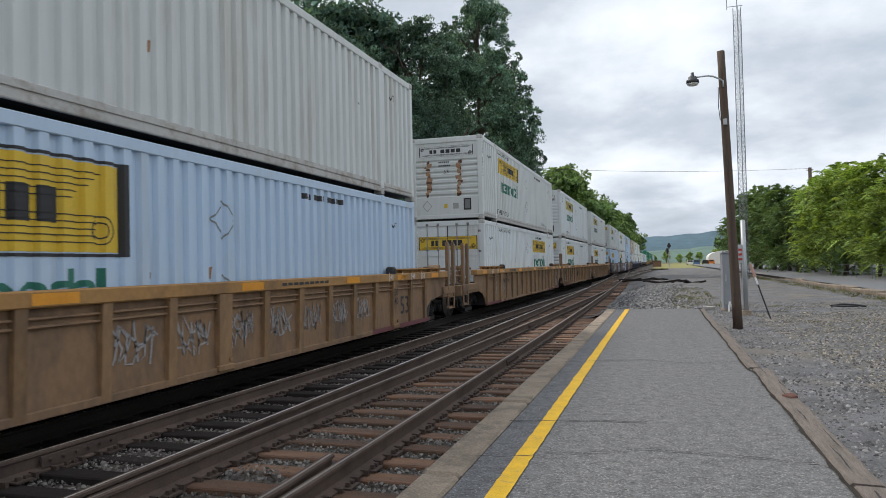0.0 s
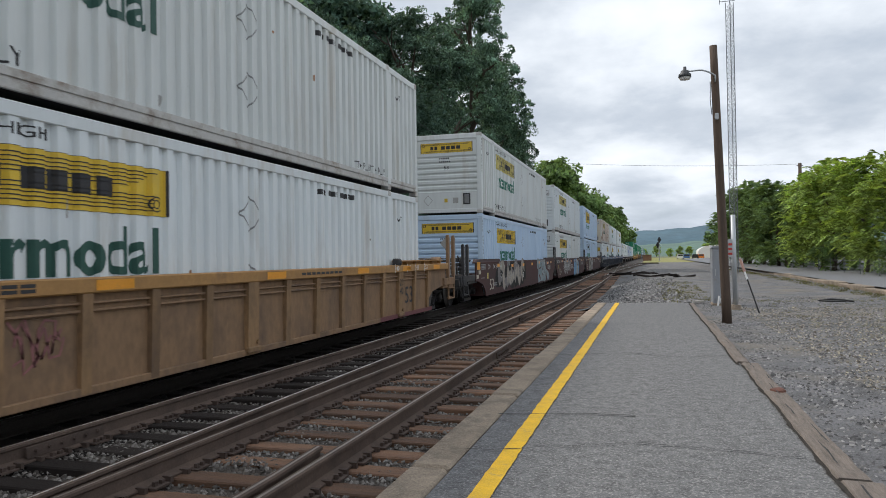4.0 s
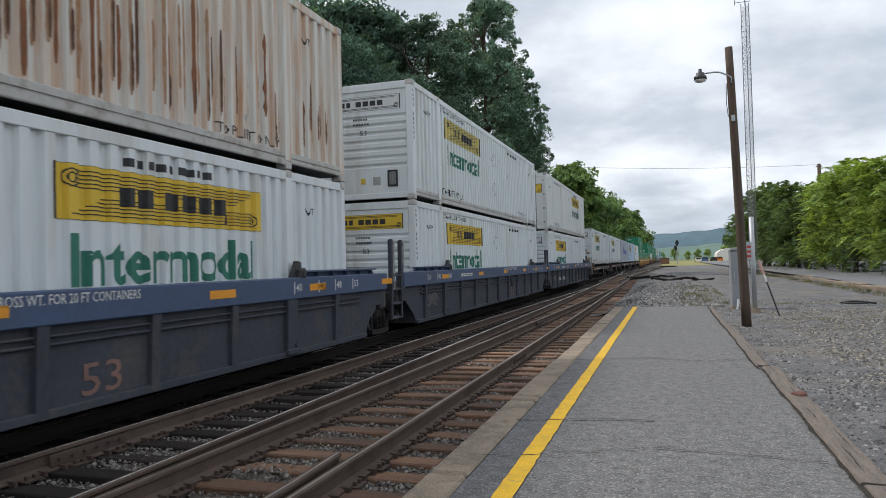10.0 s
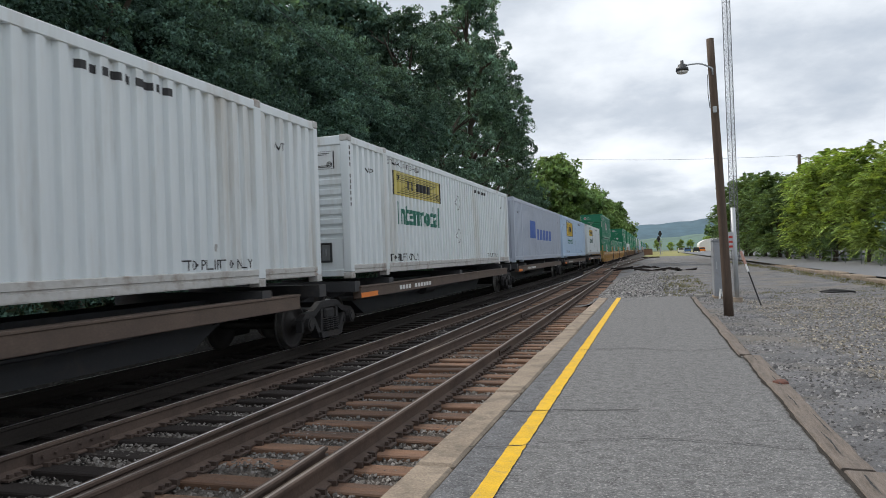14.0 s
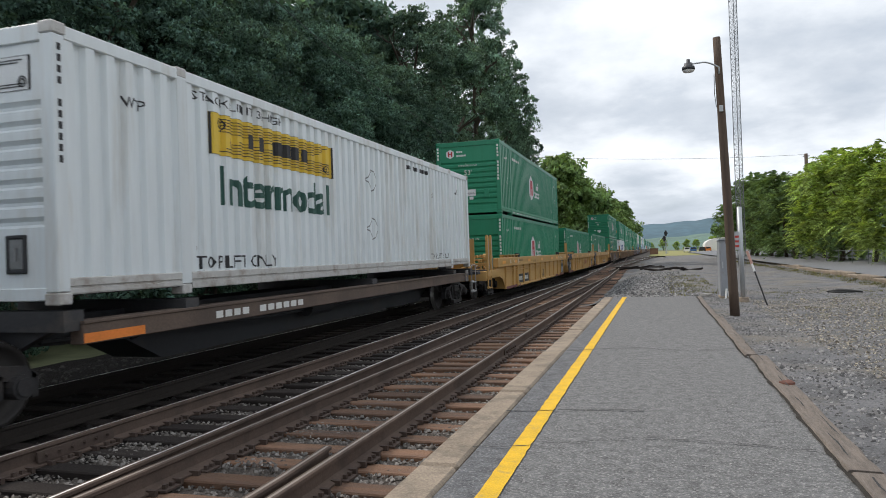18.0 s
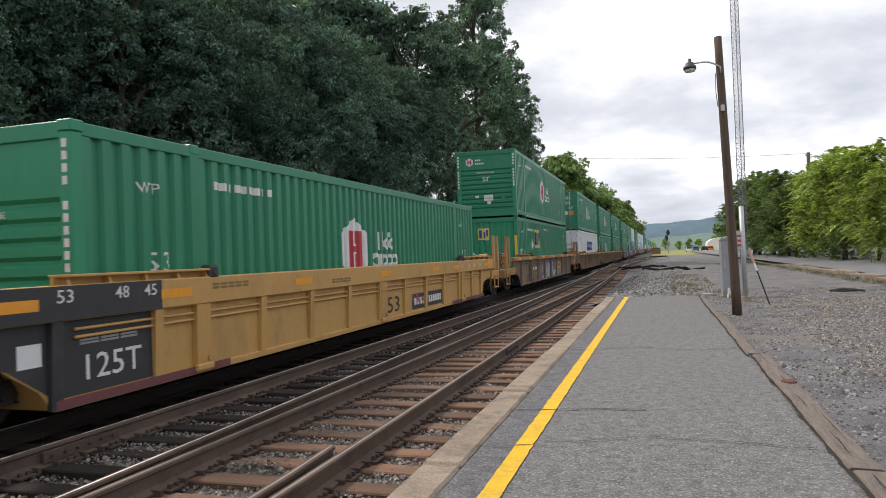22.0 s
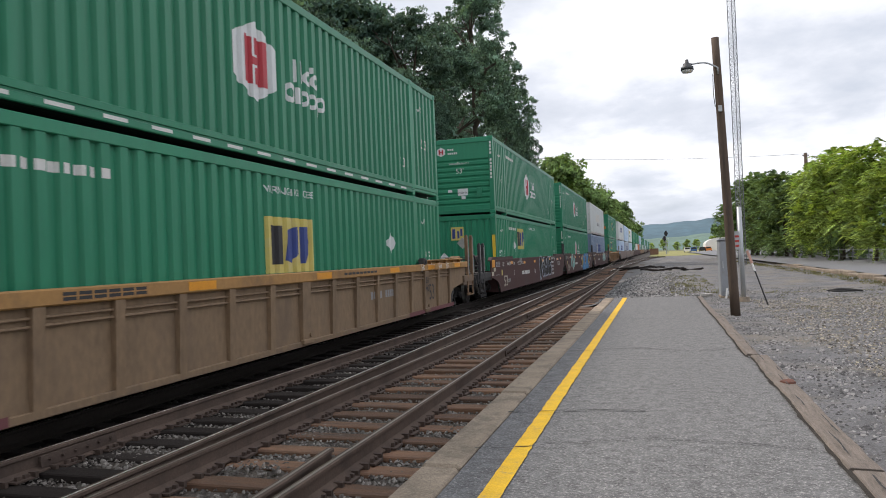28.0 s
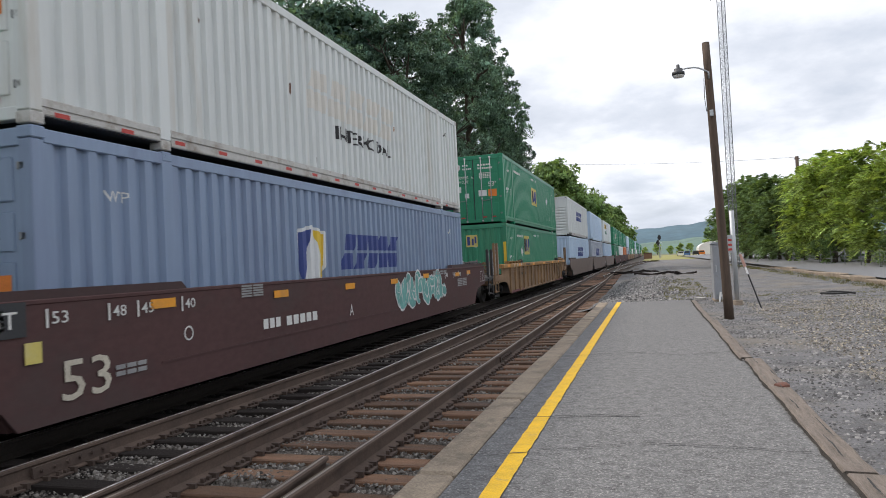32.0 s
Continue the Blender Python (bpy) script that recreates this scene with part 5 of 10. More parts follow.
def wave(y):
    """How far the corrugated side lies behind its outer face at y."""
    for a, b, n in PANELS:
        if a <= y <= b:
            u = (y - a) / (b - a) * n % 1.0
            return -DEEP * (0 if u < 0.42 else (u - 0.42) / 0.12 if u < 0.54 else 1 if u < 0.88 else (1 - u) / 0.12)
    return 0.0


BREAKS = sorted({round(a + (b - a) * (k + f) / n, 5) for a, b, n in PANELS for k in range(n) for f in (0, 0.42, 0.54, 0.88)} | {p[1] for p in PANELS})


def side_sheet(bm):
    rows = []
    for y in BREAKS:
        x = HALF - 0.012 + wave(y)
        rows.append([bm.verts.new((x, y, z)) for z in (0.265, 2.74)])
    for p, q in zip(rows, rows[1:]):
        bm.faces.new((p[0], q[0], q[1], p[1]))


def drape(bm, lift):
    """Lays a flat decal in the (y, z) plane on the corrugated side."""
    ys = [v.co.y for v in bm.verts]
    low, high = min(ys), max(ys)
    for y in BREAKS:
        if low < y < high:
            bmesh.ops.bisect_plane(bm, geom=bm.verts[:] + bm.edges[:] + bm.faces[:], plane_co=(0, y, 0), plane_no=(0, 1, 0))
    for v in bm.verts:
        v.co.x = HALF - 0.012 + wave(v.co.y - 1e-6) + lift


def end_profile(bm, ridges, z0, z1):
    """A sheet across the end with ridges lying crosswise between z0 and z1."""
    pts = [(0.035, 0.16), (0.035, z0)]
    step = (z1 - z0) / ridges
    for k in range(ridges):
        a = z0 + k * step
        pts += [(0.035, a + step * 0.40), (0.075, a + step * 0.55), (0.075, a + step * 0.72), (0.035, a + step * 0.95)]
    pts += [(0.035, z1 + 0.02), (0.035, 2.72)]
    rows = [[bm.verts.new((x, y, z)) for x in (-1.13, 1.13)] for y, z in pts]
    for p, q in zip(rows, rows[1:]):
        bm.faces.new((p[0], p[1], q[1], q[0]))


def end_corrugated(bm):
    pts = []
    for k in range(9):
        a = -1.13 + k * 2.26 / 9
        pts += [(a, 0.03), (a + 0.11, 0.03), (a + 0.14, 0.065), (a + 0.225, 0.065)]
    pts.append((1.13, 0.03))
    rows = [[bm.verts.new((x, y, z)) for z in (0.16, 2.72)] for x, y in pts]
    for p, q in zip(rows, rows[1:]):
        bm.faces.new((p[0], q[0], q[1], p[1]))


def door_leaf(bm, side):
    x0, x1 = (0.012, 1.13) if side > 0 else (-1.13, -0.012)
    box(bm, x0, x1, 0.03, 0.07, 0.17, 2.71, 0.01)
    for z0, z1 in ((0.3, 0.85), (0.95, 1.55), (1.65, 2.05), (2.15, 2.6)):
        box(bm, x0 + 0.1, x1 - 0.1, 0.018, 0.034, z0, z1, 0.012)


def box_shapes():
    s = {}
    s["side"] = shape("side_wall", side_sheet)
    s["top_rail"] = shape("top_rail", lambda bm: box(bm, HALF - 0.09, HALF, 0.15, LONG - 0.15, 2.73, HIGH - 0.02, 0.01))
    s["bottom_rail"] = shape("bottom_rail", lambda bm: prism(bm, [(HALF - 0.05, 0.06), (HALF - 0.004, 0.06), (HALF + 0.002, 0.075), (HALF + 0.002, 0.15), (HALF - 0.018, 0.158), (HALF - 0.018, 0.178), (HALF + 0.003, 0.186), (HALF + 0.003, 0.264), (HALF - 0.01, 0.274), (HALF - 0.08, 0.274)], 2.13, 14.05, "y"))
    s["bottom_rail_end"] = shape("bottom_rail/e", lambda bm: prism(bm, [(HALF - 0.05, 0.10), (HALF - 0.012, 0.10), (HALF - 0.004, 0.115), (HALF - 0.004, 0.158), (HALF - 0.02, 0.165), (HALF - 0.02, 0.182), (HALF - 0.001, 0.19), (HALF - 0.001, 0.264), (HALF - 0.012, 0.274), (HALF - 0.08, 0.274)], 0.15, 1.94, "y"))
    s["corner"] = shape("corner_post", lambda bm: box(bm, HALF - 0.17, HALF, 0, 0.165, 0.13, HIGH - 0.13, 0.012))
    s["lift"] = shape("lift_post", lambda bm: box(bm, HALF - 0.06, HALF + 0.002, -0.1, 0.1, 0.13, HIGH - 0.13, 0.008))

    def casting(bm):
        box(bm, HALF - 0.18, HALF + 0.006, -0.004, 0.18, 0, 0.125, 0.012)
        box(bm, HALF + 0.005, HALF + 0.0075, 0.05, 0.12, 0.035, 0.085)
    s["casting"] = shape("corner_casting", casting)
    s["roof"] = shape("roof", lambda bm: box(bm, -HALF + 0.05, HALF - 0.05, 0.03, LONG - 0.03, HIGH - 0.045, HIGH - 0.015, 0.01))
    s["floor"] = shape("floor", lambda bm: box(bm, -HALF + 0.05, HALF - 0.05, 0.05, LONG - 0.05, 0.09, 0.17))
    s["ribs"] = shape("front_wall/r", lambda bm: end_profile(bm, 7, 0.72, 2.12))
    s["ribs_tall"] = shape("front_wall/t", lambda bm: end_profile(bm, 9, 0.25, 2.10))
    s["corr"] = shape("front_wall/c", end_corrugated)
    s["rear"] = shape("rear_wall", lambda bm: box(bm, -1.14, 1.14, LONG - 0.07, LONG - 0.03, 0.14, 2.74))
    s["head"] = shape("end_header", lambda bm: box(bm, -1.14, 1.14, 0.004, 0.12, 2.70, HIGH - 0.015, 0.01))
    s["sill"] = shape("end_sill", lambda bm: box(bm, -1.14, 1.14, 0.004, 0.12, 0.045, 0.18, 0.01))
    s["door_r"] = shape("door/r", lambda bm: door_leaf(bm, 1))
    s["door_l"] = shape("door/l", lambda bm: door_leaf(bm, -1))
    s["rod"] = shape("lock_rod", lambda bm: (rod(bm, (0, 0, 0.1), (0, 0, 2.78), 0.018, sides=8), box(bm, -0.04, 0.04, -0.015, 0.03, 0.06, 0.14), box(bm, -0.04, 0.04, -0.015, 0.03, 2.72, 2.8), box(bm, -0.03, 0.03, -0.02, 0.03, 1.0, 1.08), box(bm, -0.03, 0.03, -0.02, 0.03, 1.85, 1.93)), True)
    s["handle"] = shape("lock_handle", lambda bm: rod(bm, (0, -0.02, 0.95), (0.42, -0.02, 0.99), 0.014, sides=6))
    s["hinge"] = shape("hinge", lambda bm: box(bm, -0.05, 0.05, -0.012, 0.03, -0.04, 0.04, 0.006))
    return s


def streak(y, z0, z1, w, seed):
    """An upright run of rust with ragged edges, tapering at both ends."""
    q = random.Random(seed)
    heights = [z0 + (z1 - z0) * k / 9 for k in range(10)]
    half = [w * 0.5 * (0.35 if k in (0, 9) else q.uniform(0.55, 1.15)) for k in range(10)]
    return [(y - h - q.uniform(0, 0.008), z) for z, h in zip(heights, half)] + [(y + h + q.uniform(0, 0.008), z) for z, h in reversed(list(zip(heights, half)))]


def blob(cy, cz, w, h, seed, n=22):
    q = random.Random(seed)
    ph, amp = [q.uniform(0, 6.28) for _ in range(3)], [q.uniform(0.04, 0.13) for _ in range(3)]
    out = []
    for k in range(n):
        a = k * math.tau / n
        c, s = math.cos(a), math.sin(a)
        r = 1 + sum(m * math.sin((j + 2) * a + p) for j, (p, m) in enumerate(zip(ph, amp)))
        e = 0.62
        out.append((cy + w / 2 * r * math.copysign(abs(c) ** e, c) + 0.12 * (s * h / 2), cz + h / 2 * r * math.copysign(abs(s) ** e, s)))
    return out


BOX = None


def decal(name, key, build, material, parent, lift=0.004, label=""):
    """A painted mark on the corrugated side of a container."""
    key = f"{name}/{key}"
    if key not in SHAPES:
        bm = bmesh.new()
        build(bm)
        drape(bm, lift)
        me = bpy.data.meshes.new(name)
        bm.to_mesh(me)
        bm.free()
        me.materials.append(None)
        SHAPES[key] = me
    return put(name, SHAPES[key], material, parent, label=label)


def end_mark(name, key, build, material, parent, at_y=0.02, label=""):
    """A flat mark on the end of a container: built in (y, z), shown along (x, z)."""
    return put(name, shape(f"{name}/{key}", build), material, parent, (0, at_y, 0), label, (0, 0, -math.pi / 2))


def scroll_lines(bm, y0, y1, z0, z1, n=5):
    """Thin lines and two rolled ends, as on a parchment scroll."""
    h = (z1 - z0)
    for k in range(n):
        z = z0 + h * (0.10 + 0.075 * k)
        plate(bm, y0 + 0.28 * h + (y1 - y0) * 0.03 * k, y1 - 0.35 * h, z, z + 0.012)
        z = z1 - h * (0.10 + 0.075 * k)
        plate(bm, y0 + 0.35 * h, y1 - 0.28 * h - (y1 - y0) * 0.03 * k, z - 0.012, z)
    for cy, cz in ((y0 + 0.30 * h, z1 - 0.25 * h), (y1 - 0.30 * h, z0 + 0.25 * h)):
        for r in (0.17 * h, 0.10 * h):
            ring_into(bm, [(cy + r * math.cos(a), cz + r * math.sin(a)) for a in [k * math.tau / 14 for k in range(14)]], 0.016)


def freight_logo(box_, style, doors):
    """A yellow panel with dark bars in place of the name, and the word below it."""
    shift = 6.95 if doors else 0.0
    y0, y1 = 2.65 + shift, 6.40 + shift
    big = style["logo"] == "big"
    z0, z1 = (1.55, 2.50) if big else (1.88, 2.46)
    word_z = (0.98, 1.38) if big else (1.18, 1.74)
    word_y = (3.2 + shift, 6.1 + shift) if big else (2.85 + shift, 6.2 + shift)
    k = f"{y0}{z0}"
    if style["logo"] == "plain":
        decal("logo_panel", "ring" + k, lambda bm: ring_into(bm, [(y0, z0), (y1, z0), (y1, z1), (y0, z1)], 0.035), mark_black, box_, 0.006, "dark outlined panel")
    else:
        panel = decal("logo_panel", k, lambda bm: plate(bm, y0, y1, z0, z1), style.get("panel", logo_yellow), box_, 0.004, "yellow company panel")
        if big:
            decal("panel_border", k, lambda bm: ring_into(bm, [(y0 - 0.06, z0 - 0.05), (y1 + 0.06, z0 - 0.05), (y1 + 0.06, z1 + 0.05), (y0 - 0.06, z1 + 0.05)], 0.13), mark_black, panel, 0.007)
        else:
            decal("panel_border", k, lambda bm: ring_into(bm, [(y0, z0), (y1, z0), (y1, z1), (y0, z1)], 0.03), mark_black, panel, 0.007)
    mid, h = (z0 + z1) / 2, z1 - z0
    decal("name_marking", k, lambda bm: (bars(bm, y0 + 0.9, y0 + 1.5, mid - 0.27 * h, mid + 0.27 * h, 2, gap=0.28), bars(bm, y0 + 1.62, y1 - 0.85, mid - 0.27 * h, mid + 0.27 * h, 4, gap=0.18)), style.get("ink", mark_black), box_, 0.009, "dark bars of a company name")
    decal("scroll", k, lambda bm: scroll_lines(bm, y0 + 0.06, y1 - 0.06, z0, z1), style.get("ink", mark_black), box_, 0.009)
    if style.get("word", True):
        decal("lettering", "word" + k, lambda bm: text_into(bm, "Intermodal", *word_y, *word_z), style.get("word_ink", word_green), box_, 0.006, "green lettering")


def hexagon(cy, cz, w, h):
    return [(cy, cz + h / 2), (cy + w / 2, cz + h / 4), (cy + w / 2, cz - h / 4), (cy, cz - h / 2), (cy - w / 2, cz - h / 4), (cy - w / 2, cz + h / 4)]


def hex_logo(box_, at=7.05, z=1.53):
    """A white hexagon with a red emblem, and white bars in place of the name."""
    k = f"{at}{z}"
    decal("logo_hexagon", k, lambda bm: polygon(bm, hexagon(at, z, 1.24, 1.24)), logo_white, box_, 0.004, "white hexagon")

    def emblem(bm):
        plate(bm, at - 0.31, at - 0.10, z - 0.36, z + 0.36)
        plate(bm, at + 0.10, at + 0.31, z - 0.36, z + 0.36)
        plate(bm, at - 0.10, at + 0.10, z - 0.06, z + 0.06)
        plate(bm, at - 0.045, at + 0.045, z + 0.1, z + 0.36)
        plate(bm, at - 0.045, at + 0.045, z - 0.36, z - 0.1)
    decal("emblem", k, emblem, logo_red, box_, 0.008, "red emblem")

    def name(bm):
        def loop(cy, cz, w, h, thick):
            ring_into(bm, [(cy + w / 2 * math.cos(a), cz + h / 2 * math.sin(a)) for a in [q * math.tau / 16 for q in range(16)]], thick)
        y = at + 1.22
        plate(bm, y, y + 0.09, z - 0.02, z + 0.37)
        plate(bm, y + 0.2, y + 0.29, z - 0.02, z + 0.37)
        loop(y + 0.47, z + 0.115, 0.25, 0.27, 0.08)
        loop(y + 0.75, z + 0.115, 0.25, 0.27, 0.08)
        plate(bm, y + 0.62, y + 0.68, z + 0.26, z + 0.37)
        y = at + 0.92
        loop(y + 0.15, z - 0.25, 0.30, 0.34, 0.09)
        plate(bm, y + 0.37, y + 0.46, z - 0.39, z - 0.11)
        for n in range(3):
            loop(y + 0.64 + n * 0.31, z - 0.25, 0.27, 0.28, 0.08)
        plate(bm, y + 1.13, y + 1.20, z - 0.51, z - 0.38)
    decal("name_emblem", k, name, logo_white, box_, 0.006, "white rounded shapes of a company name")


def square_logo(box_, turned):
    ys, zs, spot = ((7.2, 8.7), (1.18, 2.08), 12.5) if turned else ((4.22, 5.75), (1.55, 2.45), 3.66)
    k = f"sq{turned}"
    decal("logo_panel", k + "sq", lambda bm: plate(bm, *ys, *zs), logo_faded, box_, 0.004, "square cream company panel")
    y0, y1 = ys
    z0, z1 = zs

    decal("emblem", k + "sq1", lambda bm: (plate(bm, y0 + 0.1, y0 + 0.5, z0 + 0.14, z1 - 0.14)), mark_black, box_, 0.008, "dark block")
    decal("emblem", k + "sq2", lambda bm: (polygon(bm, [(y0 + 0.58, z0 + 0.2), (y0 + 0.75, z0 + 0.14), (y0 + 0.95, z0 + 0.3), (y0 + 0.95, z1 - 0.14), (y0 + 0.62, z1 - 0.2)]), polygon(bm, [(y0 + 1.04, z0 + 0.14), (y0 + 1.2, z0 + 0.14), (y0 + 1.42, z1 - 0.4), (y0 + 1.36, z1 - 0.14), (y0 + 1.04, z1 - 0.14)])), logo_blue, box_, 0.008, "blue blocks")
    decal("placard", k + "sq3", lambda bm: polygon(bm, [(spot, 1.42), (spot + 0.24, 1.7), (spot, 1.98), (spot - 0.24, 1.7)]), logo_white, box_, 0.005, "white diamond placard")
    decal("lettering", "sq4", lambda bm: text_into(bm, "WARNING HIGH CUBE", 7.2, 8.75, 2.45, 2.57), logo_white, box_, 0.005, "white warning letters")
    decal("lettering", k + "sq5", lambda bm: text_into(bm, "53'", 0.7, 1.05, 1.3, 1.52), logo_white, box_, 0.005, "white length mark")


def slant_logo(box_, ink, shield):
    """Slanting bars in place of a company name, with a shield before it."""
    y0 = 7.15 if shield else 5.95
    y1 = y0 + (3.1 if shield else 4.4)
    z0, z1 = (1.30, 2.0) if shield else (1.35, 2.1)

    def name(bm):
        step = (y1 - y0) / 5
        for n in range(5):
            a = y0 + n * step
            mid = (z0 + z1) / 2
            for low, high in ((z0, mid - 0.03), (mid + 0.03, z1)):
                s0, s1 = (low - z0) * 0.3, (high - z0) * 0.3
                polygon(bm, [(a + s0, low), (a + s0 + step * 0.84, low), (a + s1 + step * 0.84, high), (a + s1, high)])
    if ink is logo_ghost:
        decal("lettering", "slantword", lambda bm: text_into(bm, "INTERMODAL", 7.2, 10.1, 0.95, 1.22), mark_black, box_, 0.006, "dark worn lettering")
    decal("name_emblem", f"slant{shield}", name, ink, box_, 0.006, "slanting shapes of a company name")
    if shield:
        decal("logo_shield", "a", lambda bm: polygon(bm, [(5.35, 2.02), (5.9, 2.12), (6.45, 2.02), (6.42, 1.4), (6.2, 1.05), (5.6, 1.05), (5.38, 1.4)]), logo_white, box_, 0.004, "white shield")
        decal("shield_half", "b", lambda bm: polygon(bm, [(5.42, 1.97), (5.88, 2.05), (5.75, 1.6), (5.55, 1.1), (5.42, 1.4)]), logo_blue, box_, 0.008, "dark blue field")
        decal("shield_half", "c", lambda bm: polygon(bm, [(6.0, 2.05), (6.38, 1.97), (6.36, 1.4), (6.15, 1.1), (6.2, 1.6)]), logo_yellow, box_, 0.008, "gold field")


def ends_and_marks(b, spec, paint, ink):
    """The end that faces the camera."""
    end = spec.get("end", "ribs")
    if end == "doors":
        for side, me in ((1, BOX["door_r"]), (-1, BOX["door_l"])):
            leaf = put("door", me, paint, b, label="corrugated steel door leaf")
            for x in (0.22, 0.62):
                put("lock_rod", BOX["rod"], galvanised if spec.get("fresh") else rod_grey, leaf, (side * (x + 0.12), 0.0, 0))
            for z in (0.4, 1.1, 1.8, 2.5):
                put("hinge", BOX["hinge"], rod_grey if side > 0 else paint, leaf, (side * 1.15, 0.012, z))
            put("lock_handle", BOX["handle"], rod_grey, leaf, (0.34 if side > 0 else -0.74, 0.0, 0))
        put("gasket", shape("gasket", lambda bm: (box(bm, -0.014, 0.014, 0.012, 0.05, 0.17, 2.71), box(bm, -1.14, 1.14, 0.012, 0.05, 2.705, 2.725), box(bm, -1.145, -1.125, 0.012, 0.05, 0.17, 2.71), box(bm, 1.125, 1.145, 0.012, 0.05, 0.17, 2.71))), car_black, b, label="black rubber door gasket")
    elif end == "corr":
        put("front_wall", BOX["corr"], paint, b, label="corrugated end wall")
    else:
        put("front_wall", BOX["ribs_tall" if end == "tall" else "ribs"], box_stained if spec.get("rust") else paint, b, label="end wall with crosswise ridges")
    for name, me in (("end_header", BOX["head"]), ("end_sill", BOX["sill"])):
        put(name, me, paint, b)
    if spec.get("near", True):
        logo = spec.get("logo")
        light = ink is mark_white
        if logo in ("yellow", "big", "plain"):
            yellow = spec.get("front") == "yellow" or end == "doors"
            z0, z1 = (1.88, 2.34) if end == "doors" else (2.22, 2.58)
            y_at = 0.012 if end == "doors" else 0.03
            w = 1.06 if end == "doors" else 0.98
            plate_ = end_mark("end_panel", f"{z0}", lambda bm: plate(bm, -w, w, z0, z1), logo_yellow if yellow else logo_white, b, y_at, "yellow company panel" if yellow else "white company panel")
            put("panel_border", shape(f"panel_border/{z0}", lambda bm: ring_into(bm, [(-w, z0), (w, z0), (w, z1), (-w, z1)], 0.03)), mark_black, plate_, (0.003, 0, 0))
            put("name_marking", shape(f"name_marking/{z0}", lambda bm: (bars(bm, -0.60, -0.30, z0 + 0.09, z1 - 0.09, 2, gap=0.3), bars(bm, -0.20, 0.56, z0 + 0.09, z1 - 0.09, 4, gap=0.22))), mark_black, plate_, (0.005, 0, 0))
            put("scroll", shape(f"scroll/{z0}", lambda bm: scroll_lines(bm, -w, w, z0, z1, 2)), mark_black, plate_, (0.005, 0, 0))
            if end != "doors":
                end_mark("number_marking", "a", lambda bm: (bars(bm, -0.28, 0.12, 1.98, 2.05, 6), bars(bm, -0.28, 0.16, 1.86, 1.93, 6)), mark_black, b, 0.03)
                end_mark("lettering", "e53", lambda bm: text_into(bm, "53", -0.1, 0.08, 1.62, 1.74), mark_black, b, 0.03)
                end_mark("label_plate", "g", lambda bm: plate(bm, 0.22, 0.42, 0.38, 0.58), surface_grey, b, 0.028, "small grey plate")
                end_mark("label_plate", "y", lambda bm: plate(bm, -0.1, 0.02, 0.42, 0.56), logo_yellow, b, 0.028, "small yellow sticker")
                bm_key = "vent_box"
                put("vent_box", shape(bm_key, lambda bm: (box(bm, 0.64, 0.84, 0.012, 0.05, 0.36, 0.70, 0.02), rod(bm, (0.74, 0.0, 0.46), (0.74, 0.0, 0.6), 0.02, sides=6))), rod_grey, b, label="small grey hatch box")
                put("hatch_frame", shape("hatch_frame", lambda bm: (box(bm, 0.61, 0.65, 0.004, 0.05, 0.33, 0.73, 0.01), box(bm, 0.83, 0.87, 0.004, 0.05, 0.33, 0.73, 0.01), box(bm, 0.65, 0.83, 0.004, 0.05, 0.33, 0.37, 0.01), box(bm, 0.65, 0.83, 0.004, 0.05, 0.69, 0.73, 0.01))), car_black, b, label="dark hatch frame")
                end_mark("placard", "end", lambda bm: ring_into(bm, [(-0.72, 0.3), (-0.54, 0.5), (-0.72, 0.7), (-0.90, 0.5)], 0.03), surface_grey, b, 0.028, "grey diamond placard holder")
                if spec.get("stain"):
                    for x in (-0.66, 0.46):
                        q = random.Random(int(x * 100) + 200)
                        blobs = [(x + q.uniform(-0.05, 0.05), 2.0 - 0.075 * k, q.uniform(0.08, 0.22), q.uniform(0.06, 0.16), k) for k in range(16)]
                        for n_ in range(3):
                            end_mark("rust_stain", f"{x}{n_}", lambda bm: [polygon(bm, blob(cy, cz, w_, h_, k, 12)) for cy, cz, w_, h_, k in blobs[n_::3]], rust_dark if n_ == 0 else rust_pale, b, 0.033 - 0.0012 * n_, "brown rust stain")
            else:
                end_mark("number_marking", "d", lambda bm: bars(bm, 0.3, 0.8, 0.45, 0.53, 6), mark_black, b, 0.012)
        elif logo == "hex" and end != "doors":
            end_mark("end_hexagon", "a", lambda bm: polygon(bm, hexagon(-0.72, 2.42, 0.32, 0.36)), logo_white, b, 0.028, "small white hexagon")
            end_mark("emblem", "e", lambda bm: (plate(bm, -0.81, -0.75, 2.32, 2.52), plate(bm, -0.69, -0.63, 2.32, 2.52), plate(bm, -0.75, -0.69, 2.4, 2.44)), logo_red, b, 0.024)
            end_mark("name_marking", "h", lambda bm: (bars(bm, -0.46, -0.2, 2.44, 2.54, 3), bars(bm, -0.46, -0.06, 2.29, 2.39, 5)), logo_white, b, 0.028)
            end_mark("lettering", "whc", lambda bm: text_into(bm, "WARNING HIGH CUBE", -0.42, 0.36, 1.9, 1.97), mark_white, b, 0.028)
            end_mark("lettering", "53f", lambda bm: text_into(bm, "53'", -0.16, 0.14, 1.56, 1.76), mark_white, b, 0.028)
            for n_, at_ in enumerate(((-0.12, 0.28, 0.72, 0.98), (0.02, 0.18, 0.58, 0.7), (-0.5, -0.34, 0.86, 0.96))):
                end_mark("label_plate", f"w{n_}", lambda bm: plate(bm, *at_), logo_white, b, 0.028, "white data label")
            end_mark("lettering", "lbs", lambda bm: text_into(bm, "24,000 lbs", -0.1, 0.26, 0.78, 0.86), mark_black, b, 0.024)
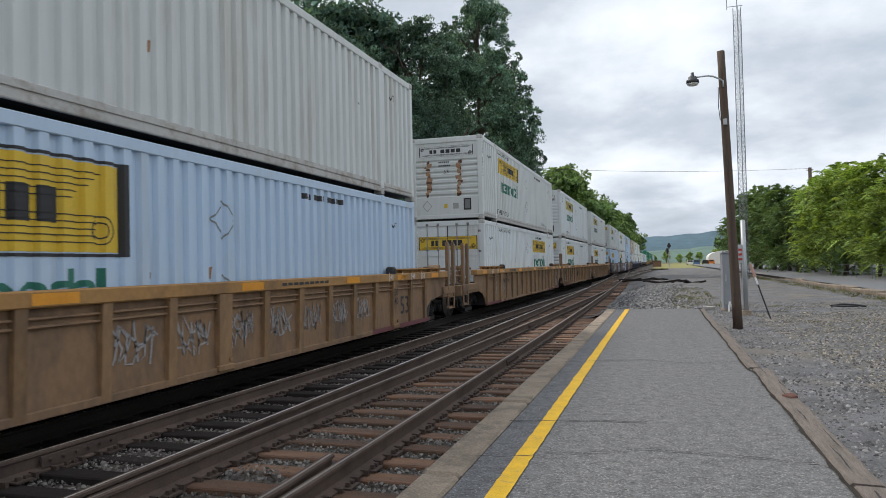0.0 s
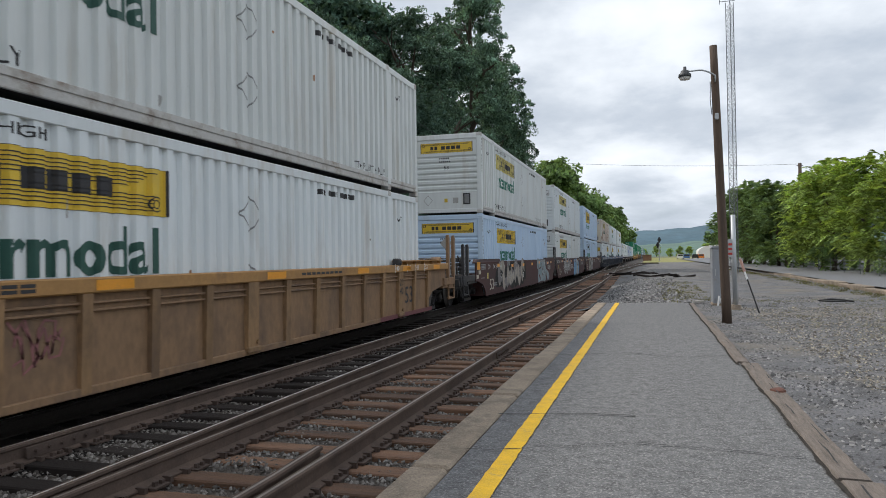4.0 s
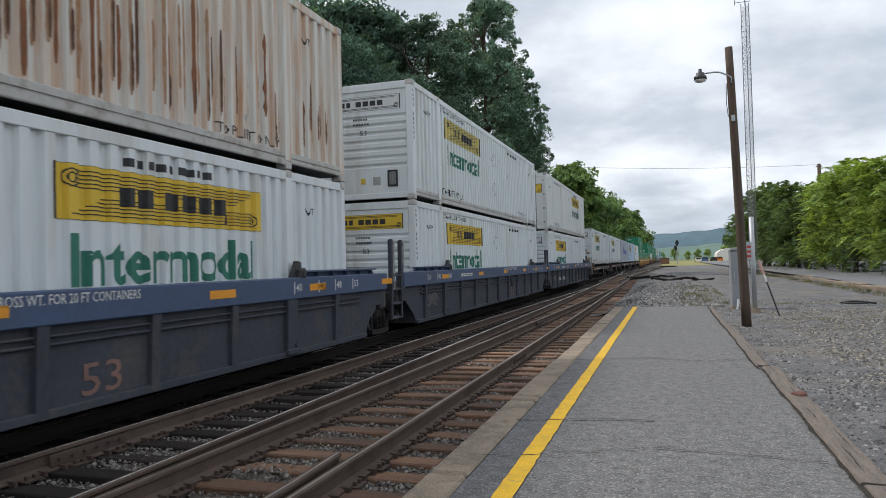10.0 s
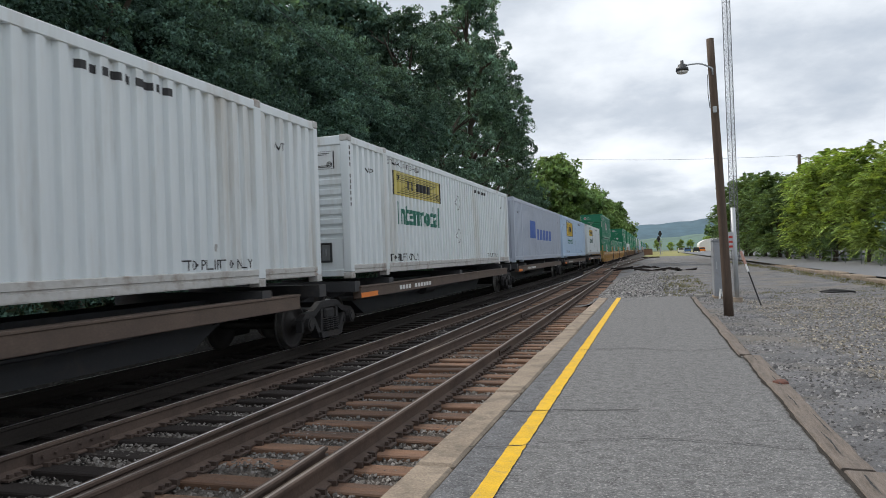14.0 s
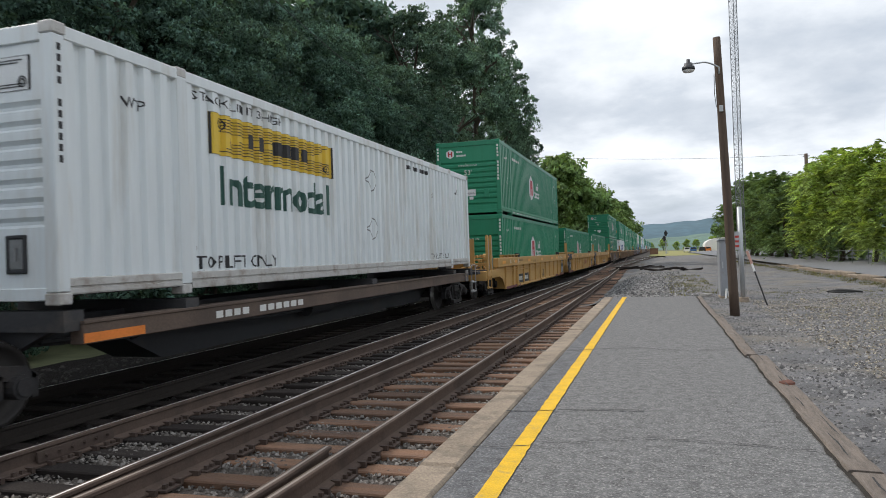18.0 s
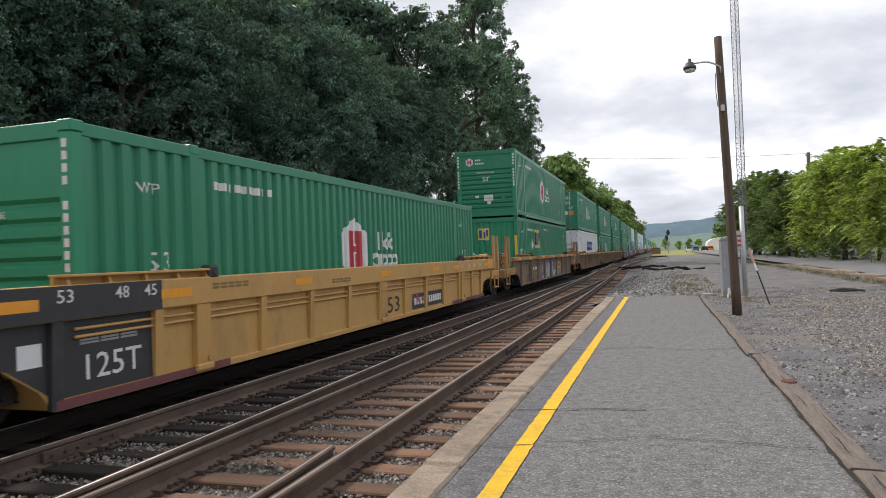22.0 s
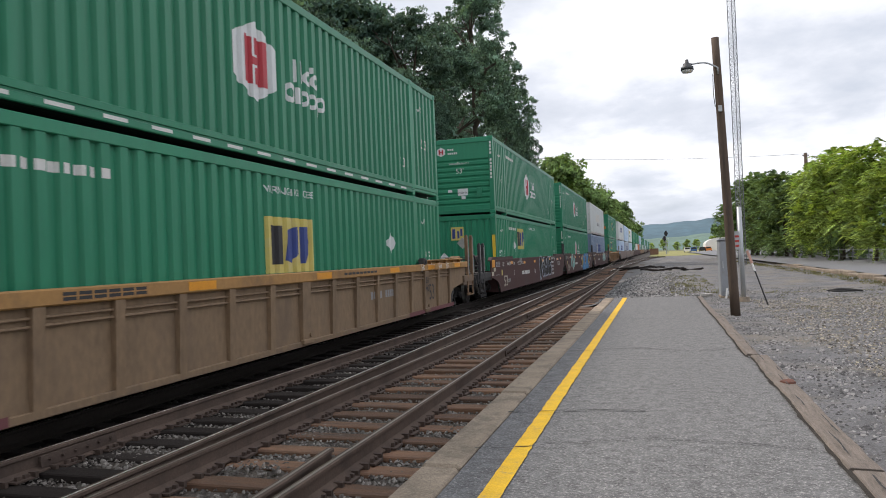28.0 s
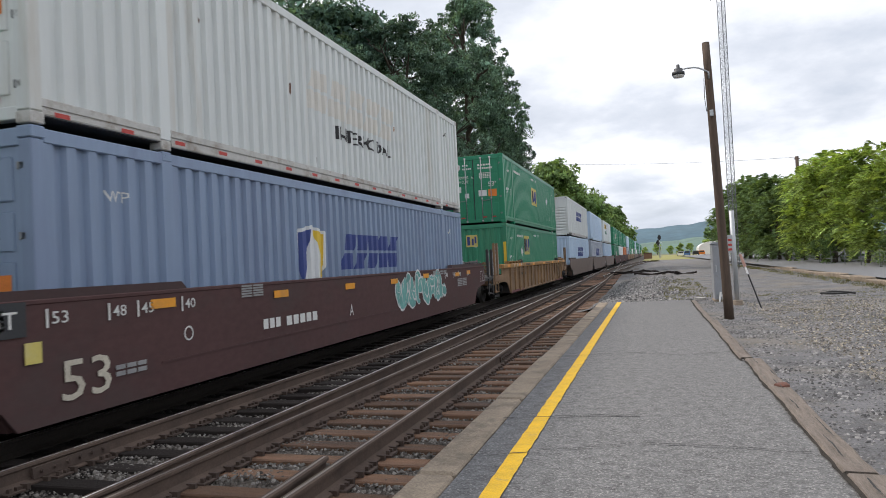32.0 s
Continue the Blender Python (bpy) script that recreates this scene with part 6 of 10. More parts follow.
            put("vent_box", shape("vent_box/h", lambda bm: box(bm, 0.62, 0.82, 0.0, 0.05, 0.62, 1.0, 0.02)), paint, b, label="small hatch box")
            for x in (-1.22, 1.21):
                end_mark("number_marking", f"v{x}", lambda bm: [plate(bm, x - 0.035, x + 0.035, 2.6 - 0.13 * k, 2.69 - 0.13 * k) for k in range(11) if k != 4], mark_white, b, -0.004)
        elif logo == "square" and end != "doors":
            end_mark("end_panel", "sq", lambda bm: plate(bm, -0.45, 0.05, 1.95, 2.45), logo_faded, b, 0.02, "square cream company panel")
            end_mark("emblem", "sq", lambda bm: (plate(bm, -0.4, -0.28, 2.02, 2.38), plate(bm, -0.2, -0.12, 2.02, 2.3), plate(bm, -0.08, 0.0, 2.1, 2.38)), logo_blue, b, 0.016)
            end_mark("lettering", "53g", lambda bm: text_into(bm, "53'", -0.35, -0.05, 1.0, 1.2), mark_white, b, 0.02)
            end_mark("placard", "sq", lambda bm: polygon(bm, [(-0.75, 1.1), (-0.55, 1.3), (-0.75, 1.5), (-0.95, 1.3)]), logo_white, b, 0.018, "white diamond placard")
            for x in (-1.21, 1.21):
                end_mark("warning_strip", f"{x}", lambda bm: plate(bm, x - 0.06, x + 0.06, 1.2, 2.1), logo_yellow, b, -0.004, "yellow height warning strip")
        elif end == "doors":
            if logo != "slant":
                end_mark("lettering", "53d", lambda bm: text_into(bm, "53'", 0.62, 0.95, 1.55, 1.75), ink, b, 0.012)
            if logo != "slant":
                end_mark("number_marking", "dd", lambda bm: (bars(bm, 0.2, 0.8, 2.42, 2.52, 5), bars(bm, 0.2, 0.86, 2.28, 2.38, 7), bars(bm, 0.25, 0.75, 1.9, 2.15, 6, 4)), ink, b, 0.012)
                end_mark("label_plate", "dz", lambda bm: plate(bm, 0.2, 0.55, 1.15, 1.4), logo_white, b, 0.012, "white data label")
                for n_, at_ in enumerate(((-0.95, -0.55, 1.35, 1.6), (-0.9, -0.72, 1.0, 1.25), (-0.4, -0.22, 1.1, 1.3))):
                    end_mark("label_plate", f"d{n_}", lambda bm: plate(bm, *at_), logo_white, b, 0.012, "white data label")
            if light:
                end_mark("lettering", "wd1", lambda bm: text_into(bm, "WARNING", -0.85, -0.22, 1.92, 2.04), ink, b, 0.012)
                end_mark("lettering", "wd2", lambda bm: text_into(bm, "HIGH CUBE", -0.85, -0.22, 1.74, 1.86), ink, b, 0.012)
                end_mark("end_hexagon", "d", lambda bm: polygon(bm, hexagon(-0.72, 2.42, 0.32, 0.36)), logo_white, b, 0.012, "small white hexagon")
                end_mark("emblem", "d", lambda bm: (plate(bm, -0.81, -0.75, 2.32, 2.52), plate(bm, -0.69, -0.63, 2.32, 2.52), plate(bm, -0.75, -0.69, 2.4, 2.44)), logo_red, b, 0.009)
                end_mark("name_marking", "hd", lambda bm: (bars(bm, -0.46, -0.2, 2.44, 2.54, 3), bars(bm, -0.46, -0.06, 2.29, 2.39, 5)), logo_white, b, 0.012)
            end_mark("label_plate", "do", lambda bm: plate(bm, 0.62, 0.98, 1.12, 1.42), orange_paint, b, 0.012, "orange data label")
            end_mark("reflective_strip", "dr", lambda bm: [plate(bm, x, x + 0.16, 0.24, 0.29) for x in (-0.95, -0.6, 0.35, 0.75)], red_paint, b, 0.012, "red reflective strips")
            if logo == "slant":
                end_mark("lettering", "im", lambda bm: text_into(bm, "INTERMODAL", -0.25, 0.85, 1.78, 1.9), mark_black, b, 0.010)
                end_mark("number_marking", "sl", lambda bm: (bars(bm, -0.42, 0.12, 1.42, 1.56, 4, gap=0.25), bars(bm, 0.22, 0.86, 1.42, 1.56, 6, gap=0.25)), logo_blue, b, 0.010)
                if spec.get("red") or spec.get("shield"):
                    end_mark("name_marking", "sl", lambda bm: bars(bm, -0.1, 0.85, 2.12, 2.42, 3, gap=0.15), logo_blue, b, 0.010)


rod_grey = surface("door_rod_steel", (0.22, 0.225, 0.23), 0.5, vary=0.2, metal=0.4, bump=0.05)
box_stained = surface("container_stained_end", (0.62, 0.57, 0.47), 0.7, vary=0.15, scale=1.2, fine=12, bump=0.1, dirt=(0.26, 0.13, 0.065), dirt_amount=0.42, dirt_scale=2.2, stretch=(1, 1, 0.6))
rust_dark = surface("rust_dark", (0.095, 0.045, 0.028), 0.9, vary=0.4, bump=0.1, dirt=(0.2, 0.11, 0.06), dirt_amount=0.5, dirt_scale=9)
rust_orange = surface("rust_orange", (0.24, 0.095, 0.04), 0.9, vary=0.4, bump=0.1, dirt=(0.12, 0.06, 0.035), dirt_amount=0.5, dirt_scale=9)
rust_pale = surface("rust_pale", (0.34, 0.185, 0.10), 0.9, vary=0.35, bump=0.1, dirt=(0.40, 0.33, 0.26), dirt_amount=0.55, dirt_scale=8)
surface_blue_grey = surface("blue_grey_placard", (0.38, 0.47, 0.58), 0.6)
surface_grey = surface("grey_label", (0.34, 0.34, 0.33), 0.6)
FLEET = []


def container(paint, at, label, spec):
    """One 53-foot container. at: x, y of its front at the clip's start, z of its underside."""
    global BOX
    BOX = BOX or box_shapes()
    b = thing("container", at, label, "container", "containers on the train")
    near = spec.get("near", True)
    light = paint in (box_green, box_pale_green, box_blue)
    ink = mark_white if light else mark_black
    worn = box_grimy if paint in (box_white, box_cream, box_rusty) else paint
    flip = (0, 0, math.pi)
    for turn, where in ((None, (0, 0, 0)), (flip, (0, LONG, 0))):
        put("side_wall", BOX["side"], paint, b, where, "corrugated steel side wall", turn)
        put("top_rail", BOX["top_rail"], paint, b, where, turn=turn)
        put("bottom_rail", BOX["bottom_rail"], worn, b, where, turn=turn)
        if near:
            put("bottom_rail", BOX["bottom_rail_end"], worn, b, where, turn=turn)
            put("bottom_rail", BOX["bottom_rail_end"], worn, b, (0, (LONG - 2.09) if not turn else 2.09, 0), turn=turn)
            for y in (2.03, 14.15):
                put("lift_post", BOX["lift"], paint, b, (0, y, 0), turn=turn)
                for z in (0, HIGH - 0.125):
                    put("lift_casting", BOX["casting"], worn, b, (0, y - 0.09 if not turn else y + 0.09, z), turn=turn)
        put("corner_post", BOX["corner"], paint, b, where, turn=turn)
        put("corner_post", BOX["corner"], paint, b, (0, LONG - 0.165 if not turn else 0.165, 0), turn=turn)
        if near:
            for z in (0, HIGH - 0.125):
                put("corner_casting", BOX["casting"], worn, b, (where[0], where[1], z), turn=turn)
                put("corner_casting", BOX["casting"], worn, b, (0, LONG - 0.18 if not turn else 0.18, z), turn=turn)
    put("roof", BOX["roof"], paint, b)
    put("floor", BOX["floor"], car_deck, b)
    put("rear_wall", BOX["rear"], paint, b)
    ends_and_marks(b, spec, paint, ink)
    logo = spec.get("logo")
    doors = spec.get("end") == "doors"
    if logo in ("yellow", "big", "plain"):
        freight_logo(b, spec, doors)
    elif logo == "hex":
        hex_logo(b)
    elif logo == "square":
        square_logo(b, doors)
    elif logo == "slant":
        slant_logo(b, spec.get("ink", logo_blue), spec.get("shield", False))
    elif logo == "blue_bars":
        decal("name_marking", "mat", lambda bm: (bars(bm, 4.3, 6.2, 0.95, 2.2, 1, gap=0.15), bars(bm, 6.4, 11.9, 0.95, 1.75, 5, gap=0.3)), logo_blue_mid, b, 0.005, "blue bars of a company name")
    if spec.get("rust"):
        # Rust that runs down between the ridges, and flakes within it.
        q = random.Random(17)
        runs = [(1.12, 0.30, 2.62, 0.05, 2)] + [(1.36 + 0.075 * k, 0.30, q.uniform(0.8, 1.75), 0.055, 2) for k in range(7)] + [(0.55 + 0.2 * k, 0.30, q.uniform(0.5, 1.2), 0.06, 0) for k in range(3)]
        runs += [(2.5 + 0.29 * k, q.uniform(1.9, 2.2), 2.62, 0.05, k % 2) for k in range(11) if q.random() < 0.5]
        for k in range(70):
            y = 5.9 + 0.141 * k
            thick = 0.55 + 0.45 * math.exp(-((y - 10.0) / 3.0) ** 2)
            if q.random() < thick:
                low = q.uniform(0.30, 0.75)
                runs.append((y, low, low + q.uniform(0.7, 2.0) * thick, q.uniform(0.035, 0.085), 0 if k % 3 else 1))
                if q.random() < 0.6 * thick:
                    runs.append((y + 0.02, low + 0.05, low + q.uniform(0.3, 1.3), q.uniform(0.03, 0.055), 2))
        for n, (y, z0, z1, w, tone) in enumerate(runs):
            decal("rust_streak", n, lambda bm: polygon(bm, streak(y, z0, min(2.62, z1), w, n)), (rust_pale, rust_orange, rust_dark)[tone], b, 0.0045 + 0.0009 * tone, "rust run down the side")
        for n, (y0, y1) in enumerate(((1.0, 1.9), (3.1, 4.2), (8.4, 9.6), (12.0, 12.5))):
            put("rust_edge", shape(f"rust_edge/{n}", lambda bm: polygon(bm, blob((y0 + y1) / 2, 2.80, y1 - y0, 0.10, n, 16))), rust_orange, b, (HALF + 0.003, 0, 0), "rusted top edge")
        for n, (x, z, w, h) in enumerate(((-1.215, 0.62, 0.11, 0.9), (1.21, 0.5, 0.08, 0.6), (-1.21, 1.5, 0.07, 0.3))):
            end_mark("rust_edge", f"c{n}", lambda bm: polygon(bm, blob(x, z, w, h, n + 40, 14)), (rust_orange, rust_pale)[n % 2], b, -0.003, "rusted corner post")
    if near:
        if logo in ("yellow", "big", "plain"):
            decal("lettering", "tlo", lambda bm: text_into(bm, "TOP LIFT ONLY", 2.3, 4.3, 0.30, 0.48), ink, b)
            decal("lettering", "tlo2", lambda bm: text_into(bm, "TOP LIFT ONLY", 12.3, 13.9, 0.30, 0.44), ink, b)
            decal("lettering", "slh", lambda bm: text_into(bm, "STACK LIMIT 3 HIGH", 2.3, 4.6, 2.56, 2.68), ink, b)
            decal("number_marking", "n1", lambda bm: bars(bm, 10.6, 12.2, 2.5, 2.64, 9), ink, b)
            decal("placard", "p1", lambda bm: ring_into(bm, [(8.3, 0.72), (8.58, 1.0), (8.3, 1.28), (8.02, 1.0)], 0.03), rod_grey, b, 0.005, "weathered diamond placard holder")
            decal("placard", "p2", lambda bm: ring_into(bm, [(8.3, 1.75), (8.58, 2.03), (8.3, 2.31), (8.02, 2.03)], 0.03), rod_grey, b, 0.005, "weathered diamond placard holder")
        elif light and logo in ("hex", "square"):
            decal("lettering", "whc", lambda bm: text_into(bm, "WARNING HIGH CUBE", 8.3, 9.9, 2.45, 2.58), ink, b)
            decal("number_marking", "n2", lambda bm: bars(bm, 2.45, 4.0, 2.32, 2.48, 9), ink, b)
            decal("lettering", "53a", lambda bm: text_into(bm, "53", 1.15, 1.55, 1.25, 1.5), ink, b)
            decal("lettering", "53b", lambda bm: text_into(bm, "53", 14.9, 15.3, 1.25, 1.5), ink, b)
            decal("lettering", "53c", lambda bm: text_into(bm, "53", 13.3, 13.6, 0.62, 0.85), ink, b)
            if spec.get("strip"):
                put("reflective_strip", shape("reflective_strip", lambda bm: [plate(bm, 2.3 + 0.78 * k, 2.68 + 0.78 * k, 0.10, 0.145) for k in range(15)]), mark_white, b, (HALF + 0.004, 0, 0), "row of white reflective strips")
        if logo in ("yellow", "big", "plain") and not doors:
            put("number_marking", shape("number_marking/post", lambda bm: [plate(bm, 0.055, 0.105, 2.60 - 0.115 * k, 2.675 - 0.115 * k) for k in range(11) if k != 4]), ink, b, (HALF + 0.003, 0, 0), "column of dark bars")
        decal("lettering", "wtp", lambda bm: text_into(bm, "WTP", 1.0, 1.35, 2.2, 2.33), ink, b)
        decal("lettering", "wtp2", lambda bm: text_into(bm, "WTP", 14.7, 15.05, 2.2, 2.33), ink, b)
        if spec.get("red"):
            put("reflective_strip", shape("reflective_strip/r", lambda bm: [plate(bm, 0.3 + 0.95 * k, 0.5 + 0.95 * k, 0.10, 0.15) for k in range(16)]), red_paint, b, (HALF + 0.006, 0, 0), "row of red reflective strips")
    if near and paint in (box_white, box_cream, box_blue_white, box_rusty):
        # Scuffs and chips in the paint.
        for n in range(7):
            seed = (len(FLEET) % 5) * 10 + n
            q = random.Random(seed + 400)
            y, z, w, h = q.uniform(0.4, 15.7), q.uniform(0.4, 2.5), q.uniform(0.025, 0.09), q.uniform(0.03, 0.22)
            decal("scuff", seed, lambda bm: polygon(bm, blob(y, z, w, h, seed, 10)), (rust_dark, rust_pale, surface_grey)[n % 3], b, 0.0048, "small scuff in the paint")
    if spec.get("cards"):
        for k, (y, r) in enumerate(((8.3, 0.26), (9.05, 0.17))):
            decal("placard", f"card{k}", lambda bm: polygon(bm, [(y - r, 1.98), (y, 1.98 - r), (y + r, 1.98), (y, 1.98 + r)]), surface_blue_grey if k == 0 else surface_grey, b, 0.008, "pale diamond placard")
        decal("paint_strip", "card", lambda bm: plate(bm, 8.25, 8.34, 2.27, 2.58), orange_paint, b, 0.006, "faded orange strip")
    if spec.get("corner_rust"):
        for n, (y, z, w_, h_) in enumerate(((0.30, 0.42, 0.22, 0.34), (0.75, 0.36, 0.5, 0.14), (1.5, 0.34, 0.5, 0.10), (2.9, 0.33, 0.7, 0.09), (0.42, 2.45, 0.10, 0.3), (1.0, 2.3, 0.08, 0.25), (2.6, 2.5, 0.10, 0.2))):
            decal("rust_patch", n, lambda bm: polygon(bm, blob(y, z, w_, h_, n + 5, 14)), (rust_pale, rust_orange)[n % 2], b, 0.005, "brown rust patch")
        for n, (x, z, w_, h_) in enumerate(((0.95, 0.95, 0.25, 0.18), (0.75, 1.18, 0.4, 0.07), (0.98, 0.35, 0.22, 0.5), (-0.8, 0.85, 0.4, 0.10), (-0.2, 1.0, 0.5, 0.06), (-1.0, 0.3, 0.25, 0.2))):
            end_mark("rust_patch", f"e{n}", lambda bm: polygon(bm, blob(x, z, w_, h_, n + 25, 14)), (rust_pale, rust_orange)[n % 2], b, 0.030 - 0.0005 * n, "brown rust patch")
    FLEET.append(b)
    return b


logo_blue_mid = surface("logo_mid_blue", (0.07, 0.14, 0.42), 0.55, vary=0.1, bump=0)

# ---- rail cars ----
# Heights here are above the rail head. Each car starts at its first container's front.
CAR_HALF, CHORD_TOP, FLOOR_LOW = 1.53, 1.415, 0.22
END_F, END_R = -0.22, -0.20


def wheelset(bm):
    for s in (-1, 1):
        prof = [(-0.07, 0.06), (-0.07, 0.12), (-0.03, 0.2), (-0.05, 0.36), (-0.07, 0.37), (-0.07, 0.46), (-0.042, 0.465), (-0.03, 0.44), (0.07, 0.425), (0.07, 0.37), (0.03, 0.36), (0.02, 0.2), (0.07, 0.13), (0.09, 0.1), (0.09, 0.06)]
        start = len(bm.verts)
        lathe(bm, prof, "x", 28)
        bm.verts.ensure_lookup_table()
        for v in bm.verts[start:]:
            v.co.x = s * (v.co.x + 0.74)
    rod(bm, (-1.05, 0, 0), (1.05, 0, 0), 0.085, sides=12)


def tread(bm, s):
    lathe(bm, [(-0.028, 0.4415), (0.068, 0.4265)], "x", 28)
    for v in bm.verts:
        v.co.x = s * (v.co.x + 0.74)


def side_frame(bm):
    """A cast side frame: top chord, sloping struts, spring seat, axle boxes."""
    x0, x1 = 0.98, 1.10
    prism(bm, [(-1.12, 0.50), (-0.98, 0.62), (-0.62, 0.66), (-0.35, 0.80), (0.35, 0.80), (0.62, 0.66), (0.98, 0.62), (1.12, 0.50), (0.92, 0.46), (0.62, 0.54), (0.33, 0.68), (-0.33, 0.68), (-0.62, 0.54), (-0.92, 0.46)], x0, x1)
    for s in (-1, 1):
        prism(bm, [(s * 0.72, 0.56), (s * 0.60, 0.52), (s * 0.36, 0.22), (s * 0.44, 0.14)], x0, x1)
        prism(bm, [(s * 0.36, 0.70), (s * 0.27, 0.70), (s * 0.30, 0.2), (s * 0.38, 0.2)], x0, x1)
        prism(bm, [(s * 1.12, 0.52), (s * 1.04, 0.58), (s * 1.04, 0.30), (s * 1.12, 0.30)], x0, x1)
        prism(bm, [(s * 0.72, 0.56), (s * 0.66, 0.56), (s * 0.66, 0.33), (s * 0.72, 0.33)], x0, x1)
        rod(bm, (x0 - 0.02, s * 0.89, 0.43), (x1 + 0.07, s * 0.89, 0.43), 0.125, sides=14)
        rod(bm, (x1 + 0.07, s * 0.89, 0.43), (x1 + 0.09, s * 0.89, 0.43), 0.09, sides=14)
    prism(bm, [(-0.46, 0.24), (0.46, 0.24), (0.42, 0.13), (-0.42, 0.13)], x0 - 0.06, x1 + 0.05)


def spring(bm):
    """A pair of coil springs."""
    for x in (0.98, 1.10):
        pipe(bm, [(x + 0.075 * math.cos(j * math.tau / 8), 0.075 * math.sin(j * math.tau / 8), 0.24 + 0.24 * j / 48) for j in range(49)], 0.014, 4)


SPIN = []


def truck(car, y, bright=True):
    """A freight truck under a car: frames, springs, bolster, two wheelsets."""
    t_ = put("truck", shape("bolster", lambda bm: (box(bm, -1.12, 1.12, -0.2, 0.2, 0.47, 0.66, 0.03), rod(bm, (0, 0, 0.6), (0, 0, 0.85), 0.3, sides=14))), truck_m, car, (0, y, 0), "cast steel freight truck")
    frame_me = shape("side_frame", side_frame)
    put("side_frame", frame_me, truck_m, t_)
    put("side_frame", frame_me, truck_m, t_, turn=(0, 0, math.pi))
    for dy in (-0.2, 0, 0.2):
        put("spring", shape("spring", spring), truck_m, t_, (0, dy, 0), "coil spring")
    for dy in (-0.89, 0.89):
        w = put("wheelset", shape("wheelset", wheelset, True), wheel_m, t_, (0, dy, 0.43), "steel wheels on an axle")
        SPIN.append((w, car, y + dy, dy))
        for s in (-1, 1):
            put("wheel_tread", shape(f"wheel_tread/{s}", lambda bm: tread(bm, s), True), tread_m, t_, (0, dy, 0.43), "polished wheel tread")
    return t_


def flat_mark(name, key, build, material, car, x, label=""):
    return put(name, shape(f"{name}/{key}", build), material, car, (x, 0, 0), label)


def moved(build, dy, dz=0.0):
    def go(bm):
        start = len(bm.verts)
        build(bm)
        bm.verts.ensure_lookup_table()
        for v in bm.verts[start:]:
            v.co.y += dy
            v.co.z += dz
    return go


def ribbon(bm, pts, w):
    """A painted stroke through points of the (y, z) plane."""
    rows = []
    for i, (y, z) in enumerate(pts):
        a, b = pts[max(0, i - 1)], pts[min(len(pts) - 1, i + 1)]
        d = Vector((b[0] - a[0], b[1] - a[1])).normalized()
        rows.append((bm.verts.new((0, y - d.y * w / 2, z + d.x * w / 2)), bm.verts.new((0, y + d.y * w / 2, z - d.x * w / 2))))
    for p, q in zip(rows, rows[1:]):
        bm.faces.new((p[0], q[0], q[1], p[1]))


def curve_through(pts, n=5):
    """A smooth line through points of the (y, z) plane."""
    out = []
    for i in range(len(pts) - 1):
        p0, p1, p2, p3 = (Vector(pts[max(0, min(len(pts) - 1, i + k))]) for k in (-1, 0, 1, 2))
        for j in range(n):
            u = j / n
            v = 0.5 * (2 * p1 + (p2 - p0) * u + (2 * p0 - 5 * p1 + 4 * p2 - p3) * u * u + (3 * p1 - p0 - 3 * p2 + p3) * u ** 3)
            out.append((v.x, v.y))
    return out + [tuple(pts[-1])]


def stroke(bm, pts, w, x):
    """A fat sprayed stroke with a rounded tip at either end."""
    start, n = len(bm.verts), len(pts)
    rows = []
    for i, (y, z) in enumerate(pts):
        a, b = pts[max(0, i - 1)], pts[min(n - 1, i + 1)]
        d = Vector((b[0] - a[0], b[1] - a[1])).normalized()
        u = i / (n - 1)
        half = w / 2 * min(1.0, 0.22 + 2.6 * min(u, 1 - u)) * (1 + 0.2 * math.sin(7 * u + y))
        rows.append((bm.verts.new((x, y - d.y * half, z + d.x * half)), bm.verts.new((x, y + d.y * half, z - d.x * half))))
    for p, q in zip(rows, rows[1:]):
        bm.faces.new((p[0], q[0], q[1], p[1]))


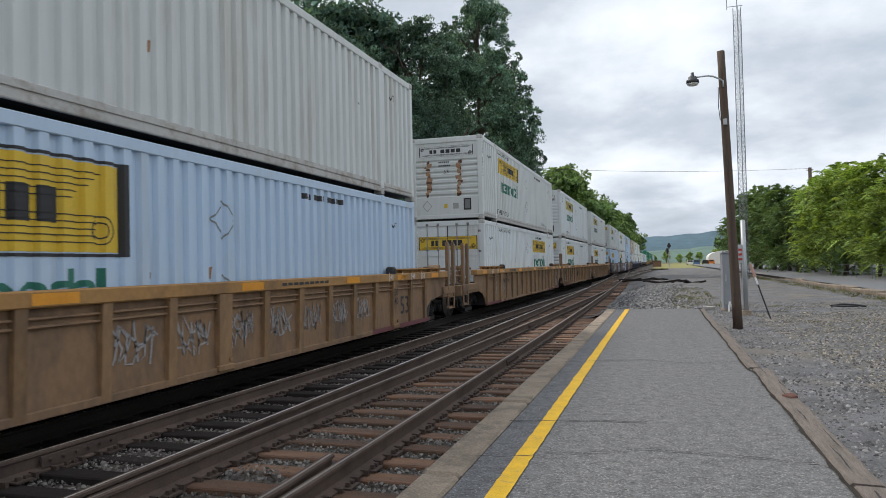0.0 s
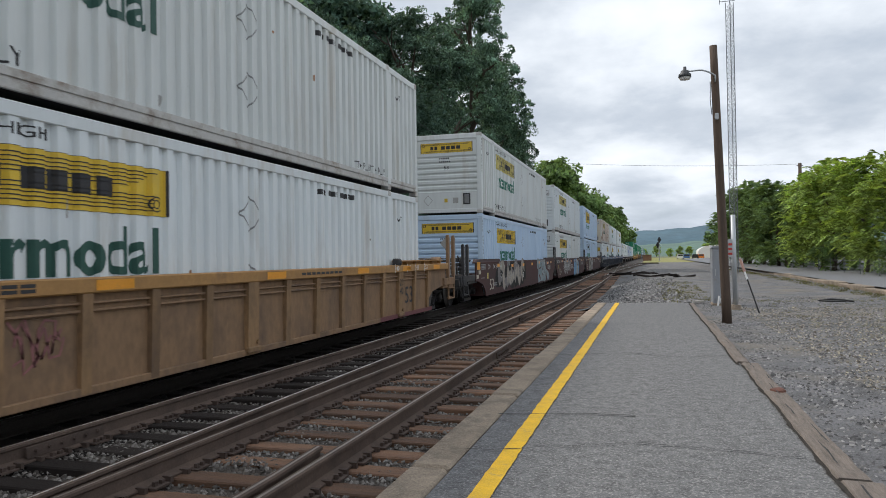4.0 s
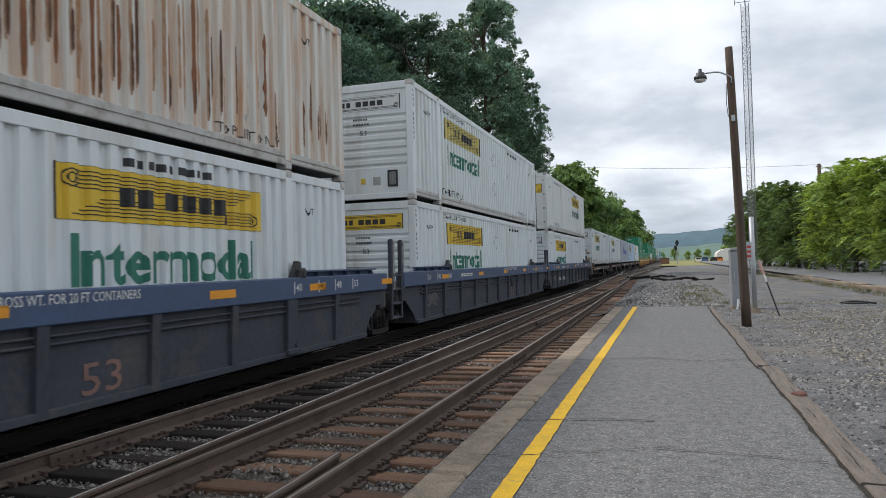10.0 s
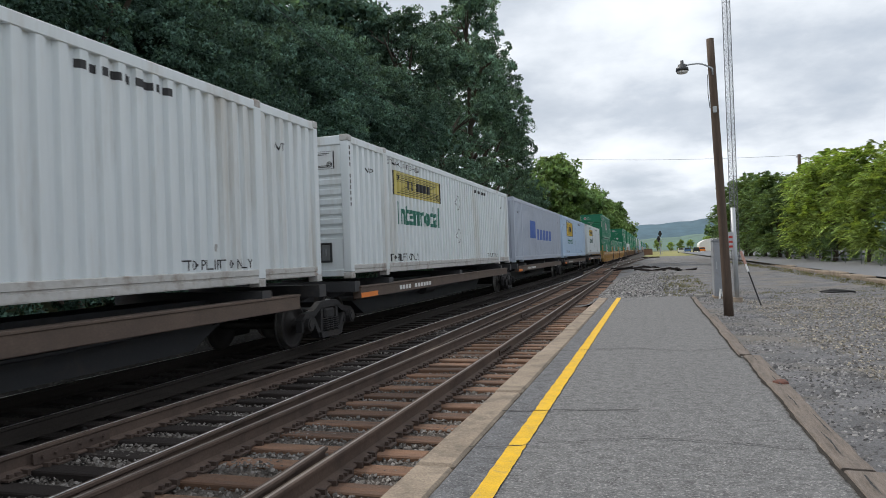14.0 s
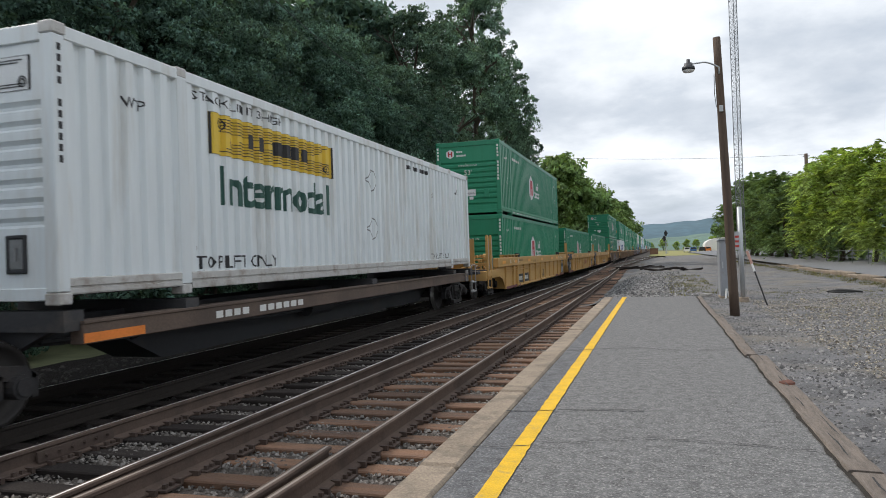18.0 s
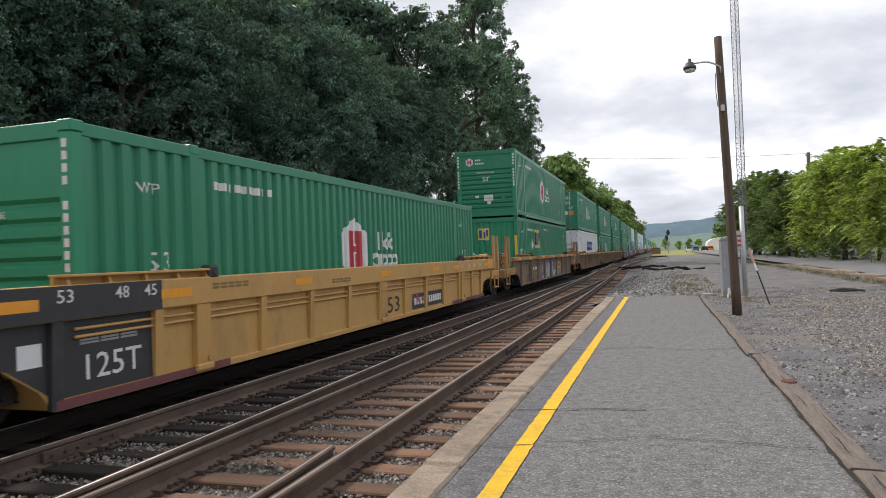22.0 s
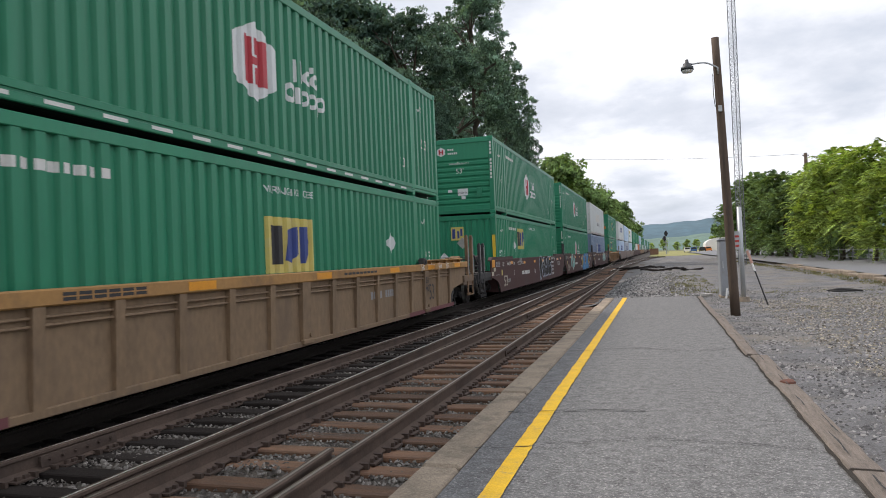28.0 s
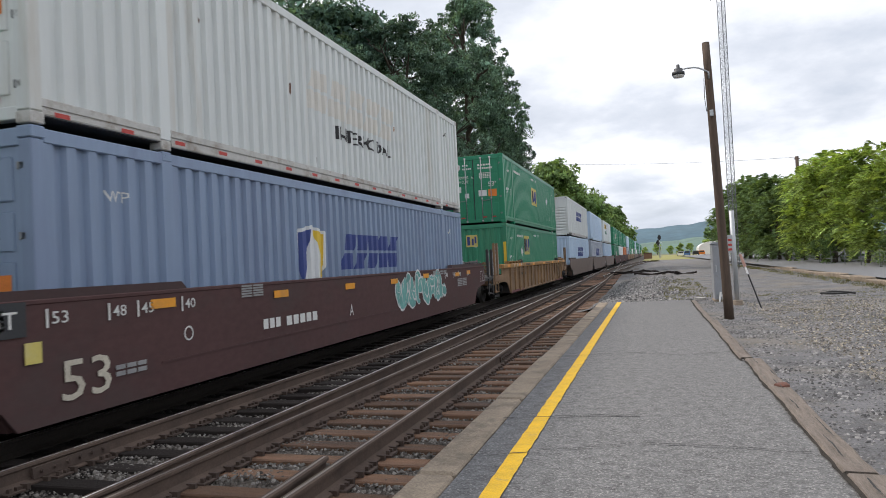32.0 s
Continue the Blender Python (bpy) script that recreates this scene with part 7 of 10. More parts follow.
def graffiti(car, y0, y1, z0, z1, count, fill, edge, x, seed, ground=None, shine=None, second=None):
    """A sprayed piece that cannot be read: interlocking fat strokes with outlines, patches and highlights."""
    q = random.Random(seed)
    step, high = (y1 - y0) / count, z1 - z0
    if ground is not None:
        bm = bmesh.new()
        for n in range(count * 2 + 1):
            polygon(bm, blob(y0 + n * step / 2, (z0 + z1) / 2 + q.uniform(-0.12, 0.12) * high, step * q.uniform(0.8, 1.2), high * q.uniform(0.6, 0.95), seed + n, 20))
        for k, v in enumerate(bm.verts):
            v.co.x = 0.0001 * (k // 20)
        put("graffiti_ground", mesh_from(bm, "graffiti_ground"), ground, car, (x, 0, 0), "sprayed background cloud")
    meshes = [bmesh.new() for _ in range(4)]
    lift = 0.0020
    total = count * 4
    fat = 0.29 * high
    for n in range(total):
        cy = y0 + (n + 0.5) / total * (y1 - y0)
        lean = q.uniform(-0.3, 0.3)
        kind = n % 3
        if kind == 0:
            pts = [(cy - lean * 0.3, z1 - 0.16 * high), (cy + q.uniform(-0.1, 0.1), (z0 + z1) / 2), (cy + lean * 0.3, z0 + 0.16 * high)]
        elif kind == 1:
            t0, r = q.uniform(0, 6.28), q.uniform(0.5, 0.62)
            pts = [(cy + step * 0.36 * math.cos(t0 + k * 0.85), (z0 + z1) / 2 + q.choice((-0.1, 0.12)) * high + r * 0.5 * high * math.sin(t0 + k * 0.85)) for k in range(q.randint(4, 6))]
        else:
            za = z0 + high * q.uniform(0.2, 0.8)
            pts = [(cy - step * 0.4, za + lean * 0.3), (cy, za + q.uniform(-0.15, 0.15)), (cy + step * 0.42, min(z1 - 0.18 * high, max(z0 + 0.18 * high, za - lean * 0.6)))]
        pts = [(y_, min(z1 - 0.17 * high, max(z0 + 0.17 * high, z_))) for y_, z_ in pts]
        line = curve_through(pts, 5)
        w = fat * q.uniform(0.75, 1.15)
        stroke(meshes[0], line, w + 0.09, lift)
        stroke(meshes[3] if second and n % 4 == 1 else meshes[1], line, w, lift + 0.0002)
        if q.random() < 0.7:
            cut = line[len(line) // 5:len(line) // 5 + q.randint(4, 7)]
            start = len(meshes[2].verts)
            ribbon(meshes[2], [(y_ - w * 0.28, z_ + w * 0.2) for y_, z_ in cut], q.uniform(0.015, 0.04))
            meshes[2].verts.ensure_lookup_table()
            for v in meshes[2].verts[start:]:
                v.co.x = lift + 0.0004
        lift += 0.00035
        if lift > 0.0095:
            lift = 0.0022
    a = put("graffiti", mesh_from(meshes[1], "graffiti"), fill, car, (x, 0, 0), "sprayed graffiti strokes")
    put("graffiti_outline", mesh_from(meshes[0], "graffiti_outline"), edge, a)
    put("graffiti_shine", mesh_from(meshes[2], "graffiti_shine"), shine or WHITE, a)
    if second:
        put("graffiti_patch", mesh_from(meshes[3], "graffiti_patch"), second, a)


def sprayed(car, start, x, strokes):
    """A graffiti piece of rounded fills (width 0) and sprayed lines, laid over one another; y from start, z above the rail."""
    for n, (paint, width, pts) in enumerate(strokes):
        pts = [(start + y_, z_) for y_, z_ in pts]
        bm = bmesh.new()
        if width:
            ribbon(bm, curve_through(pts, 5) if len(pts) > 2 else pts, width)
        else:
            ring = curve_through(pts[-2:] + pts + pts[:2], 4)
            polygon(bm, ring[8:8 + 4 * len(pts)])
        put("graffiti_line" if width else "graffiti_fill", mesh_from(bm, "graffiti_line" if width else "graffiti_fill"), paint, car, (x + 0.001 + 0.00016 * n, 0, 0), "sprayed graffiti line" if width else "sprayed graffiti fill")


def tag_scrawl(car, y, z, w, h, paint, x, seed):
    """A thin sprayed scrawl."""
    q = random.Random(seed)
    bm = bmesh.new()
    for k in range(3):
        pts, n = [], q.randint(9, 14)
        for i in range(n):
            u = i / (n - 1)
            pts.append((y + w * (u + q.uniform(-0.12, 0.12)), z + h * (0.5 + 0.5 * math.sin(u * q.uniform(9, 16) + k * 2) * q.uniform(0.5, 1))))
        ribbon(bm, pts, 0.028)
    put("graffiti", mesh_from(bm, "graffiti"), paint, car, (x, 0, 0), "thin sprayed scrawl")


def thin_steps(car, y, long, side_x, low, high, rungs, paint):
    """A light step of bent rod with flat treads."""
    bm = bmesh.new()
    pipe(bm, [(0, 0, high - 0.25), (0, 0, high), (0, 0.05, high + 0.03), (0, long - 0.05, high + 0.03), (0, long, high), (0, long, low), (0, 0, low), (0, 0, high - 0.25)], 0.016, 6)
    ob = part("step_frame", bm, paint, car, "bent rod step frame")
    ob.location = (side_x, y, 0)
    for z in rungs:
        put("step", shape(f"step/{long:.2f}", lambda bm: (box(bm, -0.05, 0.04, 0.03, long - 0.03, -0.012, 0.012, 0.004), box(bm, -0.055, -0.045, 0.03, long - 0.03, -0.012, 0.05))), paint, car, (side_x, y, z), "steel ladder step")


def ladder(car, y, long, side_x, low, high, rungs, paint):
    """An end ladder: two tall flat posts with tube hand-holds, steps hung below."""
    turn = math.copysign(1, side_x)
    for n, dy in enumerate((0.0, long)):
        post = put("ladder_post", shape(f"ladder_post/{low}{high}", lambda bm: (box(bm, -0.03, 0.03, -0.05, 0.05, 0.9, high, 0.008), box(bm, -0.015, 0.015, -0.035, 0.035, low, 0.902), box(bm, -0.05, -0.028, -0.05, -0.03, 0.95, high - 0.02), rod(bm, (0.028, 0, high - 0.1), (0.045, 0, high - 0.1), 0.025, sides=8))), paint, car, (side_x, y + dy, 0), "tall flat steel post")
        put("hand_hold", shape(f"hand_hold/{high}", lambda bm: pipe(bm, [(0, 0.03, high - 0.06), (0, 0.12, high - 0.06), (0, 0.145, high - 0.09), (0, 0.145, 1.12), (0, 0.125, 1.07), (0, 0.03, 1.06)], 0.014, 6)), hold_grey, post, (0.01 * turn, 0, 0), "bent tube hand-hold")
    for z in rungs:
        put("step", shape(f"step/{long:.2f}", lambda bm: (box(bm, -0.05, 0.04, 0.03, long - 0.03, -0.012, 0.012, 0.004), box(bm, -0.055, -0.045, 0.03, long - 0.03, -0.012, 0.05))), paint, car, (side_x, y, z), "steel ladder step")


hold_grey = surface("hand_hold_steel", (0.33, 0.335, 0.34), 0.55, vary=0.2, metal=0.3, bump=0)


def end_frame(car, y, ref, s, style, body, at):
    """The open end of a car: side beams, centre sill, cross walk, pipes and brake gear. s: -1 at the front, 1 at the rear."""
    deck, rail_ = style.get("deck", body), style.get("rail", body)
    smooth = style["kind"] == "smooth"
    slim = smooth or style["name"] in ("blue", "darktan")
    near_o, far_o = at
    high = 1.98 if smooth else 1.86 if style["name"] == "blue" else 2.22

    def span(o0, o1):
        return (min(s * o0, s * o1), max(s * o0, s * o1))

    def ends(name, key, build, paint, label="", where=car):
        put(name, shape(f"{name}/{key}{s}{at}", build), paint, where, (0, y + ref, 0), label)

    lo, hi = span(-0.3, far_o + 0.03)
    for x in (1.32, -1.50):
        ends("side_beam", f"{x}", lambda bm: (box(bm, x, x + 0.18, lo, hi, 0.92 if slim else 0.80, 1.0, 0.012), box(bm, x + 0.03, x + 0.15, lo, hi, 0.86 if slim else 0.72, 0.922 if slim else 0.802, 0.008)), deck, "side beam of the end frame")
    lo2, hi2 = span(-0.5, far_o + 0.05)
    ends("centre_sill", "c", lambda bm: (box(bm, -0.34, 0.34, lo2, hi2, 0.60, 0.92, 0.02), box(bm, -0.42, 0.42, lo2, hi2, 0.92, 0.945, 0.004)), deck, "box centre sill")
    w0, w1 = span(near_o - 0.02, far_o + 0.02)
    for n in range(4):
        p0 = w0 + (w1 - w0) * n / 4
        # Planks on slim ends are paler: sky light is put into their colour.
        ends("walk_plank", n, lambda bm: box(bm, -1.46, 1.46, p0 + 0.01, p0 + (w1 - w0) / 4 - 0.01, 1.002, 1.03, 0.006), walk_steel if slim else car_deck, "strip of the end walkway")
    e0, e1 = span(far_o + 0.03, far_o + 0.12)
    ends("end_sill", "e", lambda bm: (box(bm, -1.46, 1.46, e0, e1, 0.84 if slim else 0.66, 0.98, 0.015), box(bm, -0.3, 0.3, e0 - 0.04, e1 + 0.04, 0.55, 0.99, 0.02)), deck, "end sill")
    ends("coupler", "k", lambda bm: (box(bm, -0.11, 0.11, *span(far_o + 0.1, far_o + 0.45), 0.62, 0.82, 0.03), box(bm, -0.19, 0.19, *span(far_o + 0.28, far_o + 0.52), 0.58, 0.88, 0.05)), truck_m, "cast steel coupler")
    for x in (1.48, -1.48):
        y0 = y + ref + min(s * near_o, s * far_o) + 0.05
        if style["name"] == "blue":
            thin_steps(car, y0, far_o - near_o - 0.1, x, 0.36, 0.98, (0.38, 0.68), car_deck)
            for dy in (0.04, far_o - near_o - 0.16):
                put("hand_hold", shape("hand_hold/low", lambda bm: pipe(bm, [(0, 0, 1.0), (0, 0, 1.76), (0, 0.03, 1.81), (0, 0.10, 1.81), (0, 0.13, 1.76), (0, 0.13, 1.0)], 0.018, 6)), hold_grey, car, (x, y0 + dy, 0), "bent tube hand-hold")
            if s < 0 and x > 0:
                put("stanchion", shape("stanchion", lambda bm: (box(bm, -0.03, 0.03, -0.06, 0.06, 0.96, 1.78, 0.01), box(bm, -0.06, 0.04, -0.09, 0.09, 1.028, 1.06, 0.01))), deck, car, (x - 0.06, y0 - 0.30, 0), "dark upright stanchion")
            continue
        ladder(car, y0, far_o - near_o - 0.1, x, 0.38, high, (0.40, 0.70), rail_)
    # Pipes, levers and the brake gear.
    if slim:
        for n, (o, z) in enumerate(((far_o - 0.02, 1.28), (near_o - 0.25, 1.55))):
            ends("safety_rail", n, lambda bm: pipe(bm, [(-1.36, s * o, 1.02), (-1.36, s * o, z), (1.30, s * o, z), (1.30, s * o, 1.02)], 0.016, 6), walk_steel, "pale tube across the end")
        ends("uncoupling_lever", "u", lambda bm: pipe(bm, [(1.42, s * (far_o + 0.15), 0.62), (1.38, s * (far_o + 0.16), 0.90), (0.5, s * (far_o + 0.17), 0.90), (0.2, s * (far_o + 0.25), 0.78)], 0.016, 6), walk_steel, "bent uncoupling lever")
        for x in (-1.15, 1.12):
            ends("end_brace", f"d{x}", lambda bm: pipe(bm, [(x, s * (near_o - 0.9), 1.02), (x, s * (near_o - 0.1), 1.62)], 0.03, 4), deck, "sloping brace")
    for n, (x, z, r) in enumerate(((-0.98, 1.12, 0.028), (-0.62, 1.06, 0.02), (0.66, 1.10, 0.03), (0.92, 1.06, 0.018))):
        a0, a1 = span(-0.55, near_o + 0.1)
        ends("brake_pipe", n, lambda bm: pipe(bm, [(x, a0, z), (x, (a0 + a1) / 2, z + 0.05), (x, a1, z - 0.04)], r, 6), car_deck if n % 2 else rail_, "brake pipe")
    for n, (o, z) in enumerate(((0.05, 1.36), (0.5, 1.22), (-0.35, 1.46))):
        c0, c1 = span(o - 0.03, o + 0.03)
        ends("cross_bar", n, lambda bm: (box(bm, -1.25, 1.25, c0, c1, z - 0.035, z + 0.035, 0.01), [box(bm, x - 0.03, x + 0.03, c0, c1, 0.98, z - 0.03) for x in (-1.1, -0.1, 1.0)]), deck, "cross bar on short posts")
    d0, d1 = span(-0.45, 0.25)
    ends("brake_cylinder", "b", lambda bm: (rod(bm, (0.42, d0, 1.16), (0.42, d1, 1.16), 0.15, sides=14), rod(bm, (0.42, d0 - 0.02, 1.16), (0.42, d0 + 0.03, 1.16), 0.175, sides=14), rod(bm, (0.42, d1 - 0.03, 1.16), (0.42, d1 + 0.02, 1.16), 0.175, sides=14), rod(bm, (0.42, (d0 + d1) / 2, 1.16), (0.42, s * (near_o + 0.15), 1.10), 0.03, sides=6)), deck, "brake cylinder")
    v0, v1 = span(-0.1, 0.2)

    def valve(bm):
        q = random.Random(5)
        for _ in range(16):
            x, z, o = q.uniform(0.75, 1.25), q.uniform(1.06, 1.52), q.uniform(v0, v1)
            k = q.uniform(0.035, 0.085)
            box(bm, x - k, x + k, o - k, o + k, z - k, z + k * 0.7, 0.012)
            if q.random() < 0.5:
                rod(bm, (x, o, z), (x + q.uniform(-0.15, 0.15), o + q.uniform(-0.2, 0.2), 1.0), 0.014, sides=5)
        rod(bm, (1.0, (v0 + v1) / 2, 1.50), (1.28, (v0 + v1) / 2, 1.50), 0.09, sides=10)
    ends("control_valve", "v", valve, deck if smooth else rail_, "brake control valve and fittings")
    ends("brake_hose", "h", lambda bm: pipe(bm, [(0.45, s * (far_o + 0.05), 0.72), (0.48, s * (far_o + 0.22), 0.62), (0.45, s * (far_o + 0.34), 0.40), (0.36, s * (far_o + 0.46), 0.36)], 0.028, 6), car_black, "hanging brake hose")
    if s < 0:
        def wheel(bm):
            pts = [(0, 0.28 * math.cos(t_), 0.28 * math.sin(t_)) for t_ in [k * math.tau / 18 for k in range(19)]]
            pipe(bm, pts, 0.02, 5)
            for k in range(6):
                rod(bm, (-0.03, 0, 0), pts[k * 3], 0.012, sides=4)
            rod(bm, (-0.1, 0, 0), (0.02, 0, 0), 0.05, sides=8)
        stand_y = y + ref + s * 0.95
        stand = put("brake_stand", shape("brake_stand", lambda bm: (box(bm, -0.07, 0.07, -0.06, 0.06, 1.0, 1.95, 0.015), box(bm, -0.17, 0.13, -0.14, 0.14, 1.35, 1.85, 0.04), prism(bm, [(-0.35, 1.0), (0.35, 1.0), (0.07, 1.3), (-0.07, 1.3)], -0.02, 0.02, "y"))), car_deck if smooth or style["name"] == "tan" else rail_, car, (-0.75, stand_y, 0), "hand brake stand")
        put("brake_wheel", shape("brake_wheel", wheel), hold_grey if style["name"] != "yellow" else wheel_orange, stand, (0.16, 0, 1.66), "spoked brake hand wheel")
        if style.get("tall"):
            def bracket(bm):
                ring = [(-0.55, 1.0), (-0.25, 1.0), (-0.25, 1.45), (0.3, 1.45), (0.45, 1.9), (0.45, 2.1), (-0.55, 2.1)]
                prism(bm, [(-0.55, 1.85), (0.45, 1.85), (0.45, 2.12), (-0.55, 2.12)], -0.025, 0.025, "y")
                prism(bm, [(-0.55, 1.0), (-0.36, 1.0), (-0.36, 1.85), (-0.55, 1.85)], -0.025, 0.025, "y")
                prism(bm, [(0.45, 1.85), (0.28, 1.85), (-0.10, 1.38), (-0.10, 1.0), (0.45, 1.0)], -0.025, 0.025, "y")
                prism(bm, [(-0.36, 1.0), (-0.10, 1.0), (-0.10, 1.2), (-0.36, 1.2)], -0.025, 0.025, "y")
            put("end_bracket", shape("end_bracket/y", bracket), body, car, (0.3, stand_y + 0.55, 0), "tall cut-out steel bracket")
        if smooth:
            put("placard_holder", shape("placard_holder", lambda bm: prism(bm, [(0, 1.82), (0.19, 2.01), (0, 2.2), (-0.19, 2.01)], -0.01, 0.01, "y")), surface_grey, car, (0.95, y + ref + s * (far_o + 0.02), 0), "grey diamond placard holder")


wheel_orange = surface("hand_wheel_rust", (0.26, 0.10, 0.04), 0.7, vary=0.3, bump=0.1)


def well_unit(car, y, style, front_end, rear_end, near, letter):
    """One well of a double-stack car. front_end, rear_end: True where the car ends there, False at an articulated joint."""
    a = -1.95 if front_end else -1.42
    b = LONG + ((1.7 if style.get("square_ends") else 1.95) if rear_end else 1.42)
    body, top, smooth = style["body"], style["top"], style["kind"] == "smooth"
    chord = style.get("chord", 0.26)
    flip = (0, 0, math.pi)

    def sides(name, key, build, paint, label=""):
        me = shape(f"{name}/{key}{front_end}{rear_end}", build)
        put(name, me, paint, car, (0, y, 0), label)
        # The far side is the same, turned about the well's middle.
        me2 = me if front_end == rear_end else shape(f"{name}/{key}{front_end}{rear_end}m", lambda bm: (build(bm), [set_along(v, LONG - v.co.y) for v in bm.verts]))
        put(name, me2, paint, car, (0, y + LONG, 0), label, flip)

    def set_along(v, value):
        v.co.y = value

    back = 0.3 if rear_end and not smooth else 0.0
    arch = [(-0.46, FLOOR_LOW), (LONG + 0.46 - back, FLOOR_LOW), (LONG + 0.56 - back, 0.38), (LONG + 0.72 - back, 0.55), (LONG + 0.98 - back, 0.68), (b - 0.4, 0.78), (b, 0.78)]
    if style.get("square_ends"):
        arch = [arch[0], (LONG + END_R, FLOOR_LOW), (LONG + END_R, 0.95), (LONG + 0.75, 1.0), (b - 0.5, 1.02), (b - 0.5, 0.80), (b, 0.80)] if rear_end else arch
        arch[0] = (END_F, FLOOR_LOW) if front_end else arch[0]
    outline = arch + [(b, CHORD_TOP - 0.03), (a, CHORD_TOP - 0.03)] + ([(a, 0.80), (a + 0.5, 0.80), (a + 0.5, 1.02), (-0.75, 1.0), (END_F, 0.95)] if style.get("square_ends") and front_end else [(a, 0.78), (a + 0.25, 0.78), (-0.95, 0.64), (-0.62, 0.42)])
    if smooth:
        def plate_side(bm):
            prism(bm, outline, CAR_HALF - 0.05, CAR_HALF - 0.01)
        sides("side_plate", "s", plate_side, body, "smooth painted side plate")
        sides("top_chord", "s", lambda bm: box(bm, CAR_HALF - 0.13, CAR_HALF, a, b, CHORD_TOP - 0.05, CHORD_TOP, 0.01), body)
        sides("crease", "s", lambda bm: box(bm, CAR_HALF - 0.012, CAR_HALF - 0.0025, 1.5, LONG - 1.5, 0.56, 0.585), body, "pressed crease")
        face = CAR_HALF - 0.004
    else:
        sides("side_plate", f"r{style['name']}", lambda bm: prism(bm, outline, CAR_HALF - 0.12, CAR_HALF - 0.09), body, "recessed side plate")
        sides("top_chord", f"r{chord}{style['name']}", lambda bm: box(bm, CAR_HALF - 0.2, CAR_HALF, a, b, CHORD_TOP - chord, CHORD_TOP, 0.015), top, "box top chord")
        sides("bottom_sill", f"r{style['name']}", lambda bm: box(bm, CAR_HALF - 0.14, CAR_HALF - 0.045, END_F if style.get("square_ends") and front_end else -0.46, LONG + (END_R if style.get("square_ends") and rear_end else 0.46 - back), FLOOR_LOW - 0.02, FLOOR_LOW + 0.07, 0.01), body)
        post = shape(f"side_post/{chord}", lambda bm: prism(bm, [(CAR_HALF - 0.10, FLOOR_LOW), (CAR_HALF - 0.045, FLOOR_LOW), (CAR_HALF - 0.01, CHORD_TOP - chord), (CAR_HALF - 0.10, CHORD_TOP - chord)], -0.07, 0.07, "y"))
        first = style.get("post_at", -0.30)
        spots = [first + k * (LONG + 0.6 - back) / 11 for k in range(12)]
        if "post_step" in style:
            at, step = style["post_step"]
            spots = [at + k * step for k in range(int((LONG + 0.4 - at) / step) + 1)]
        if style.get("square_ends"):
            spots = [p for p in spots if p < LONG + END_R - 0.3] + ([LONG + END_R - 0.08] if rear_end else [])
        if "post_at" in style:
            spots = [-0.44, 1.0] + [p for p in spots[1:] if p < LONG - 1.4] + [LONG - 1.0, LONG + 0.44 - back]
        for py in spots if near else ():
            put("side_post", post, car_black if style.get("black_chord") and not front_end and py < 0.5 else style.get("post", body), car, (0, y + py, 0))
        if near and "wide_posts" in style:
            wide = shape(f"wide_post/{chord}", lambda bm: prism(bm, [(CAR_HALF - 0.10, FLOOR_LOW), (CAR_HALF - 0.030, FLOOR_LOW), (CAR_HALF - 0.004, CHORD_TOP - chord), (CAR_HALF - 0.10, CHORD_TOP - chord)], -0.14, 0.14, "y"))
            for py in style["wide_posts"]:
                put("wide_post", wide, style.get("post", body), car, (0, y + py, 0), "broad side post")
                put("jack_pad", shape("jack_pad", lambda bm: (box(bm, CAR_HALF - 0.06, CAR_HALF + 0.005, -0.17, 0.17, FLOOR_LOW + 0.02, FLOOR_LOW + 0.10, 0.012), rod(bm, (CAR_HALF - 0.03, 0.1, FLOOR_LOW + 0.16), (CAR_HALF + 0.0, 0.1, FLOOR_LOW + 0.16), 0.035, sides=8))), style.get("post", body), car, (0, y + py, 0), "jacking pad")
        if near:
            put("air_pipe", shape("air_pipe/" + str(chord), lambda bm: [rod(bm, (CAR_HALF - 0.06, -0.2, CHORD_TOP - chord - dz), (CAR_HALF - 0.06, LONG + 0.2, CHORD_TOP - chord - dz), 0.017, sides=6) for dz in (0.10, 0.18)]), style.get("pipe", body), car, (0, y, 0), "pair of thin air pipes")
        face = CAR_HALF - 0.086
    # Raised container guides at both ends of each side.
    for y0, y1 in ((a + (0.2 if smooth else 0.55), 2.05), (LONG - 2.05, b - (0.12 if smooth else 0.55))):
        if not smooth:
            def raised(bm):
                box(bm, CAR_HALF - 0.2, CAR_HALF - 0.004, y0 + 0.5 * (y0 < 0), y1, CHORD_TOP + 0.075, CHORD_TOP + 0.105, 0.006)
                box(bm, CAR_HALF - 0.17, CAR_HALF - 0.13, y0 + 0.5 * (y0 < 0), y1, CHORD_TOP - 0.01, CHORD_TOP + 0.078)
                for n in range(5):
                    yy = y0 + 0.6 + (y1 - y0 - 0.7) * n / 4
                    prism(bm, [(CAR_HALF - 0.13, CHORD_TOP - 0.005), (CAR_HALF - 0.03, CHORD_TOP - 0.005), (CAR_HALF - 0.06, CHORD_TOP + 0.078), (CAR_HALF - 0.13, CHORD_TOP + 0.078)], yy - 0.02, yy + 0.02, "y")
            put("guide_rail", shape(f"guide_rail/r{y0:.2f}{y1:.2f}", raised), top, car, (0, y, 0), "raised container guide on brackets")
            block_y = y1 if y0 < 0 else y0
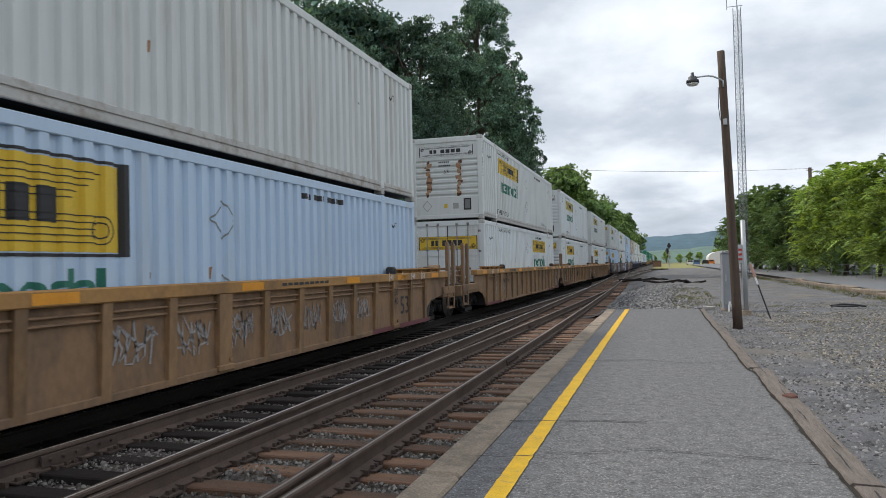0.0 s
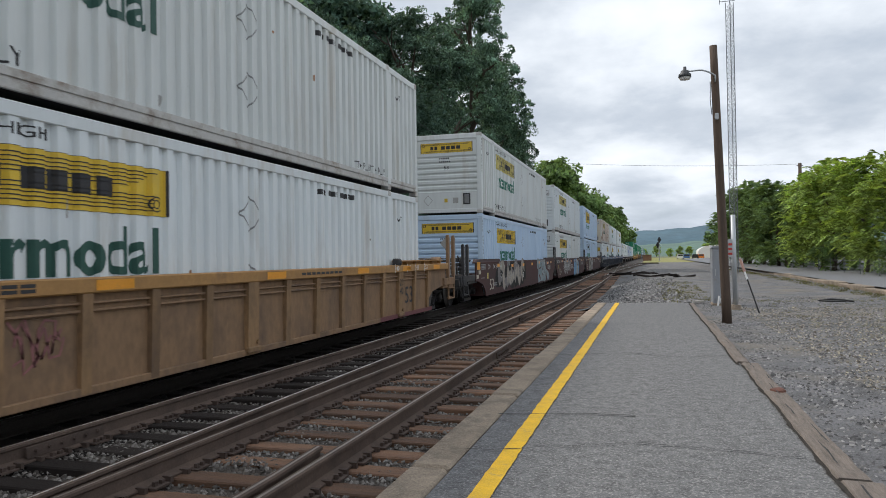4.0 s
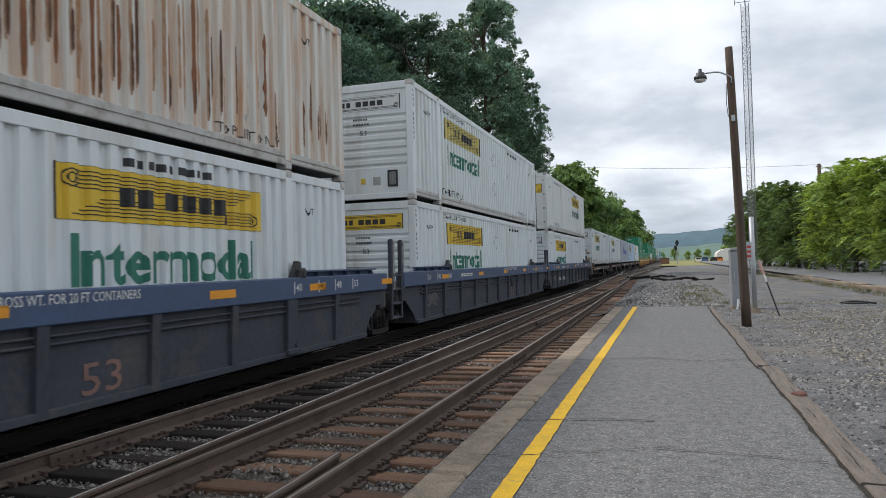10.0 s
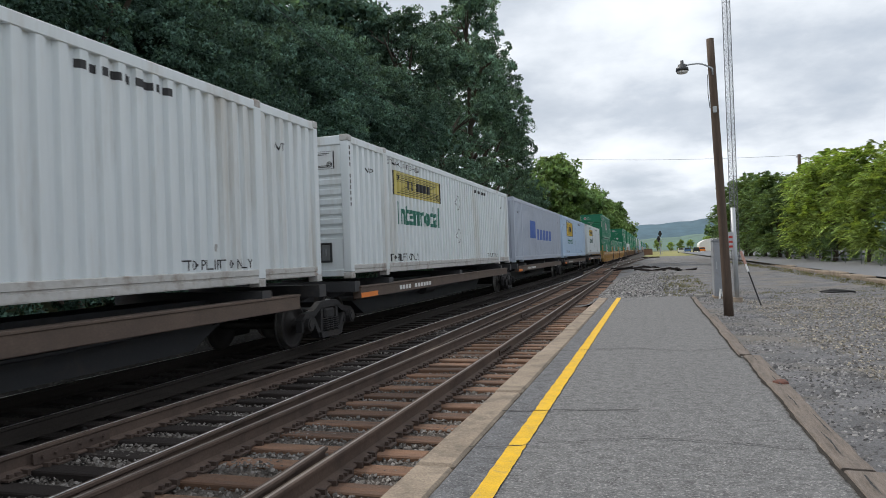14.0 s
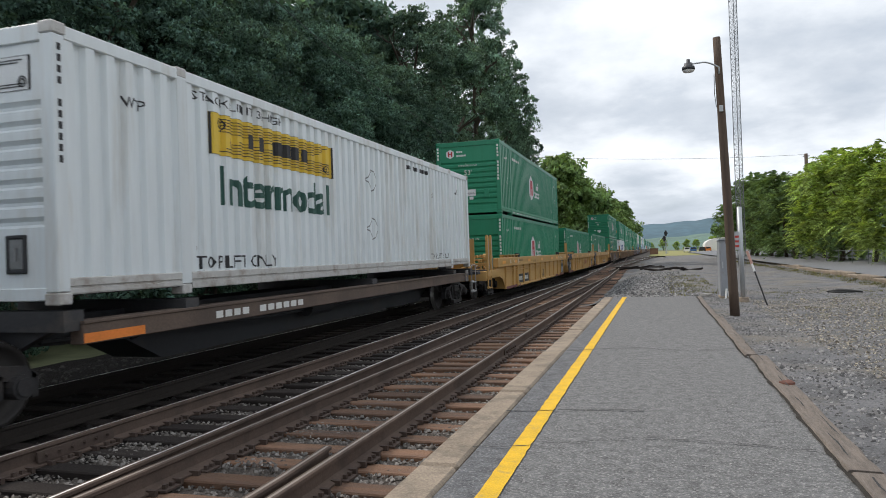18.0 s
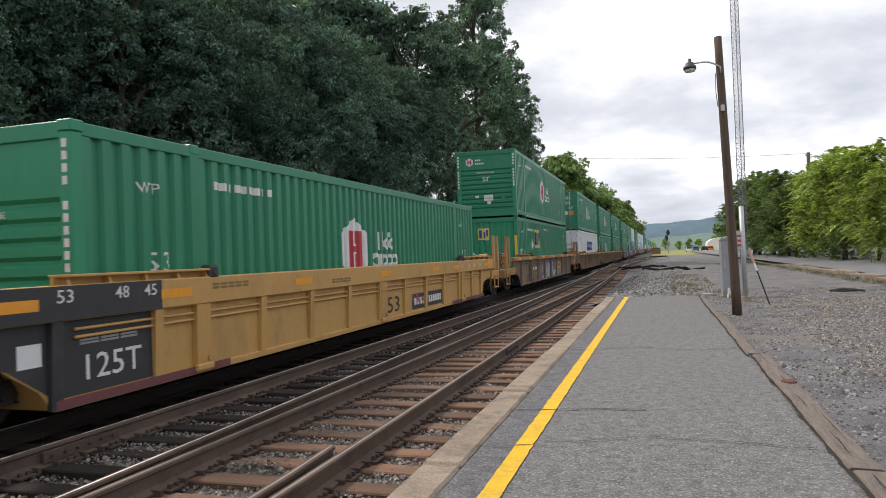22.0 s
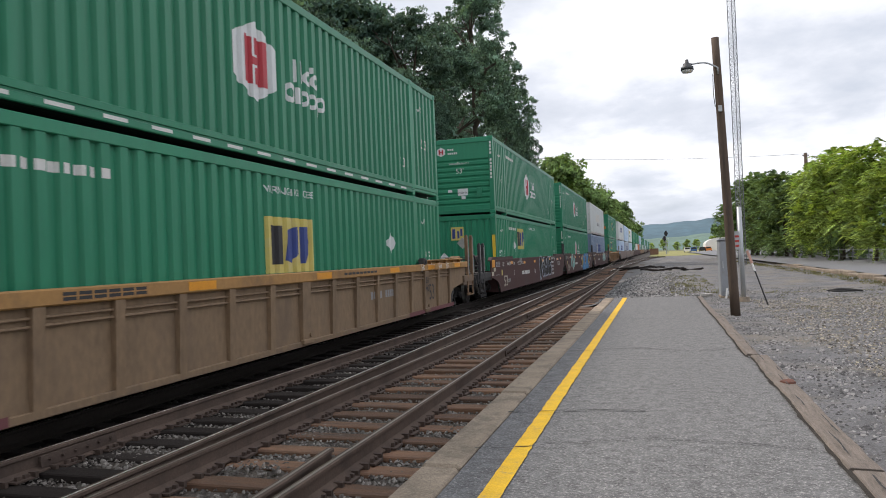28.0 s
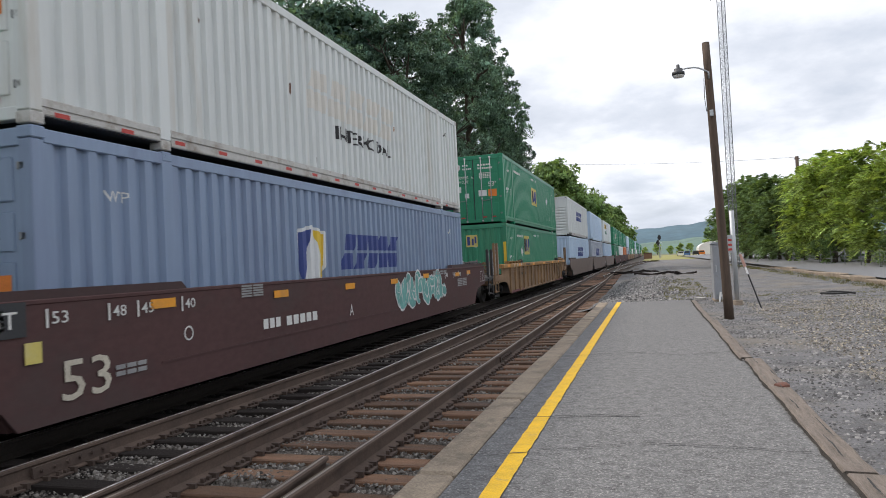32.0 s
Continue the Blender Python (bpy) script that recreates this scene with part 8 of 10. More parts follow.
            put("guide_block", shape(f"guide_block/{block_y:.2f}", lambda bm: (box(bm, CAR_HALF - 0.16, CAR_HALF + 0.01, block_y - 0.10, block_y + 0.10, CHORD_TOP - 0.03, CHORD_TOP + 0.15, 0.03), rod(bm, (CAR_HALF - 0.1, block_y, CHORD_TOP + 0.06), (CAR_HALF + 0.03, block_y, CHORD_TOP + 0.06), 0.05, sides=10))), car_deck, car, (0, y, 0), "dark guide block")
            continue
        lip = lambda bm: prism(bm, [(y0, CHORD_TOP), (y1, CHORD_TOP), (y1 - 0.1, CHORD_TOP + 0.09), (y0 + 0.1, CHORD_TOP + 0.09)], CAR_HALF - 0.17, CAR_HALF - 0.03)
        put("guide_rail", shape(f"guide_rail/{y0:.2f}{y1:.2f}", lip), car_brown_dark if smooth else top, car, (0, y, 0), "raised container guide")
        if near:
            put("guide_rail", shape(f"guide_rail/{y0:.2f}{y1:.2f}f", lambda bm: prism(bm, [(y0, CHORD_TOP), (y1, CHORD_TOP), (y1 - 0.1, CHORD_TOP + 0.09), (y0 + 0.1, CHORD_TOP + 0.09)], -CAR_HALF + 0.03, -CAR_HALF + 0.17)), top, car, (0, y, 0), "raised container guide")
    if style.get("dark_blade") and near:
        for gy in (2.1, LONG - 2.1):
            put("guide_blade", shape("guide_blade", lambda bm: prism(bm, [(-0.16, CHORD_TOP), (0.14, CHORD_TOP), (0.12, CHORD_TOP + 0.24), (0.02, CHORD_TOP + 0.26)], CAR_HALF - 0.16, CAR_HALF - 0.08)), car_black if style.get("dark_blade") else top, car, (0, y + gy, 0), "container guide blade")
    # Floor frames of the well, end walls and decks over the trucks.
    put("well_floor", shape("well_floor", lambda bm: [box(bm, -CAR_HALF + 0.1, CAR_HALF - 0.1, yy - 0.25, yy + 0.25, FLOOR_LOW - 0.02, FLOOR_LOW + 0.02) for yy in (0.3, 4.1, 8.09, 12.1, 15.88)]), car_deck, car, (0, y, 0), "cross frames of the well floor")
    for end_y, s in ((-0.42, -1), (LONG + 0.42, 1)):
        if style.get("square_ends") and (front_end if s < 0 else rear_end):
            wall_y = END_F + 0.03 if s < 0 else LONG + END_R - 0.03
            put("end_wall", shape("end_wall/square", lambda bm: box(bm, -CAR_HALF + 0.12, CAR_HALF - 0.12, -0.03, 0.03, FLOOR_LOW, 1.02)), body, car, (0, y + wall_y, 0), "upright end wall of the well")
            continue
        put("end_wall", shape(f"end_wall/{s}", lambda bm: prism(bm, [(0, FLOOR_LOW), (0.06 * s, FLOOR_LOW), (0.5 * s, 0.95), (0.5 * s, 1.02), (0.44 * s, 1.02)], -CAR_HALF + 0.11, CAR_HALF - 0.11)), body if not style.get("dark_end") else car_deck, car, (0, y + end_y, 0), "sloping end wall of the well")
    for near_end, lo, hi in ((front_end, a, -0.85), (rear_end, LONG + 0.85, b)):
        put("end_deck", shape(f"end_deck/{lo:.2f}{hi:.2f}", lambda bm: (box(bm, -0.95, 0.95, lo, hi, 0.86, 1.0, 0.02), box(bm, -0.45, 0.45, lo, hi, 0.62, 0.88, 0.02))), style.get("deck", body), car, (0, y, 0), "deck over the truck")
    if not near:
        return
    # Things on the ends.
    for at_end, s, ref in ((front_end, -1, a), (rear_end, 1, b)):
        if at_end:
            rear = (0.73, 1.46) if smooth else (0.10, 0.76)
            end_frame(car, y, ref, s, style, body, (0.9, 1.5) if s < 0 else rear)
        else:
            if s < 0:
                ladder(car, y + ref - 0.62, 0.56, CAR_HALF - 0.05, 0.42, 2.12, (0.45, 0.75, 1.05, 1.35), style.get("rail", body))
            for x in (0.95, -1.42):
                put("joint_box", shape(f"joint_box/{x}", lambda bm: (box(bm, x, x + 0.47, -0.16, 0.16, 0.68, 1.22, 0.03), box(bm, x + 0.05, x + 0.42, -0.19, 0.19, 0.78, 0.98, 0.02))), style.get("deck", body), car, (0, y + ref + s * 0.02, 0), "side bearing box at the joint")
            if style["kind"] == "ribbed" and style.get("tall"):
                put("end_bracket", shape("end_bracket", lambda bm: (prism(bm, [(-0.2, 1.0), (0.2, 1.0), (0.2, 2.05), (0.1, 2.15), (-0.2, 2.15)], 0.3, 0.36), prism(bm, [(-0.2, 1.0), (0.2, 1.0), (0.2, 2.05), (0.1, 2.15), (-0.2, 2.15)], 0.62, 0.68), box(bm, 0.3, 0.68, -0.05, 0.05, 1.5, 1.62))), top, car, (0, y + ref - s * 0.05, 0), "tall steel bracket")
            pipe_me = shape("brake_hose", lambda bm: pipe(bm, [(0.9, -0.9, 0.9), (1.0, -0.5, 0.72), (1.05, 0, 0.68), (1.0, 0.5, 0.72), (0.9, 0.9, 0.9)], 0.03, 6))
            if s < 0:
                put("brake_hose", pipe_me, car_black, car, (0, y + ref, 0), "black brake hose")
    well_marks(car, y, style, front_end, rear_end, letter, a, b, face)


car_brown_dark = surface("car_dark_brown_lip", (0.045, 0.022, 0.022), 0.7, vary=0.2, bump=0.05)


def well_marks(car, y, style, front_end, rear_end, letter, a, b, face):
    """Reflectors, load marks and stencils on the near side of a well."""
    smooth = style["kind"] == "smooth"
    chord = style.get("chord", 0.26)
    rim = CAR_HALF + 0.004
    key = f"{style['name']}{front_end}{rear_end}"
    ink = style.get("ink", mark_white)

    def m(name, k, build, paint, x, label=""):
        put(name, shape(f"{name}/{key}{k}", build), paint, car, (x, y, 0), label)

    if smooth:
        face += 0.011
        if rear_end:
            m("outlined_box", "o", lambda bm: ring_into(bm, [(LONG + 1.25, 0.90), (LONG + 1.82, 0.90), (LONG + 1.82, 1.24), (LONG + 1.25, 1.24)], 0.022), ink, face, "white outlined box")
            m("box_divider", "o", lambda bm: plate(bm, LONG + 1.56, LONG + 1.575, 0.925, 1.215), ink, face, "white line")
        spots = [(1.55, 1.26), (4.3, 1.22), (6.9, 1.22), (9.3, 1.22), (11.6, 1.27), (14.6, 1.22), (15.9, 1.25)]
        for k, (sy, sz) in enumerate(spots):
            m("reflector", k, lambda bm: plate(bm, sy - 0.22, sy + 0.22, sz - 0.055, sz + 0.055), reflector, face, "orange reflector")
        m("lettering", "53big", lambda bm: text_into(bm, "53", 0.03, 0.68, 0.40, 0.80), mark_sand, face, "faded cream stencil")
        m("stencil_marking", "b", lambda bm: (bars(bm, -1.25, -0.55, 1.14, 1.34, 3, 4, 0.12), bars(bm, 0.75, 1.25, 0.52, 0.66, 3, 2, 0.15), bars(bm, -1.25, -0.75, 0.84, 0.88, 3, 1, 0.2)), mark_dim, face, "dim stencilled lines")
        for k, (t_, sy) in enumerate((("53", -0.06), ("48", 0.74), ("45", 1.18), ("40", 1.95), ("45", LONG - 2.0), ("48", LONG - 1.4), ("53", LONG - 0.4), ("40", LONG - 2.8))):
            m("lettering", f"l{k}", lambda bm: (text_into(bm, t_, sy, sy + 0.2, 1.17, 1.29), plate(bm, sy - 0.07, sy - 0.04, 1.14, 1.32)), ink, face, "white load mark")
        m("stencil_marking", "a", lambda bm: (bars(bm, 3.2, 3.8, 1.22, 1.40, 2, 5, 0.1), bars(bm, LONG - 1.6, LONG - 0.5, 0.86, 1.1, 2, 5, 0.1), bars(bm, 12.2, 13.5, 1.26, 1.38, 4, 2, 0.15)), mark_dim, face, "dim stencilled lines")
        m("number_marking", "n", lambda bm: (bars(bm, 3.76, 4.3, 0.69, 0.90, 3, 1, 0.25), bars(bm, 4.45, 5.55, 0.68, 0.89, 5, 1, 0.25)), ink, face - 0.0105, "white bars of a car number")
        m("lettering", "u" + letter, lambda bm: text_into(bm, letter, 6.83, 7.0, 0.66, 0.87), ink, face)
        if front_end:
            m("end_reflector", "p", lambda bm: plate(bm, a + 0.08, a + 0.55, 1.15, 1.41), reflector, face + 0.001, "large orange reflector plate")
            for k, (ty, tz) in enumerate(((-1.64, 1.0), (a + 0.01, 0.86))):
                m("data_tag", k, lambda bm: plate(bm, ty, ty + 0.32, tz, tz + 0.13), mark_sand, face + 0.001, "cream data tag")
        else:
            m("end_patch", "p", lambda bm: plate(bm, a + 0.15, -0.35, 1.08, 1.40), car_black, face, "dark repaired patch")
            m("lettering", "t", lambda bm: text_into(bm, "125T", -0.95, -0.45, 1.16, 1.32), ink, face + 0.003)
        m("yellow_tag", "y", lambda bm: plate(bm, -0.38, -0.19, 0.82, 1.02), logo_faded, face + 0.002, "yellow inspection tag")
        ring = [(2.0 + 0.09 * math.cos(t_), 0.86 + 0.09 * math.sin(t_)) for t_ in [k * math.tau / 16 for k in range(16)]]
        m("stencil_ring", "r", lambda bm: ring_into(bm, ring, 0.02), ink, face)
    else:
        mid = CHORD_TOP - chord / 2
        if style.get("gross") and front_end:
            m("end_reflector", "e", lambda bm: plate(bm, a + 0.04, a + 0.50, mid - 0.12, mid + 0.18), reflector, rim, "large orange reflector plate")
        for k, sy in enumerate((() if style.get("gross") else (-0.95,)) + ((1.3, 4.43, 8.0, 11.48, 13.4) if style["name"] == "yellow" else (1.55, 5.2, 8.6, 12.0, 14.6)) + (LONG + (1.4 if style.get("square_ends") else 0.8),)):
            m("reflector", k, lambda bm: plate(bm, sy - 0.28, sy + 0.28, mid - 0.055, mid + 0.055), reflector, rim, "orange reflector")
        if style["name"] == "yellow" and rear_end:
            m("end_reflector", "r", lambda bm: plate(bm, LONG + 1.0, LONG + 1.62, mid - 0.15, mid + 0.12), reflector, rim + 0.002, "large orange reflector plate")
        m("stencil_marking", "a", lambda bm: (bars(bm, *((2.0, 2.85, mid + 0.0, mid + 0.09, 5, 2, 0.15) if style["name"] == "yellow" else (3.0, 4.2, mid - 0.05, mid + 0.05, 6, 2, 0.15))), () if style.get("gross") else bars(bm, *((5.45, 6.25, mid - 0.09, mid - 0.0, 5, 2, 0.15) if style["name"] == "yellow" else (9.4, 11.0, mid - 0.03, mid + 0.03, 9, 1, 0.2)))), mark_faint if style["name"] == "yellow" else ink, rim, "stencilled lines")
        num0, num1 = style.get("num_by", {}).get(letter, style.get("num_at", (3.35, 5.6)))
        nz0, nz1 = style.get("num_z", (0.73, 0.95))
        shown = num1 > num0
        if not shown and style["name"] == "yellow":
            m("name_marking", "red" + letter, lambda bm: bars(bm, 9.72, 12.3, 0.48, 0.92, 3, 1, 0.22), faded_red, face + 0.003, "faded red bars of a company name")
            m("lettering", "ld" + letter, lambda bm: (text_into(bm, "LD LMT 116 100", 4.98, 5.85, 0.76, 0.84), text_into(bm, "PER UNIT", 4.98, 5.5, 0.62, 0.70)), mark_black, face + 0.003, "small black stencil")
            m("chord_letter", letter, lambda bm: text_into(bm, letter, 8.3, 8.45, mid - 0.1, mid + 0.1), mark_black, rim, "black unit letter")
        if style["name"] == "yellow" and letter == "B" and not front_end or style["name"] == "yellow" and letter == "A":
            for k, (p, q_, paint) in enumerate((((10.06, 0.42), (10.37, 0.72), logo_blue), ((10.06, 0.72), (10.37, 0.42), red_paint))):
                bar = [(p[0] - 0.05, p[1]), (p[0] + 0.05, p[1]), (q_[0] + 0.05, q_[1]), (q_[0] - 0.05, q_[1])]
                m("cross_emblem", f"{k}" + letter, lambda bm: polygon(bm, bar), paint, face + 0.004 + 0.002 * k, "painted crossed emblem")
            m("stencil_marking", "x" + letter, lambda bm: (bars(bm, 9.78, 9.98, 0.54, 0.68, 2, 2, 0.2), bars(bm, 10.46, 10.7, 0.50, 0.62, 2, 2, 0.2)), faded_red, face + 0.004, "small red stencil lines")
        if shown and style.get("plate"):
            m("number_panel", "p" + letter, lambda bm: plate(bm, num0 - 0.15, num1 + 0.15, 0.33, 0.69), car_black, face + 0.002, "black panel behind the car number")
        if shown:
            m("number_marking", "n" + letter, lambda bm: (bars(bm, num0, num0 + 0.4 * (num1 - num0), nz0, nz1, 4, 1, 0.25), bars(bm, num0 + 0.5 * (num1 - num0), num1, nz0, nz1, 6, 1, 0.25)), mark_white if style.get("plate") else style.get("num_ink", ink), face + 0.004, "bars of a car number")
        if style["name"].startswith("tan"):
            m("lettering", "4020", lambda bm: (text_into(bm, "20", 14.12, 14.34, 0.94, 1.10), text_into(bm, "40", 14.12, 14.34, 0.74, 0.90)), mark_black, CAR_HALF - 0.004, "black load marks on a post")
        if style.get("gross"):
            m("lettering", "gross", lambda bm: text_into(bm, "MAX. GROSS WT. FOR 20 FT CONTAINERS", 8.4, 10.5, mid + 0.03, mid + 0.13), mark_white, rim, "white load text")
        m("lettering", "53", lambda bm: text_into(bm, "53", *style.get("big_at", (14.68, 15.22)), *((0.38, 0.72) if style["name"] == "yellow" else (0.33, 0.66) if style.get("gross") else (0.50, 0.90))), style.get("big_ink", ink), face + 0.004, "large stencil")
        for k, (t_, sy) in enumerate((() if style["name"] == "darktan" or style.get("black_chord") and not front_end else (("53", 0.2), ("48", 0.95), ("45", 1.9))) + (("40", LONG - 2.3), ("45", LONG - 1.5), ("48", LONG - 0.9), ("53", LONG - 0.2))):
            zz = mid - 0.05
            m("lettering", f"l{k}", lambda bm: (text_into(bm, t_, sy, sy + 0.19, zz, zz + 0.12), plate(bm, sy - 0.06, sy - 0.03, zz - 0.04, zz + 0.15)), mark_white, rim, "white load mark")
        if style.get("black_chord") and not front_end:
            m("chord_panel", "f", lambda bm: plate(bm, a + 0.02, 1.03, CHORD_TOP - chord + 0.006, CHORD_TOP - 0.006), car_black, CAR_HALF + 0.002, "black painted end of the chord")
            m("end_panel", "ff", lambda bm: polygon(bm, [(-0.44, FLOOR_LOW + 0.09), (-0.44, CHORD_TOP - chord - 0.01), (a + 0.02, CHORD_TOP - chord - 0.01), (a + 0.02, 0.80), (-0.95, 0.66), (-0.62, 0.44)]), car_black, face + 0.004, "black painted end of the side")
            m("load_sticker", "f", lambda bm: plate(bm, -0.85, -0.58, 0.66, 0.88), logo_white, face + 0.008, "small white sticker")
            for k, (t_, sy) in enumerate((("53", -0.46), ("48", 0.3), ("45", 0.74))):
                m("lettering", f"c{k}", lambda bm: text_into(bm, t_, sy, sy + 0.2, mid - 0.0, mid + 0.13), mark_white, rim, "white load mark")
        if style.get("end_panels") and not front_end:
            m("end_panel", "f", lambda bm: plate(bm, -0.42, 0.95, FLOOR_LOW + 0.09, CHORD_TOP - chord - 0.01), car_black, face + 0.006, "black end panel")
            m("lettering", "125", lambda bm: text_into(bm, "125T", -0.05 if style.get("black_chord") else 0.1, 0.75, 0.44, 0.70), mark_white, face + 0.012, "white stencil")
            m("stencil_marking", "f", lambda bm: bars(bm, -0.12, 0.72, 0.80, 0.90, 3, 3, 0.1), mark_dim, face + 0.012)
        if style.get("end_panels") and not rear_end:
            m("end_panel", "g", lambda bm: plate(bm, LONG - 0.95, LONG + 0.42, FLOOR_LOW + 0.09, CHORD_TOP - chord - 0.01), car_black, face + 0.006, "black end panel")
            m("stencil_marking", "g", lambda bm: (bars(bm, LONG - 0.8, LONG + 0.25, 0.36, 0.72, 2, 9, 0.1), bars(bm, LONG - 0.7, LONG + 0.1, 0.85, 1.05, 3, 5, 0.15)), mark_dim, face + 0.012)
        if style.get("foot"):
            for y0, y1 in ((-0.46, 2.4), (LONG - 3.2, LONG + 0.46)):
                m("foot_band", f"{y0}", lambda bm: plate(bm, y0, y1, FLOOR_LOW - 0.01, FLOOR_LOW + 0.085), foot_red, CAR_HALF - 0.040, "dull red foot band")


mark_sand = surface("stencil_sand", (0.48, 0.44, 0.36), 0.7, vary=0.3, bump=0)
mark_faint = surface("stencil_faint", (0.20, 0.125, 0.05), 0.7, vary=0.3, bump=0)
patch_tan = surface("worn_tan_patch", (0.24, 0.155, 0.08), 0.8, vary=0.4, scale=3, bump=0.05, dirt=(0.13, 0.09, 0.065), dirt_amount=0.55, dirt_scale=3)
mark_blue_grey = surface("stencil_worn_white", (0.42, 0.42, 0.42), 0.7, vary=0.2, bump=0)
mark_dim = surface("stencil_dim_white", (0.26, 0.26, 0.26), 0.7, vary=0.2, bump=0)
faded_red = surface("faded_red_paint", (0.26, 0.07, 0.05), 0.7, vary=0.3, bump=0)
foot_red = surface("dull_red_band", (0.14, 0.045, 0.05), 0.7, vary=0.2, bump=0)

TAN = dict(name="tan", kind="ribbed", post_step=(-0.40, 1.045), wide_posts=(1.69, 7.96, 14.23), num_at=(1.98, 3.35), num_z=(0.86, 1.03), post=car_tan_post, foot=True, body=car_tan, top=car_tan_top, chord=0.165, ink=mark_black, deck=car_tan, rail=car_tan, dark_end=True)
TAN_PANELS = dict(TAN, name="tanp", end_panels=True)
YELLOW = dict(name="yellow", kind="ribbed", body=car_yellow, top=car_yellow, chord=0.345, num_z=(0.39, 0.63), ink=mark_black, end_panels=True, tall=True, foot=True, big_at=(8.24, 8.96), plate=True, post_at=0.25, wide_posts=(1.82, 7.92, 14.08), num_at=(9.95, 12.1), num_by={"B": (2.2, 4.45), "C": (0, 0)}, black_chord=True, deck=car_yellow, rail=car_yellow)
BLUEC = dict(name="blue", kind="ribbed", post_step=(0.10, 1.525), num_by={"C": (0, 0)}, wide_posts=(1.66, 7.72, 13.8), gross=True, num_ink=mark_blue_grey, big_at=(9.75, 10.3), body=car_slate, top=car_blue, chord=0.335, square_ends=True, ink=mark_white, num_at=(2.4, 4.7), num_z=(0.50, 0.74), big_ink=mark_dull, dark_blade=True, deck=car_deck, rail=car_slate)
BROWN = dict(name="brown", kind="smooth", body=car_brown, top=car_brown, deck=car_deck, rail=car_deck)
FADED = dict(name="faded", kind="smooth", body=car_brown_grey, top=car_brown_grey, deck=car_deck, rail=car_deck)
CARS = []


def well_car(fronts, style, label, near=True):
    """A car of one or three wells; fronts: where its containers begin at the clip's start."""
    car = thing("well_car", (TRACK_X, fronts[0], RAIL_TOP), label, "rail car", "rail cars of the train")
    CARS.append(car)
    for n, f in enumerate(fronts):
        y = f - fronts[0]
        first, last = n == 0, n == len(fronts) - 1
        well_unit(car, y, style, first, last, near, "BCA"[n % 3])
        if first:
            truck(car, y - 1.69)
        if last:
            truck(car, y + LONG + 1.42)
        else:
            truck(car, (y + LONG + fronts[n + 1] - fronts[0]) / 2)
    return car


def ring_plate(bm, wide, high, hole):
    """A thick plate with a round hole, in the (y, z) plane."""
    n = 16
    edge, ring = [], []
    for k in range(n):
        c, s_ = math.cos(k * math.tau / n), math.sin(k * math.tau / n)
        m = max(abs(c), abs(s_))
        edge.append((wide / 2 * c / m, high / 2 * s_ / m))
        ring.append((hole * c, hole * s_))
    rows = [[bm.verts.new((x, *p)) for p in o] for x, o in ((0, edge), (0.03, edge), (0.03, ring), (0, ring))]
    for i in range(4):
        p, q = rows[i], rows[(i + 1) % 4]
        for k in range(n):
            bm.faces.new((p[k], p[(k + 1) % n], q[(k + 1) % n], q[k]))


